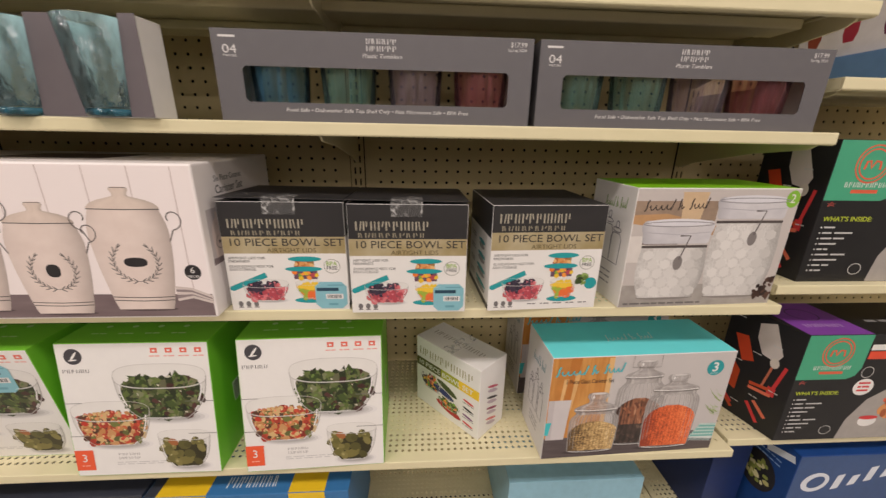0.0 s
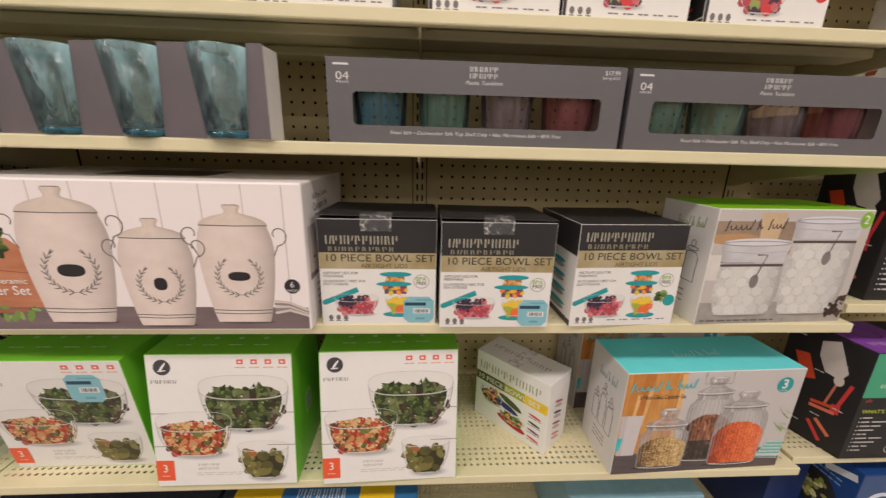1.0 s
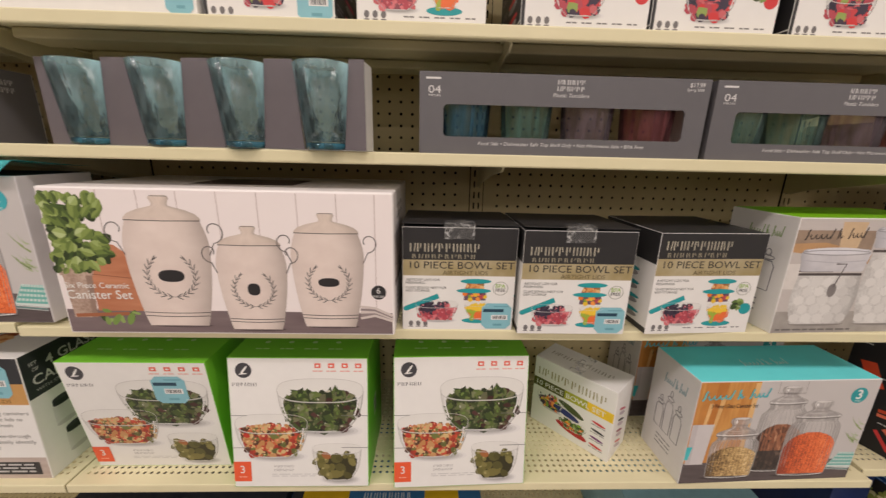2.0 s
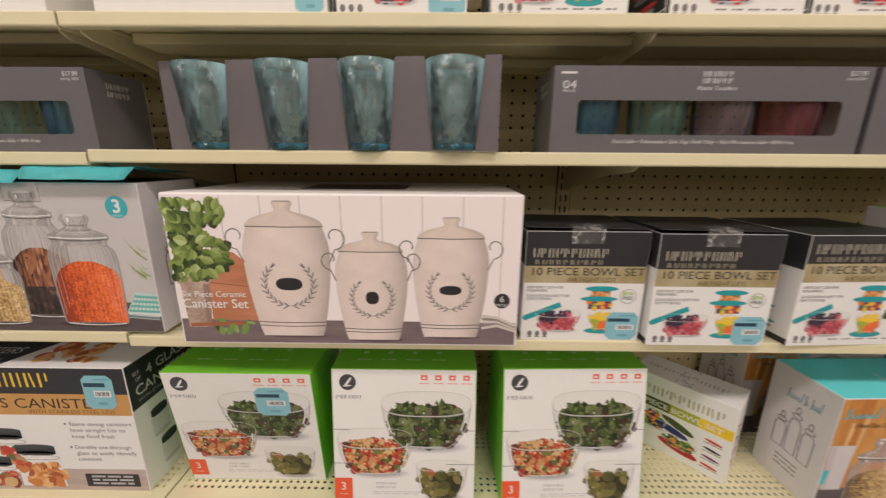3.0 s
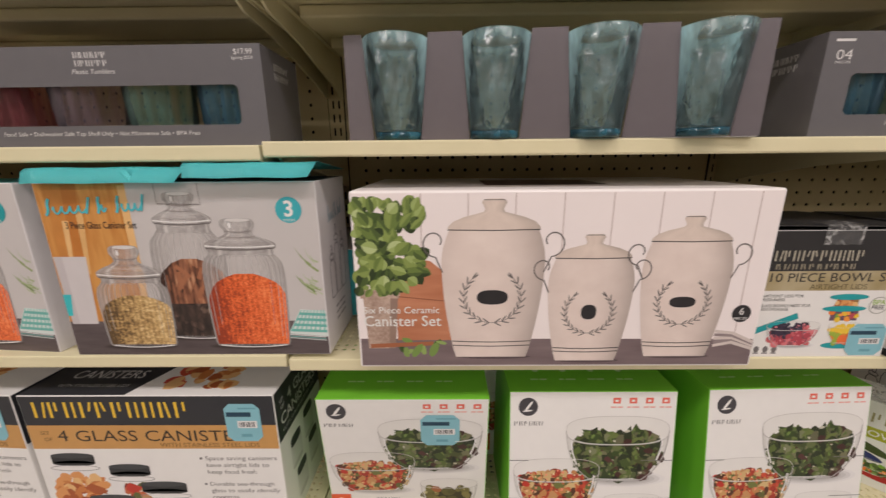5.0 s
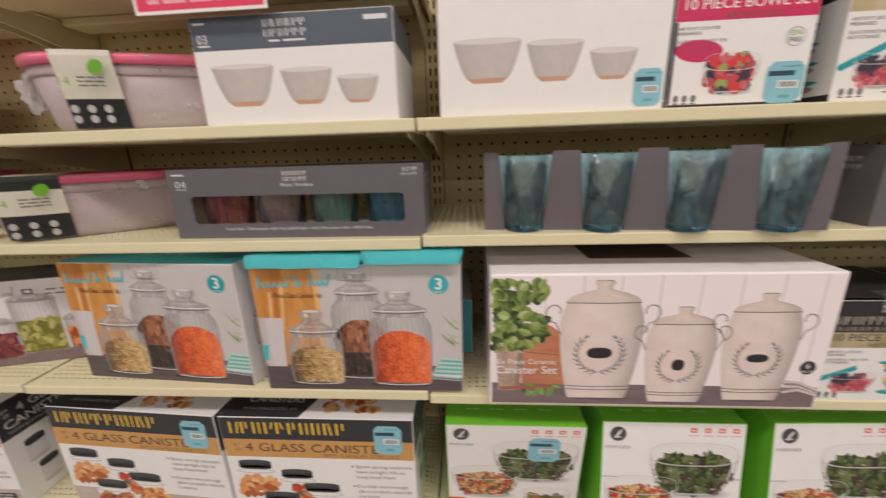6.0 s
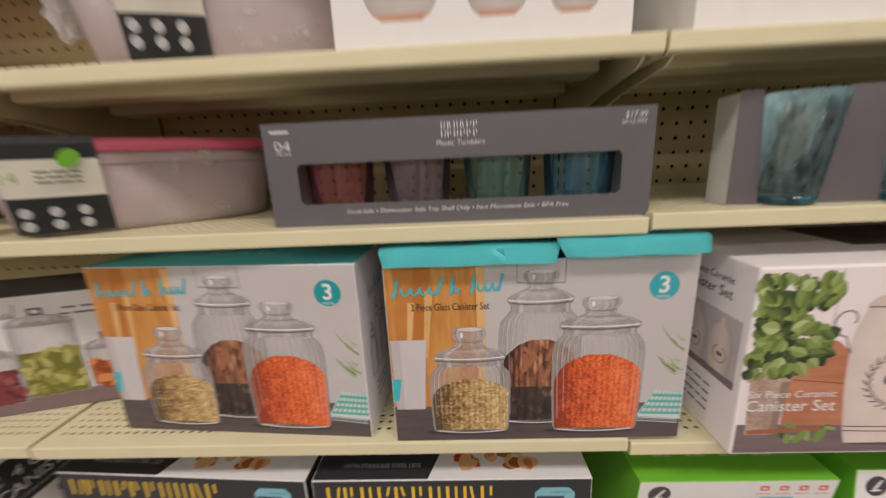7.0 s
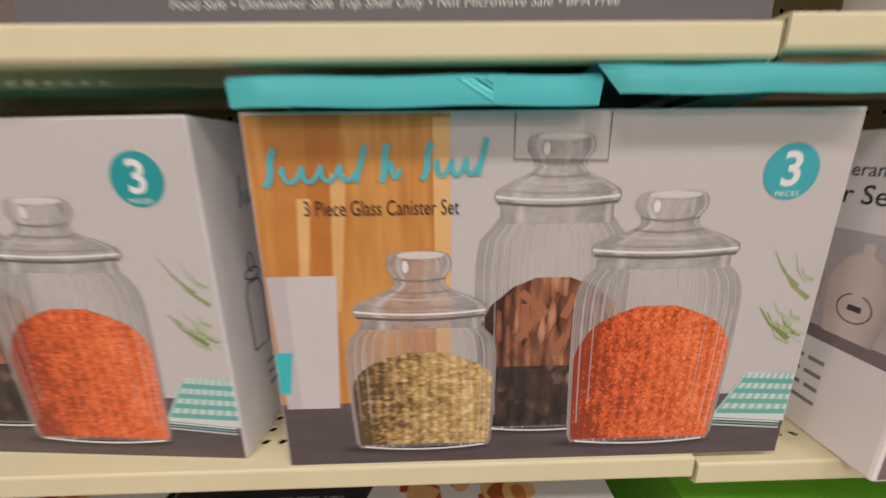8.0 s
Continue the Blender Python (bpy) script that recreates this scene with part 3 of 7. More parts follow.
BEANS = [ink(216, 186, 132), ink(196, 62, 48), ink(206, 84, 60), ink(118, 122, 66), ink(92, 60, 44), ink(200, 150, 100), ink(190, 76, 54), ink(206, 160, 104), ink(200, 106, 66), ink(214, 180, 126), ink(136, 48, 40), ink(104, 106, 60), ink(172, 62, 48), ink(196, 140, 86)]
OLIVES = [ink(108, 102, 54), ink(128, 120, 68), ink(86, 82, 44), ink(118, 112, 60), ink(96, 92, 50), ink(134, 126, 74), ink(104, 98, 52), ink(112, 106, 58), ink(92, 88, 48), ink(124, 116, 64), ink(166, 104, 62)]
BERRY = [ink(52, 46, 62), ink(186, 76, 88), ink(66, 54, 72), ink(206, 104, 108)]
FRUIT = [ink(236, 196, 60), ink(240, 128, 50), ink(130, 170, 60), ink(250, 160, 70)]
NUTS = [ink(208, 130, 70), ink(226, 158, 96), ink(176, 92, 50), ink(236, 190, 130)]
BASIL_TONES = [ink(52, 66, 38), ink(80, 98, 52), ink(110, 130, 66), ink(138, 156, 84), ink(162, 180, 110), ink(186, 200, 142)]
BASIL = [ink(100, 126, 62), ink(124, 152, 78), ink(62, 82, 42), ink(150, 174, 100), ink(82, 104, 50), ink(48, 62, 36), ink(132, 158, 84), ink(96, 120, 58)]


def blob(f, name, u, v, r, flat, material, layer, rnd, jag=0.2, n=8):
    """One uneven printed piece."""
    a0 = rnd.uniform(0, math.pi)
    c, s = math.cos(a0), math.sin(a0)
    pts = []
    for i in range(n):
        a = 2 * math.pi * i / n
        k = r * (1 + rnd.uniform(-jag, jag))
        x, y = k * math.cos(a), k * flat * math.sin(a)
        pts.append((u + x * c - y * s, v + x * s + y * c))
    f.poly(name, pts, material, layer)


def scatter(f, name, inks, u0, u1, v0, v1, n, size, seed, shape=None, layer=3, flat=0.7, pts=8, pick=None, lit=None, jag=0.22):
    """Food or leaves in a printed picture: many small overlapping pieces, the lower ones in front, kept inside an outline."""
    rnd = random.Random(seed)
    spots = []
    while len(spots) < n:
        u, v = rnd.uniform(u0, u1), rnd.uniform(v0, v1)
        if not shape or shape((u - u0) / (u1 - u0), (v - v0) / (v1 - v0)):
            spots.append((u, v))
    spots.sort(key=lambda p: -p[1] + rnd.uniform(0, 0.5) * (v1 - v0))
    for made, (u, v) in enumerate(spots):
        r = size * rnd.uniform(0.6, 1.3)
        m = pick((u - u0) / (u1 - u0), (v - v0) / (v1 - v0), rnd) if pick else rnd.choice(inks)
        z = layer + 0.9 * made / n
        blob(f, name, u, v, r, flat * rnd.uniform(0.75, 1.1), m, z, rnd, jag, pts)
        if lit and rnd.random() < 0.38:
            blob(f, name, u - r * 0.22, v + r * 0.28, r * 0.36, flat, rnd.choice(lit), z + 0.4 / n, rnd, jag, 6)


def print_bowl(f, u, top, bottom, r, inks, seed, piece, fill=0.72, n=70, flat=0.7, under=None, pick=None, lit=None, rim=0.30, jag=0.22, mound=0.5):
    """A printed glass bowl, rounded square, with its food: faint wall, contents, rim and base line."""
    h = top - bottom
    ry = r * rim

    def around(k, n=40, a0=0.0, a1=2 * math.pi):
        return [(u + r * k * math.copysign(abs(math.cos(a)) ** 0.72, math.cos(a)), top + ry * k * math.copysign(abs(math.sin(a)) ** 0.72, math.sin(a))) for a in [a0 + (a1 - a0) * i / n for i in range(n + (abs(a1 - a0) < 6.28))]]

    def half(q):
        return r * (1 - 0.10 * q - 0.34 * q ** 3.4)

    wall = [(u - half(k / 12), top - (h - 0.004) * k / 12) for k in range(12)] + [(u - r * 0.50, bottom + 0.001), (u - r * 0.42, bottom)]
    outline = wall + [(2 * u - p, q) for p, q in wall[::-1]]
    for k in range(5):
        f.ell("printed_shade", u + r * 0.12, bottom + h * 0.03, r * (0.86 - 0.10 * k), h * (0.17 - 0.026 * k), ink(232 - 15 * k, 230 - 15 * k, 228 - 15 * k, 0.02), 0.3 + 0.12 * k)
    f.poly("printed_bowl", outline, ink(222, 220, 215, 0.05), 1)
    f.poly("printed_bowl", around(1.0), ink(233, 231, 226, 0.03), 1.1)
    level = bottom + h * fill
    body = [(u + (a - u) * 0.93, b) for a, b in outline if b < level + 1e-6]
    f.poly("printed_food", [(a, b + 0.0012) for a, b in body], under or inks[2], 2)
    f.ell("printed_food", u, level, r * 0.84, ry * 0.7, under or inks[2], 2.1, n=20)
    v0, v1 = bottom + h * 0.05, level + h * mound

    def inside(a, b):
        v = v0 + (v1 - v0) * b
        x = abs(a - 0.5) * 2 * r * 0.92
        if v < level:
            return x < half((top - v) / h) * 0.90
        return ((x / (r * 0.86)) ** 2 + ((v - level) / (v1 - level)) ** 2) < 1.0 + 0.10 * math.sin(a * 19)

    scatter(f, "printed_food", inks, u - r * 0.92, u + r * 0.92, v0, v1, int(n * 2.2), piece * 0.74, seed, inside, 2.4, flat, 8, pick, lit, jag)
    edge = ink(196, 193, 189, 0.03)
    f.stroke("printed_bowl", wall, r * 0.016, edge, 4)
    f.stroke("printed_bowl", [(2 * u - p, q) for p, q in wall], r * 0.022, ink(176, 172, 169, 0.03), 4)
    f.stroke("printed_bowl", around(1.0, 40, 0.0, math.pi), r * 0.012, ink(206, 203, 199, 0.03), 4)
    f.stroke("printed_bowl", around(1.0, 40, math.pi, 2 * math.pi), r * 0.018, edge, 4.4)
    f.stroke("printed_bowl", around(0.965, 40, math.pi * 1.05, math.pi * 1.9), r * 0.010, GLASSY_LT, 4.9)
    f.stroke("printed_bowl", [(u - r * 0.46, bottom + h * 0.012), (u, bottom - h * 0.004), (u + r * 0.46, bottom + h * 0.012)], r * 0.03, ink(188, 186, 184, 0.03), 4)
    f.stroke("printed_bowl", [(u - r * 0.40, bottom + h * 0.035), (u, bottom + h * 0.02), (u + r * 0.36, bottom + h * 0.035)], r * 0.014, GLASSY_LT, 4.3)
    f.stroke("printed_bowl", [(u - r * 0.90, top - h * 0.16), (u - r * 0.87, top - h * 0.42), (u - r * 0.78, top - h * 0.68)], r * 0.028, GLASSY_LT, 4.2)
    f.stroke("printed_bowl", [(u + r * 0.88, top - h * 0.12), (u + r * 0.86, top - h * 0.36), (u + r * 0.78, top - h * 0.60)], r * 0.034, GLASSY_LT, 4.2)


def sticker(f, u0, v0, u1, v1):
    """A pale blue shop price tag with a dark band and a bar code."""
    w, h = u1 - u0, v1 - v0
    c = 0.16 * w
    f.poly("price_tag", [(u0 + c, v0), (u1 - c, v0), (u1, v0 + c), (u1, v1 - c), (u1 - c, v1), (u0 + c, v1), (u0, v1 - c), (u0, v0 + c)], STICKER, 6)
    f.rect("price_tag", u0 + w * 0.05, v1 - h * 0.34, u0 + w * 0.74, v1 - h * 0.22, STICKER_DK, 7)
    f.rect("price_tag", u0 + w * 0.33, v0 + h * 0.36, u0 + w * 0.88, v0 + h * 0.55, GLASSY_LT, 7)
    for k in range(9):
        f.rect("price_tag", u0 + w * (0.38 + 0.05 * k), v0 + h * 0.39, u0 + w * (0.40 + 0.05 * k + 0.008 * (k % 3)), v0 + h * 0.52, BARCODE, 8)
    f.rect("price_tag", u0 + w * 0.4, v0 + h * 0.12, u0 + w * 0.7, v0 + h * 0.2, ink(110, 168, 182), 7)
    f.rect("price_tag", u0 + w * 0.4, v0 + h * 0.86, u0 + w * 0.9, v0 + h * 0.9, ink(110, 168, 182), 7)


def tape(f, u0, u1, v0, v1):
    f.rect("tape", u0, v0, u1, v1, TAPE, 8)


# -- farmhouse canister carton
def canister_art(f, cu, knob, line, base, r0, r1, seed):
    W, H = f.w, f.h
    u = cu * W
    k, ln, bs, a, b = knob * H, line * H, base * H, r0 * W, r1 * W
    f.ell("printed_canister", u + 0.004, bs, b * 1.02, 0.014 * H, ink(92, 78, 80), 1.6)
    rows = []
    for i in range(15):
        q = i / 14
        r = b + (a - b) * math.sin(min(1.0, q / 0.78) * math.pi / 2) if q < 0.78 else a - (a * 0.15) * ((q - 0.78) / 0.22) ** 1.6
        r *= 0.97 if i == 0 else 1
        rows.append((u - r, u + r, bs + (ln - bs) * q))
    f.shaded("printed_canister", rows, POT, 2)
    dome = k - ln
    top = [(0.86, 0.0), (0.88, 0.05), (0.86, 0.12), (0.77, 0.27), (0.56, 0.42), (0.33, 0.52), (0.20, 0.58), (0.175, 0.66), (0.20, 0.78), (0.235, 0.88), (0.21, 0.96), (0.14, 1.0)]
    f.shaded("printed_canister", [(u - a * p, u + a * p, ln + dome * q) for p, q in top], POT_LID, 2.1)
    lw = 0.0011
    f.stroke("printed_canister", [(u - a * 0.88, ln), (u, ln - 0.004 * H), (u + a * 0.88, ln)], lw, INKDK, 3)
    f.stroke("printed_canister", [(u - a * 0.20, ln + dome * 0.965), (u + a * 0.20, ln + dome * 0.965)], lw * 0.8, ink(110, 102, 98), 3)
    for q in (0.10, 0.135):
        y = bs + (ln - bs) * q
        r = (b + (a - b) * math.sin(q / 0.78 * math.pi / 2)) * 0.99
        f.stroke("printed_canister", [(u - r, y), (u - r * 0.5, y - 0.005 * H), (u, y - 0.007 * H), (u + r * 0.5, y - 0.005 * H), (u + r, y)], lw, INKDK, 3)
    hy = ln - (ln - bs) * 0.09
    for sgn in (-1, 1):
        pts = []
        for i in range(19):
            ang = 3.6 - 5.2 * i / 18
            rr = a * (0.10 + 0.18 * i / 18)
            pts.append((u + sgn * (a * 1.12 + rr * math.cos(ang)), hy + rr * 1.05 * math.sin(ang)))
        pts += [(u + sgn * a * 1.06, hy - a * 0.42), (u + sgn * a * 0.98, hy - a * 0.60)]
        f.stroke("printed_canister", pts, 0.0015, ink(104, 97, 95), 2.8)
    # wreath and a plain dark motif in it
    wy, wr = bs + (ln - bs) * 0.49, a * 0.57
    for sgn in (-1, 1):
        grey = ink(122, 116, 113, 0.1)
        arc = [(u + sgn * wr * math.sin(q), wy - wr * 0.96 * math.cos(q)) for q in [math.pi * (-0.05 + 0.80 * i / 10) for i in range(11)]]
        f.stroke("printed_canister", arc, 0.0007, grey, 3)
        for i, (p, q) in enumerate(arc[1:]):
            ang = math.pi * (-0.05 + 0.08 * (i + 1))
            along = math.atan2(math.sin(ang), sgn * math.cos(ang))
            for dd in (-0.55, 0.55):
                a2 = along + dd * (1.0 if i < 9 else 0.3)
                f.ell("printed_canister", p + 0.14 * wr * math.cos(a2), q + 0.14 * wr * math.sin(a2), 0.150 * wr, 0.027 * wr, grey, 3.2, n=8, rot=a2)
    mw, mh = {1: (0.54, 0.27), 2: (0.32, 0.33), 3: (0.52, 0.23)}[seed]
    f.poly("printed_canister", [(u + wr * mw * math.copysign(abs(math.cos(a)) ** 0.8, math.cos(a)), wy + wr * mh * math.copysign(abs(math.sin(a)) ** 0.8, math.sin(a))) for a in [2 * math.pi * i / 24 for i in range(24)]], INKDK, 3.4)


def canister_carton(at):
    paper = mat("white_card", srgb(251, 245, 243), 0.4, var=0.04, scale=20, bump=0.04, bump_scale=60)
    panel = mat("ink_panelling", srgb(249, 241, 239), 0.4, second=srgb(240, 229, 227), scale=8, uv=True)
    c = Carton("canister_set_box", "large white carton picturing cream ceramic canisters, on the shelf", at, 0.498, 0.2255, 0.245, paper, panel, paper, bev=0.0028)
    f, W, H = c.front, c.front.w, c.front.h
    for u in (0.165, 0.275, 0.385, 0.497, 0.61, 0.722, 0.835, 0.945):
        f.stroke("printed_panelling", [(u * W, 0.16 * H), (u * W, 0.985 * H)], 0.0012, ink(204, 188, 184), 1)
    f.poly("printed_table", [(0.003, 0.003), (W - 0.003, 0.003), (W - 0.003, 0.17 * H), (0.003, 0.18 * H)], mat("ink_tabletop", srgb(142, 126, 126), 0.42, second=srgb(112, 96, 98), scale=30, uv=True, stretch=(0.25, 2, 1)), 1.1)
    f.poly("printed_board", [(0.10 * W, 0.17 * H), (0.240 * W, 0.17 * H), (0.236 * W, 0.46 * H), (0.215 * W, 0.575 * H), (0.185 * W, 0.63 * H), (0.14 * W, 0.65 * H), (0.10 * W, 0.64 * H)], mat("ink_board", srgb(206, 142, 108), 0.42, second=srgb(176, 108, 76), scale=40, uv=True, stretch=(0.3, 1.6, 1)), 1.3)
    f.stroke("printed_board", [(0.105 * W, 0.43 * H), (0.237 * W, 0.40 * H)], 0.0012, ink(150, 92, 66), 1.4)
    burlap = mat("ink_burlap", srgb(206, 182, 166), 0.42, second=srgb(158, 130, 114), scale=260, uv=True)
    f.poly("printed_pot", [(0.026 * W, 0.12 * H), (0.094 * W, 0.12 * H), (0.105 * W, 0.44 * H), (0.018 * W, 0.44 * H)], burlap, 1.5)
    f.poly("printed_pot", [(0.012 * W, 0.42 * H), (0.108 * W, 0.42 * H), (0.112 * W, 0.475 * H), (0.010 * W, 0.475 * H)], burlap, 1.7)
    f.poly("printed_pot", [(0.078 * W, 0.12 * H), (0.094 * W, 0.12 * H), (0.105 * W, 0.44 * H), (0.086 * W, 0.44 * H)], ink(158, 132, 118, 0.15), 1.6)
    rnd = random.Random(21)
    for k in range(300):
        # leaves hang from the crown outwards; the last ones lie in front and are lighter
        q = k / 299
        u, v = rnd.uniform(0.006, 0.158) * W, rnd.uniform(0.47, 0.945) * H
        if u > (0.150 + 0.022 * math.sin(v / H * 23)) * W or (u > 0.115 * W and 0.56 * H > v and rnd.random() < 0.6):
            continue
        ln, wd = rnd.uniform(0.010, 0.021) * (0.8 + 0.3 * q), rnd.uniform(0.0042, 0.0080)
        ang = math.atan2(v - 0.66 * H, u - 0.075 * W) + rnd.uniform(-0.9, 0.9)
        cs, sn = math.cos(ang), math.sin(ang)
        if u + ln * cs < 0.003 * W or v + ln * sn > 0.975 * H or v + ln * sn < 0.42 * H:
            continue
        tone = min(5, rnd.randrange(4) + (1 if q > 0.4 else 0) + (1 if q > 0.85 else 0))
        pair = (BASIL_TONES[tone], BASIL_TONES[max(0, tone - 1)])
        for side in (1, -1):
            pts = [(u + ln * x * cs - side * wd * y * sn, v + ln * x * sn + side * wd * y * cs) for x, y in ((0, 0), (0.12, 0.55), (0.30, 0.92), (0.52, 1.0), (0.74, 0.76), (0.90, 0.38), (1.0, 0.0))]
            f.poly("printed_leaves", pts if side > 0 else pts[::-1], pair[side < 0], 1.8 + 1.2 * q)
    f.poly("printed_leaves", [(0.020 * W, 0.50 * H), (0.090 * W, 0.49 * H), (0.105 * W, 0.70 * H), (0.085 * W, 0.88 * H), (0.03 * W, 0.90 * H), (0.010 * W, 0.70 * H)], ink(78, 100, 50, 0.5), 1.75)
    f.stroke("printed_spoon", [(0.03 * W, 0.135 * H), (0.19 * W, 0.15 * H)], 0.0055, ink(168, 104, 72), 1.9)
    scatter(f, "printed_leaves", BASIL, 0.10 * W, 0.22 * W, 0.09 * H, 0.17 * H, 10, 0.008, 4, None, 2, 0.5, 8)
    f.text("Six Piece Ceramic", 0.018 * W, 0.333 * H, 0.0125, WHITE, 5, width=0.188 * W, bold=0.004)
    f.text("Canister Set", 0.018 * W, 0.257 * H, 0.020, WHITE, 5, width=0.192 * W, bold=0.006)
    canister_art(f, 0.336, 0.957, 0.797, 0.065, 0.124, 0.091, 1)
    canister_art(f, 0.802, 0.863, 0.73, 0.065, 0.108, 0.079, 3)
    canister_art(f, 0.575, 0.77, 0.642, 0.04, 0.104, 0.077, 2)
    for k in range(5):
        f.stroke("printed_napkin", [(0.895 * W, (0.13 + 0.022 * k) * H), (0.94 * W, (0.15 + 0.014 * k) * H), (0.995 * W, (0.11 + 0.010 * k) * H)], 0.004, (ink(214, 202, 196), ink(150, 136, 136))[k % 2], 1.6 + 0.1 * k)
    f.ell("printed_badge", 0.952 * W, 0.322 * H, 0.0115, 0.0115, INKDK, 2)
    f.text("6", 0.952 * W, 0.316 * H, 0.013, WHITE, 3, align="CENTER")
    f.text("PIECES", 0.952 * W, 0.286 * H, 0.0048, WHITE, 3, width=0.0165, align="CENTER")
    t = c.top
    t.poly("printed_panel", [(0.33 * W, 0.30 * t.h), (0.66 * W, 0.30 * t.h), (0.66 * W, 0.72 * t.h), (0.33 * W, 0.72 * t.h)], ink(92, 74, 66, 0.3), 1)
    for s, o in ((c.left, 0.40), (c.right, 0.06)):
        s.text("Six Piece Ceramic", (o + 0.14) * s.w, 0.87 * s.h, 0.013, INKDK, 2, width=0.34 * s.w)
        s.text("Canister Set", (o + 0.14) * s.w, 0.79 * s.h, 0.018, INKDK, 2, width=0.34 * s.w, bold=0.005)
        s.rect("printed_panel", o * s.w, 0.34 * s.h, (o + 0.56) * s.w, 0.71 * s.h, ink(206, 198, 198, 0.1), 1)
        for q, r in ((0.10, 0.075), (0.27, 0.09), (0.45, 0.08)):
            q += o
            s.shaded("printed_canister", [((q - r * p) * s.w, (q + r * p) * s.w, v * s.h) for p, v in ((0.8, 0.38), (0.95, 0.48), (1.0, 0.55), (0.85, 0.59), (0.6, 0.63), (0.2, 0.65), (0.22, 0.68))], POT, 2)
            s.ring("printed_canister", q * s.w, 0.48 * s.h, 0.042 * s.w, 0.045 * s.h, 0.0010, ink(128, 121, 120), 3, -4.4, 1.26)
            s.rect("printed_canister", (q - 0.016) * s.w, 0.472 * s.h, (q + 0.018) * s.w, 0.490 * s.h, ink(84, 78, 82), 3.8)
        s.rect("printed_panel", o * s.w, 0.34 * s.h, (o + 0.56) * s.w, 0.385 * s.h, ink(140, 126, 128, 0.1), 1.5)
        for k in range(4):
            s.bars((o + 0.12) * s.w, (0.26 - 0.05 * k) * s.h, 0.3 * s.w, 0.0032, ink(150, 146, 148), 4, 2, k)
    return c.done()


# -- bowl set cartons
def bowl_set_carton(at, w=0.181, h=0.183, tagged_price=True, tape_on=True, group="bowl set boxes", lid=None, band=None):
    lid, band = lid or TEALDARK, band or FOIL
    c = Carton("bowl_set_box", "black and white bowl set carton, " + ("blue price tag stuck on" if tagged_price else "teal lids pictured"), at, w, h, 0.16, WHITE, WHITE, BLACK, group=group, bev=0.0005)
    f, W, H = c.front, w, c.front.h * (0.92 if tape_on else 1.0)
    b = 0.0005
    f.rect("printed_band", b, 0.757 * H, W - b, f.h - b, BLACK, 1)
    f.rect("printed_band", b, 0.592 * H, W - b, 0.757 * H, band, 1.05)
    f.mark(0.065 * W, 0.84 * H, 0.62 * W, 0.085 * H, ink(186, 180, 160), 10, seed=2, thick=0.16)
    f.mark(0.085 * W, 0.772 * H, 0.57 * W, 0.044 * H, ink(160, 152, 130), 10, seed=8, thick=0.2)
    f.text("10 PIECE BOWL SET", 0.065 * W, 0.668 * H, 0.0165, INKDK if band is FOIL else WHITE, 2, width=0.92 * W, bold=0.004)
    f.text("AIRTIGHT LIDS", 0.553 * W, 0.603 * H, 0.0098, ink(96, 84, 56), 2, width=0.40 * W, align="CENTER")
    for k, s in enumerate(("AIRTIGHT LIDS FOR", "FRESHNESS", "GLASS BOWLS NEST FOR", "EASY STORAGE")):
        f.text(s, 0.03 * W, (0.535 - 0.032 * k - 0.02 * (k > 1)) * H, 0.0056, INKDK, 2, width=(0.30, 0.17, 0.36, 0.21)[k] * W)
    f.ring("printed_badge", 0.873 * W, 0.462 * H, 0.066 * W, 0.062 * W, 0.0009, ink(150, 150, 140), 2)
    f.text("BPA", 0.873 * W, 0.469 * H, 0.0095, ink(150, 185, 70), 2, align="CENTER", bold=0.01)
    f.text("FREE", 0.873 * W, 0.428 * H, 0.0078, INKDK, 2, align="CENTER", bold=0.01)
    if band is FOIL:
        f.stroke("printed_lid", [(0.03 * W, 0.235 * H), (0.32 * W, 0.375 * H)], 0.0085, lid, 2)
        f.ell("printed_lid", 0.034 * W, 0.236 * H, 0.005, 0.0042, lid, 2, n=12)
        print_bowl(f, 0.305 * W, 0.285 * H, 0.10 * H, 0.19 * W, BERRY, 5, 0.0060, n=46, flat=0.9, under=ink(150, 80, 90), rim=0.2, mound=0.34, lit=[ink(226, 140, 146), ink(96, 88, 108)],
                   pick=lambda a, b, rnd: rnd.choice(BERRY[:1] + BERRY[2:3] if b > 1.15 * a - 0.02 and b > 0.4 else (BERRY[1], BERRY[3], ink(222, 124, 130))))
        f.ell("printed_lid", 0.675 * W, 0.105 * H, 0.14 * W, 0.03 * H, lid, 1.5)
        print_bowl(f, 0.672 * W, 0.29 * H, 0.125 * H, 0.115 * W, FRUIT, 6, 0.0060, n=26, flat=0.9, rim=0.2, mound=0.2, under=ink(226, 150, 60),
                   pick=lambda a, b, rnd: ink(246, 206, 66) if b > 0.6 else ink(166, 186, 70) if a < 0.4 else ink(242, 118, 62))
        f.rect("printed_food", 0.55 * W, 0.33 * H, 0.745 * W, 0.415 * H, ink(120, 90, 110, 0.3), 2)
        scatter(f, "printed_food", BERRY + FRUIT, 0.555 * W, 0.74 * W, 0.335 * H, 0.41 * H, 14, 0.0045, 3, None, 2.2, 0.9)
        f.ell("printed_lid", 0.635 * W, 0.435 * H, 0.155 * W, 0.026 * H, lid, 5.2)
        f.rect("printed_food", 0.57 * W, 0.455 * H, 0.725 * W, 0.515 * H, ink(170, 130, 80, 0.3), 2)
        scatter(f, "printed_food", NUTS, 0.575 * W, 0.72 * W, 0.46 * H, 0.51 * H, 12, 0.0042, 9, None, 2.2, 0.9)
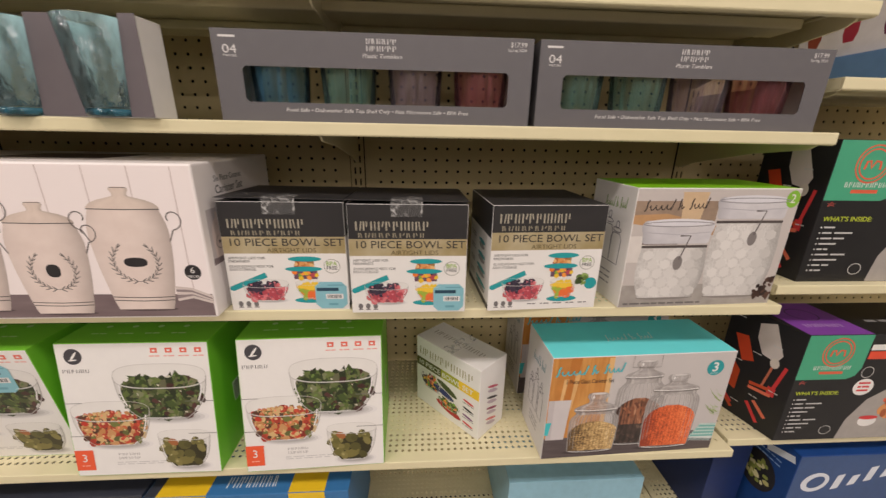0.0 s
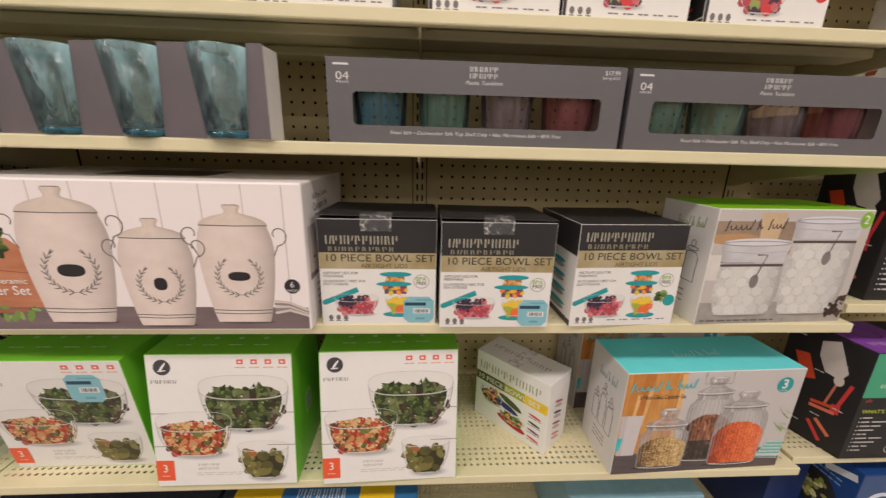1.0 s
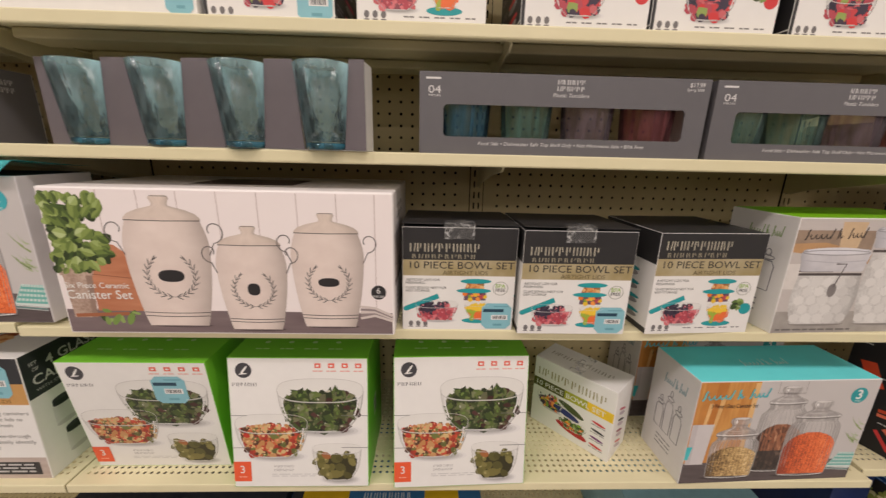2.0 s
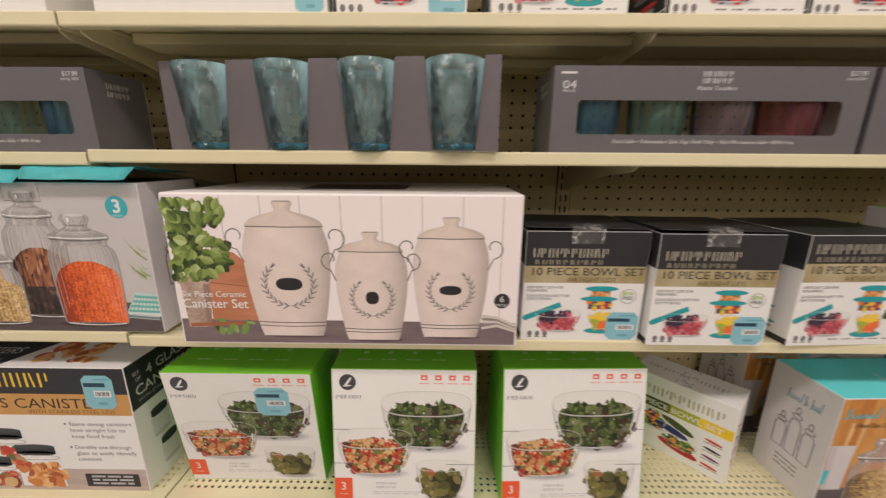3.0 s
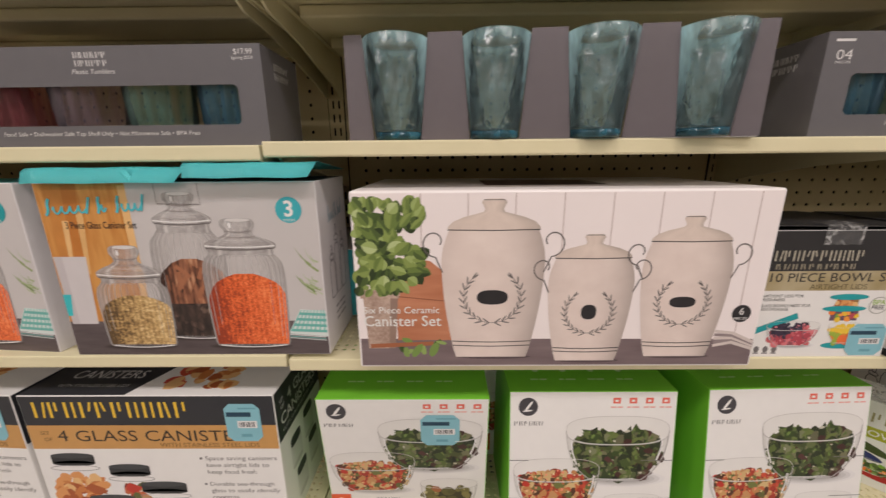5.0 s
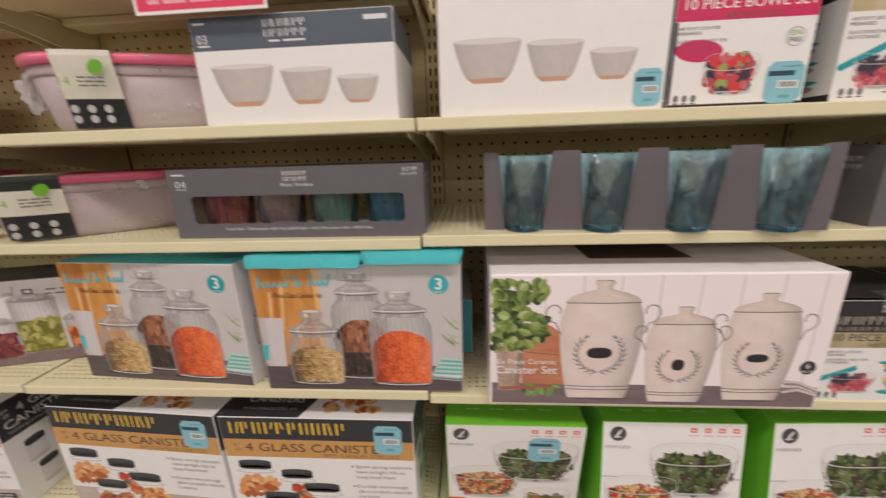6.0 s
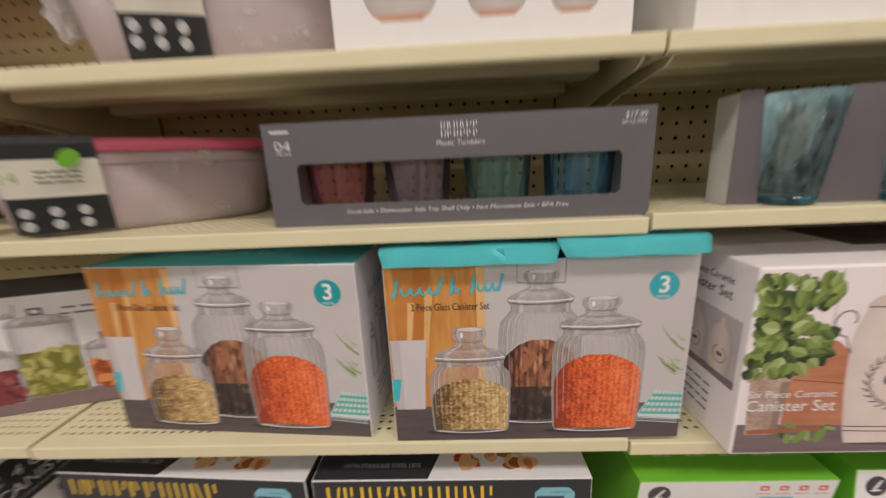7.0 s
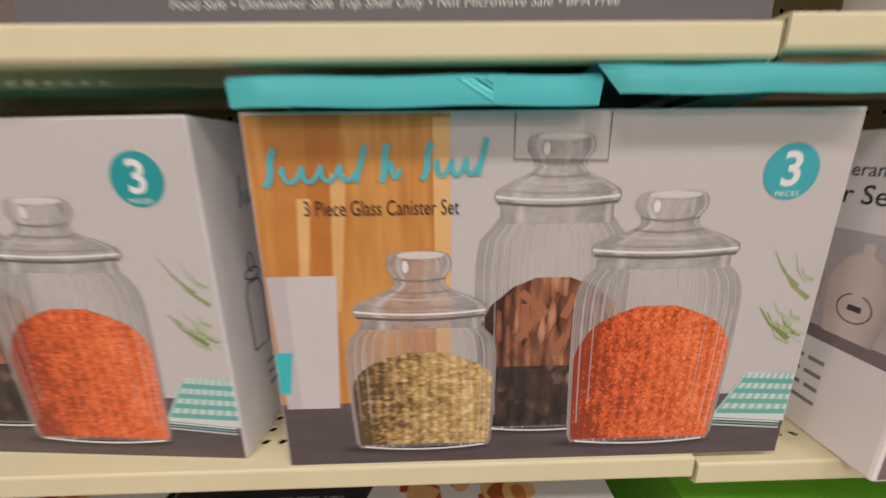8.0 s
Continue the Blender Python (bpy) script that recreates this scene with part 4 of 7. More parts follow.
        f.ell("printed_lid", 0.65 * W, 0.537 * H, 0.138 * W, 0.026 * H, lid, 5.2)
    else:
        f.ell("printed_lid", 0.20 * W, 0.395 * H, 0.175 * W, 0.075 * H, lid, 2, rot=-0.05)
        f.ell("printed_lid", 0.20 * W, 0.412 * H, 0.150 * W, 0.055 * H, ink(196, 48, 96, 0.08), 2.2, rot=-0.05)
        print_bowl(f, 0.45 * W, 0.315 * H, 0.105 * H, 0.205 * W, BERRY + [RED, ink(206, 70, 74), ink(150, 168, 90)], 5, 0.0085, n=40, flat=0.9)
    for k in range(3):
        f.ell("printed_icon", (0.075 + 0.065 * k) * W, 0.07 * H, 0.0036, 0.0048, ink(120, 116, 116), 2, n=10)
        f.rect("printed_icon", (0.055 + 0.065 * k) * W, 0.03 * H, (0.095 + 0.065 * k) * W, 0.04 * H, ink(120, 116, 116), 2)
    if tagged_price:
        sticker(f, 0.715 * W, 0.015 * H, 0.985 * W, 0.30 * H)
    else:
        scatter(f, "printed_food", BASIL, 0.80 * W, 0.90 * W, 0.25 * H, 0.34 * H, 12, 0.006, 13, None, 2, 0.7)
        f.ell("printed_lid", 0.93 * W, 0.255 * H, 0.058 * W, 0.058 * H, lid, 2.5, n=20)
        for k in range(5):
            f.bars((0.36 + 0.12 * k) * W, 0.055 * H, 0.08 * W, 0.0018, ink(130, 126, 126), 2, seed=k)
    if band is not FOIL:
        f.rect("printed_band", b, b, W - b, 0.028 * H, BLACK, 1.1)
        f.rect("printed_band", b, 0.03 * H, 0.03 * W, 0.59 * H, BLACK, 1.1)
    for s in (c.left, c.right):
        s.rect("printed_band", b, (0.70 if band is FOIL else 0.07) * s.h, s.w - b, s.h - b, BLACK, 1)
        s.rect("printed_band", b, b, s.w - b, 0.06 * s.h, BLACK, 1)
        for k in range(4):
            y = (0.58 - 0.14 * k) * s.h
            s.ell("printed_lid", 0.62 * s.w, y, (0.14 + 0.03 * k) * s.w, 0.022 * s.h, lid, 2)
            s.ell("printed_bowl", 0.62 * s.w, y - 0.045 * s.h, (0.12 + 0.028 * k) * s.w, 0.03 * s.h, GLASSY_DK, 1.5)
            for q in range(2):
                s.bars(0.1 * s.w, y - q * 0.03 * s.h, 0.22 * s.w, 0.0022, ink(140, 138, 138), 3, 2, k + q)
    c.top.mark(0.28 * W, 0.42 * c.top.h, 0.44 * W, 0.09 * c.top.h, ink(70, 70, 72), 10, seed=2)
    if tape_on:
        bm = bmesh.new()
        add_box(bm, -w / 2 - 0.001, w / 2 + 0.001, -0.002, 0.15, 0, 0.0012, 0.0004)
        part("lid_flap", bm, BLACK, c.ob, "sprung black lid flap", local=pose(0, 0.0, h + 0.0045, -1.6, 0.7))
        bm = bmesh.new()
        bmesh.ops.create_grid(bm, x_segments=10, y_segments=8, size=0.5)
        for v in bm.verts:
            x, y = v.co.x, v.co.y
            v.co = Vector((-w / 2 + (0.49 + 0.26 * x) * w, -0.0028 + (0.05 * max(0.0, y)), h + 0.0072 + 0.05 * min(0.0, y) + 0.0012 * noise.noise(Vector((x * 9, y * 9, w * 50)))))
        part("tape_strip", bm, TAPE, c.ob, "crinkled clear tape over the lid")
    return c.done()


# -- glass bowl cartons, white front and green sides
def serving_bowl_carton(at, slant, w=0.243, h=0.248, tagged_price=False, seamed=True, d=0.17):
    side = mat("green_card", srgb(124, 202, 58), 0.36, var=0.1, scale=10, bump=0.05, bump_scale=40)
    c = Carton("glass_bowl_box", "white and green carton picturing glass bowls" + (", blue price tag stuck on" if tagged_price else " of salad and olives"), at, w, h, d, side, WHITE, side, slant=slant, group="glass bowl boxes")
    f, W, H = c.front, w, c.front.h
    f.ell("printed_badge", 0.112 * W, 0.905 * H, 0.058 * W, 0.058 * W, ink(72, 70, 74), 2)
    f.ell("printed_badge", 0.115 * W, 0.908 * H, 0.040 * W, 0.008 * W, WHITE, 3, rot=0.95)
    f.ell("printed_badge", 0.108 * W, 0.880 * H, 0.030 * W, 0.005 * W, WHITE, 3.3, rot=0.1)
    f.mark(0.03 * W, 0.788 * H, 0.178 * W, 0.026 * H, ink(110, 106, 108), 6, seed=4, thick=0.14)
    for k in range(4):
        u = (0.618 + 0.097 * k) * W
        f.rect("printed_icon", u, 0.925 * H, u + 0.045 * W, 0.96 * H, ink(232, 110, 90), 2)
        f.rect("printed_icon", u + 0.012 * W, 0.935 * H, u + 0.032 * W, 0.948 * H, WHITE, 3)
        f.bars(u - 0.012 * W, 0.898 * H, 0.07 * W, 0.002, ink(236, 170, 158), 2, seed=k)
    print_bowl(f, 0.655 * W, 0.755 * H, 0.435 * H, 0.31 * W, LEAVES, 11, 0.0118, n=120, flat=0.62, under=ink(48, 66, 36), lit=LEAF_LIT, rim=0.30, jag=0.4, mound=0.30)
    print_bowl(f, 0.292 * W, 0.50 * H, 0.235 * H, 0.262 * W, BEANS, 12, 0.0086, n=120, flat=0.8, under=ink(150, 62, 44), lit=BEAN_LIT, rim=0.30, mound=0.26)
    print_bowl(f, 0.765 * W, 0.305 * H, 0.05 * H, 0.18 * W, OLIVES, 13, 0.0132, fill=0.66, n=13, flat=0.86, under=ink(58, 54, 32), lit=OLIVE_LIT, rim=0.24, jag=0.05, mound=0.26)
    f.rect("printed_square", 0.004 * W, 0.048 * H, 0.13 * W, 0.205 * H, ORANGE, 5.5)
    f.text("3", 0.067 * W, 0.115 * H, 0.021, WHITE, 6.5, align="CENTER")
    f.bars(0.04 * W, 0.08 * H, 0.055 * W, 0.002, ink(250, 180, 160), 2, 6.5)
    f.mark(0.30 * W, 0.158 * H, 0.15 * W, 0.018 * H, ink(170, 166, 166), 6, seed=4, thick=0.12)
    f.mark(0.30 * W, 0.128 * H, 0.15 * W, 0.018 * H, ink(170, 166, 166), 7, seed=6, thick=0.12)
    f.bars(0.28 * W, 0.10 * H, 0.36 * W, 0.0014, ink(206, 204, 202), 5)
    f.bars(0.28 * W, 0.085 * H, 0.32 * W, 0.0014, ink(206, 204, 202), 5, seed=4)
    if seamed:
        for q in (0.316, 0.566):
            f.stroke("flap_seam", [(0.0, q * H), (0.12 * W, q * H)], 0.001, ink(120, 118, 116), 6)
            f.stroke("flap_seam", [(0.80 * W, q * H), (W, q * H)], 0.001, ink(120, 118, 116), 6)
    if tagged_price:
        sticker(f, 0.60 * W, 0.64 * H, 0.83 * W, 0.88 * H)
    pale = ink(190, 222, 160)
    for k in range(4):
        c.top.ell("printed_icon", (0.2 + 0.18 * k) * W, 0.38 * c.top.h, 0.02 * W, 0.017 * W, pale, 1, n=14)
        c.top.bars((0.15 + 0.18 * k) * W, 0.20 * c.top.h, 0.1 * W, 0.003, pale, 2, 1, k)
    s = c.right
    s.rect("printed_code", 0.45 * s.w, 0.36 * s.h, 0.62 * s.w, 0.52 * s.h, WHITE, 1)
    for k in range(8):
        s.rect("printed_code", 0.46 * s.w, (0.37 + 0.018 * k) * s.h, 0.61 * s.w, (0.38 + 0.018 * k) * s.h, INKDK, 2)
    return c.done()


# -- glass canister cartons with a teal lid
PALE_GLINT, SOFT_GLINT = (mat("ink_glint_%d" % k, srgb(240, 236, 232), 0.42, var=0.05, alpha=k / 100) for k in (38, 22))


def jar_art(f, u, base, body, neck, lid, knob, r, content, level, layer=2, content2=None, level2=0.0, cap=0.86):
    """A printed fluted glass jar with a knobbed glass lid; heights are fractions of the face, cap the lid's width against the jar's."""
    W, H = f.w, f.h
    u, r = u * W, r * W
    B, S, N, L, K = base * H, body * H, neck * H, lid * H, knob * H
    for k in range(3):
        f.ell("printed_jar", u - 0.1 * r, B - 0.004 * H, r * (1.08 - 0.07 * k), (0.022 - 0.005 * k) * H, ink(84 - 10 * k, 74 - 10 * k, 73 - 10 * k), layer - 0.6 + 0.1 * k)

    def half(v):
        q = (v - B) / (S - B)
        if q < 0.05:
            return r * (0.90 + 0.05 * math.sqrt(max(0.0, q) / 0.05))
        if q < 0.82:
            return r * (0.95 + 0.05 * math.sin((q - 0.05) / 0.77 * math.pi / 2))
        if q <= 1.0:
            return r * (1.0 - 0.06 * ((q - 0.82) / 0.18) ** 2)
        return r * (0.94 - (0.94 - cap * 0.90) * min(1.0, (v - S) / (N - S) * 1.7))

    def rows(v0, v1, n, k=1.0):
        return [(u - half(v0 + (v1 - v0) * i / n) * k, u + half(v0 + (v1 - v0) * i / n) * k, v0 + (v1 - v0) * i / n) for i in range(n + 1)]

    f.shaded("printed_jar", rows(B, N, 22), JAR_GLASS, layer, 16)
    top = B + (S - B) * level
    rnd = random.Random(int(u * 9000))
    heap = []
    for i in range(19):
        q = i / 18
        v = B + 0.010 * H + (top - B) * q
        w = half(v) * 0.955
        close = math.sqrt(max(0.05, 1 - max(0.0, (q - 0.60) / 0.40) ** 2.0))
        wob = 1 + rnd.uniform(-0.05, 0.05) * max(0.0, q - 0.7) / 0.3
        heap.append((u - w * close * wob, u + w * min(1.0, close * 1.08) * wob, v))
    f.shaded("printed_food", heap, content, layer + 0.3, 16, (u, r))
    if content2:
        f.shaded("printed_food", rows(B + 0.008 * H, B + (S - B) * level2, 8, 0.955), content2, layer + 0.4, 16)
        for k in range(9):
            x, y, a = u + r * rnd.uniform(-0.6, 0.6), top - (top - B) * rnd.uniform(0.1, 0.42), rnd.uniform(0.3, 2.6)
            ln = r * rnd.uniform(0.3, 0.5)
            f.stroke("printed_food", [(x - ln * math.cos(a) / 2, y - ln * math.sin(a) / 2), (x + ln * math.cos(a) / 2, y + ln * math.sin(a) / 2)], r * 0.11, rnd.choice((ink(150, 92, 66, 0.25), ink(118, 70, 52, 0.25), ink(176, 116, 84, 0.25))), layer + 0.5)
    # pale glints down the flutes, in front of the contents
    for k in range(5):
        x = (-0.88, -0.74, 0.62, 0.80, 0.90)[k]
        v0, v1 = B + (S - B) * rnd.uniform(0.06, 0.3), B + (S - B) * rnd.uniform(0.75, 0.97)
        f.stroke("printed_jar", [(u + half(v0 + (v1 - v0) * i / 6) * x, v0 + (v1 - v0) * i / 6) for i in range(7)], r * rnd.uniform(0.012, 0.022), (PALE_GLINT, PALE_GLINT, SOFT_GLINT)[k % 3], layer + 0.55)
    # neck, flange, dome and knob
    c = cap * r
    f.shaded("printed_jar", [(u - c * 0.90, u + c * 0.90, N - (N - S) * 0.55), (u - c * 0.88, u + c * 0.88, N + 0.004 * H)], JAR_LID, layer + 0.7, 8)
    lh = L - N
    prof = [(0.93, 0.0), (0.985, 0.08), (1.0, 0.20), (0.985, 0.33), (0.93, 0.40), (0.84, 0.48), (0.72, 0.58), (0.56, 0.68), (0.44, 0.78), (0.36, 0.90), (0.35, 1.0)]
    f.shaded("printed_jar", [(u - c * p, u + c * p, N + lh * q) for p, q in prof], JAR_LID, layer + 0.8, 12)

    def arc(w, y, sag, n=10):
        return [(u + w * (2 * i / n - 1), y - sag * (1 - (2 * i / n - 1) ** 2)) for i in range(n + 1)]

    f.stroke("printed_jar", arc(c * 0.95, N + lh * 0.06, lh * 0.10), r * 0.035, ink(112, 106, 104, 0.1), layer + 1.0)
    f.stroke("printed_jar", arc(c * 0.97, N + lh * 0.20, lh * 0.10), r * 0.030, GLASSY_LT, layer + 1.0)
    f.stroke("printed_jar", arc(c * 0.93, N + lh * 0.36, lh * 0.09), r * 0.018, ink(168, 162, 159, 0.1), layer + 1.0)
    f.stroke("printed_jar", arc(c * 0.66, N + lh * 0.58, lh * 0.10), r * 0.030, PALE_GLINT, layer + 1.0)
    f.stroke("printed_jar", arc(c * 0.46, N + lh * 0.74, lh * 0.08), r * 0.018, ink(150, 143, 140, 0.1), layer + 1.0)
    f.stroke("printed_jar", arc(c * 0.86, S + (N - S) * 0.45, lh * 0.06), r * 0.014, SOFT_GLINT, layer + 1.0)
    kh, kr = K - L, r * 0.41
    kp = [(0.80, -0.10), (0.76, 0.05), (0.86, 0.20), (0.97, 0.38), (1.0, 0.56), (0.97, 0.74), (0.88, 0.90), (0.66, 0.98), (0.40, 1.0)]
    f.shaded("printed_jar", [(u - kr * p, u + kr * p, L + kh * q) for p, q in kp], JAR_LID, layer + 1.1, 10)
    f.ell("printed_jar", u + kr * 0.05, L + kh * 0.86, kr * 0.72, kh * 0.13, ink(222, 218, 215, 0.1), layer + 1.25, n=18)
    f.ell("printed_jar", u - kr * 0.42, L + kh * 0.46, kr * 0.10, kh * 0.22, GLASSY_LT, layer + 1.3, n=12)
    f.ell("printed_jar", u + kr * 0.55, L + kh * 0.48, kr * 0.07, kh * 0.24, PALE_GLINT, layer + 1.3, n=12)
    f.stroke("printed_jar", arc(kr * 0.80, L + kh * 0.06, kh * 0.10), r * 0.022, ink(138, 131, 128, 0.1), layer + 1.3)
    f.stroke("printed_jar", [(u + half(v) * sg, v) for sg, v in [(-1, B + (S - B) * q) for q in (0.9, 0.6, 0.3, 0.05)]], r * 0.014, SOFT_GLINT, layer + 0.9)
    f.stroke("printed_jar", arc(r * 0.84, B + 0.004 * H, 0.012 * H), r * 0.026, GLASSY_LT, layer + 0.9)


def jar_sketch(s, u, v, k, m):
    k *= 0.8
    for q, hh in ((-0.20, 0.31), (0.0, 0.43), (0.21, 0.36)):
        x = u + q * s.w
        s.stroke("printed_sketch", [(x - 0.10 * s.w * k, v), (x - 0.11 * s.w * k, v + hh * s.h * 0.6), (x - 0.07 * s.w * k, v + hh * s.h * 0.72), (x + 0.07 * s.w * k, v + hh * s.h * 0.72), (x + 0.11 * s.w * k, v + hh * s.h * 0.6), (x + 0.10 * s.w * k, v), (x - 0.10 * s.w * k, v)], 0.0016, m, 2)
        s.ring("printed_sketch", x, v + hh * s.h * 0.8, 0.09 * s.w * k, 0.018 * s.h, 0.0014, m, 2)
        s.ring("printed_sketch", x, v + hh * s.h * 0.92, 0.035 * s.w * k, 0.03 * s.h, 0.0014, m, 2)


def jar_carton(at, opened=False, w=0.342, h=0.23, splay_label=""):
    top = mat("teal_gloss_card", srgb(118, 240, 244), 0.2, var=0.08, scale=14, bump=0.04, bump_scale=30)
    side = ink(226, 223, 223, 0.05)
    label = "grey carton picturing three ribbed glass jars, " + ("teal lid flaps standing open" if opened else "teal top closed")
    # an opened carton keeps a solid top, coloured near-black as its shaded inside
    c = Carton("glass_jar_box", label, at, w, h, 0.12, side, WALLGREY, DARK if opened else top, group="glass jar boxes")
    f, W, H = c.front, w, h
    b = 0.001
    f.rect("printed_table", b, b, W - b, 0.215 * H, TABLE, 1)
    f.rect("printed_board", b, 0.215 * H, 0.328 * W, H - b, PLANK, 1)
    for k, (u, v0, v1, wd, tone) in enumerate(((0.030, 0.55, 0.995, 0.034, (206, 138, 68)), (0.085, 0.52, 0.995, 0.030, (196, 124, 56)), (0.060, 0.5, 0.80, 0.012, (236, 190, 128)), (0.118, 0.5, 0.86, 0.014, (230, 182, 118)))):
        f.poly("printed_board", [(u * W, v0 * H), ((u + wd) * W, v0 * H), ((u + wd * 1.9 + 0.014) * W, v1 * H), ((u + 0.014) * W, v1 * H)], ink(*tone, 0.15), 1.2 + 0.1 * k)
    f.rect("printed_board", 0.30 * W, 0.2 * H, 0.328 * W, 0.985 * H, ink(236, 190, 128, 0.1), 1.65)
    f.poly("printed_mug", [(0.012 * W, 0.20 * H), (0.112 * W, 0.20 * H), (0.128 * W, 0.60 * H), (0.006 * W, 0.60 * H)], ink(212, 206, 206, 0.05), 1.8)
    f.poly("printed_mug", [(0.012 * W, 0.20 * H), (0.04 * W, 0.20 * H), (0.038 * W, 0.60 * H), (0.006 * W, 0.60 * H)], ink(200, 193, 194, 0.05), 1.9)
    f.poly("printed_mug", [(b, 0.25 * H), (0.022 * W, 0.25 * H), (0.035 * W, 0.38 * H), (b, 0.38 * H)], TEAL, 2.0)
    jar_art(f, 0.508, 0.115, 0.690, 0.778, 0.880, 0.950, 0.138, JAR_BARK, 0.80, 2, JAR_DARK, 0.36, 0.78)
    jar_art(f, 0.272, 0.06, 0.420, 0.476, 0.585, 0.663, 0.140, JAR_OATS, 0.84, 4, cap=0.87)
    jar_art(f, 0.704, 0.06, 0.575, 0.638, 0.735, 0.808, 0.154, JAR_LENTIL, 0.83, 4, cap=0.86)
    rnd = random.Random(5)
    for k in range(16):
        v, u = rnd.uniform(0.36, 0.60), rnd.uniform(0.955, 0.993)
        ln = rnd.uniform(0.03, 0.065)
        tip = (u - ln * rnd.uniform(0.7, 1.1), v + ln * rnd.uniform(0.9, 1.9))
        mid = ((u + tip[0]) / 2 - 0.006, (v + tip[1]) / 2 - 0.006)
        f.stroke("printed_leaves", [(u * W, v * H), (mid[0] * W, mid[1] * H), (tip[0] * W, tip[1] * H)], rnd.uniform(0.0018, 0.0034), rnd.choice((ink(150, 166, 110), ink(176, 188, 146), ink(128, 148, 92), ink(190, 198, 170))), 1.5 + 0.02 * k, True)
    f.poly("printed_cloth", [(0.845 * W, 0.135 * H), (W - b, 0.115 * H), (W - b, 0.275 * H), (0.90 * W, 0.285 * H)], ink(218, 226, 222, 0.05), 1.5)
    for k in range(8):
        a, c1 = 0.852 + 0.0185 * k, min(0.985, 0.900 + 0.0125 * k)
        f.poly("printed_cloth", [(a * W, 0.150 * H), ((a + 0.009) * W, 0.150 * H), ((c1 + 0.006) * W, 0.28 * H), (c1 * W, 0.28 * H)], ink(158, 206, 198), 1.7)
    for k in range(4):
        f.poly("printed_cloth", [((0.856 + 0.012 * k) * W, (0.148 + 0.034 * k) * H), (0.996 * W, (0.140 + 0.034 * k) * H), (0.996 * W, (0.156 + 0.034 * k) * H), ((0.860 + 0.012 * k) * W, (0.164 + 0.034 * k) * H)], ink(112, 184, 174), 1.8)
    for k in range(3):
        f.stroke("printed_cloth", [(0.846 * W, (0.130 - 0.010 * k) * H), (0.99 * W, (0.112 - 0.010 * k) * H)], 0.0012, (ink(226, 230, 228), ink(120, 176, 170), ink(206, 212, 210))[k], 1.9)
    f.ell("printed_badge", 0.897 * W, 0.85 * H, 0.047 * W, 0.047 * W, TEALDARK if not opened else ink(70, 178, 188), 3)
    f.text("3", 0.897 * W, 0.817 * H, 0.027, WHITE, 4, align="CENTER", bold=0.02)
    f.text("PIECES", 0.897 * W, 0.79 * H, 0.004, WHITE, 4, width=0.014, align="CENTER")
    f.scrawl(0.025 * W, 0.835 * H, 0.365 * W, 0.085 * H, ink(84, 190, 200), 8, 5, 0.11)
    f.text("3 Piece Glass Canister Set", 0.085 * W, 0.757 * H, 0.0125, INKDK, 6, width=0.257 * W)
    f.stroke("flap_seam", [(0.431 * W, 0.995 * H), (0.431 * W, 0.888 * H), (0.585 * W, 0.883 * H), (0.585 * W, 0.995 * H)], 0.0008, ink(120, 114, 112), 7)
    for s in (c.left, c.right):
        s.scrawl(0.30 * s.w, 0.76 * s.h, 0.5 * s.w, 0.09 * s.h, ink(140, 170, 180), 2, 6, 0.07, 7)
        jar_sketch(s, 0.52 * s.w, 0.30 * s.h, 1.0, ink(98, 96, 104))
        for k in range(3):
            s.bars(0.34 * s.w, (0.22 - 0.04 * k) * s.h, 0.35 * s.w, 0.0025, ink(130, 128, 132), 3, 2, k)
    if opened:
        card = mat("brown_card_edge", srgb(120, 95, 70), 0.7, var=0.2, scale=90)
        for x0, x1, dz, tilt in ((-w / 2 - 0.001, 0.020, 0.002, -5.0), (0.018, w / 2 + 0.004, 0.004, -6.2)):
            bm = bmesh.new()
            n = 10
            rows = []
            for i in range(n + 1):
                x = x0 + (x1 - x0) * i / n
                wob = 0.0005 * math.sin(i * 1.3 + x0 * 40)
                end = 0.006 if i in (0, n) else 0.0
                rows.append([bm.verts.new((x, 0.118, 0.001)), bm.verts.new((x, 0.004, 0.001 + wob)), bm.verts.new((x, -0.003, -0.0005 + wob)), bm.verts.new((x, -0.007, -0.004 + wob)), bm.verts.new((x + (end if i == 0 else -end), -0.016, -0.0185 + wob))])
            for a, q in zip(rows, rows[1:]):
                for i in range(4):
                    fc = bm.faces.new((a[i], q[i], q[i + 1], a[i + 1]))
                    fc.smooth = True
            ex = bmesh.ops.solidify(bm, geom=list(bm.faces), thickness=0.0012)
            part("lid_flap", bm, [top, card], c.ob, "glossy teal lid flap bent upward", local=Matrix.Translation((0, 0.118, h + 0.004)) @ pose(0, 0, 0, tilt) @ Matrix.Translation((0, -0.118, dz + 0.001)))
        bm = bmesh.new()
        add_box(bm, -0.022, 0.030, 0.004, 0.05, 0, 0.0016, 0.0004)
        part("inner_flap", bm, card, c.ob, "bare brown card flap", local=pose(0, 0, h + 0.0245))
    else:
        c.top.scrawl(0.36 * W, 0.40 * c.top.h, 0.28 * W, 0.17 * c.top.h, ink(206, 236, 236), 1, 5, 0.06)
    return c.done()


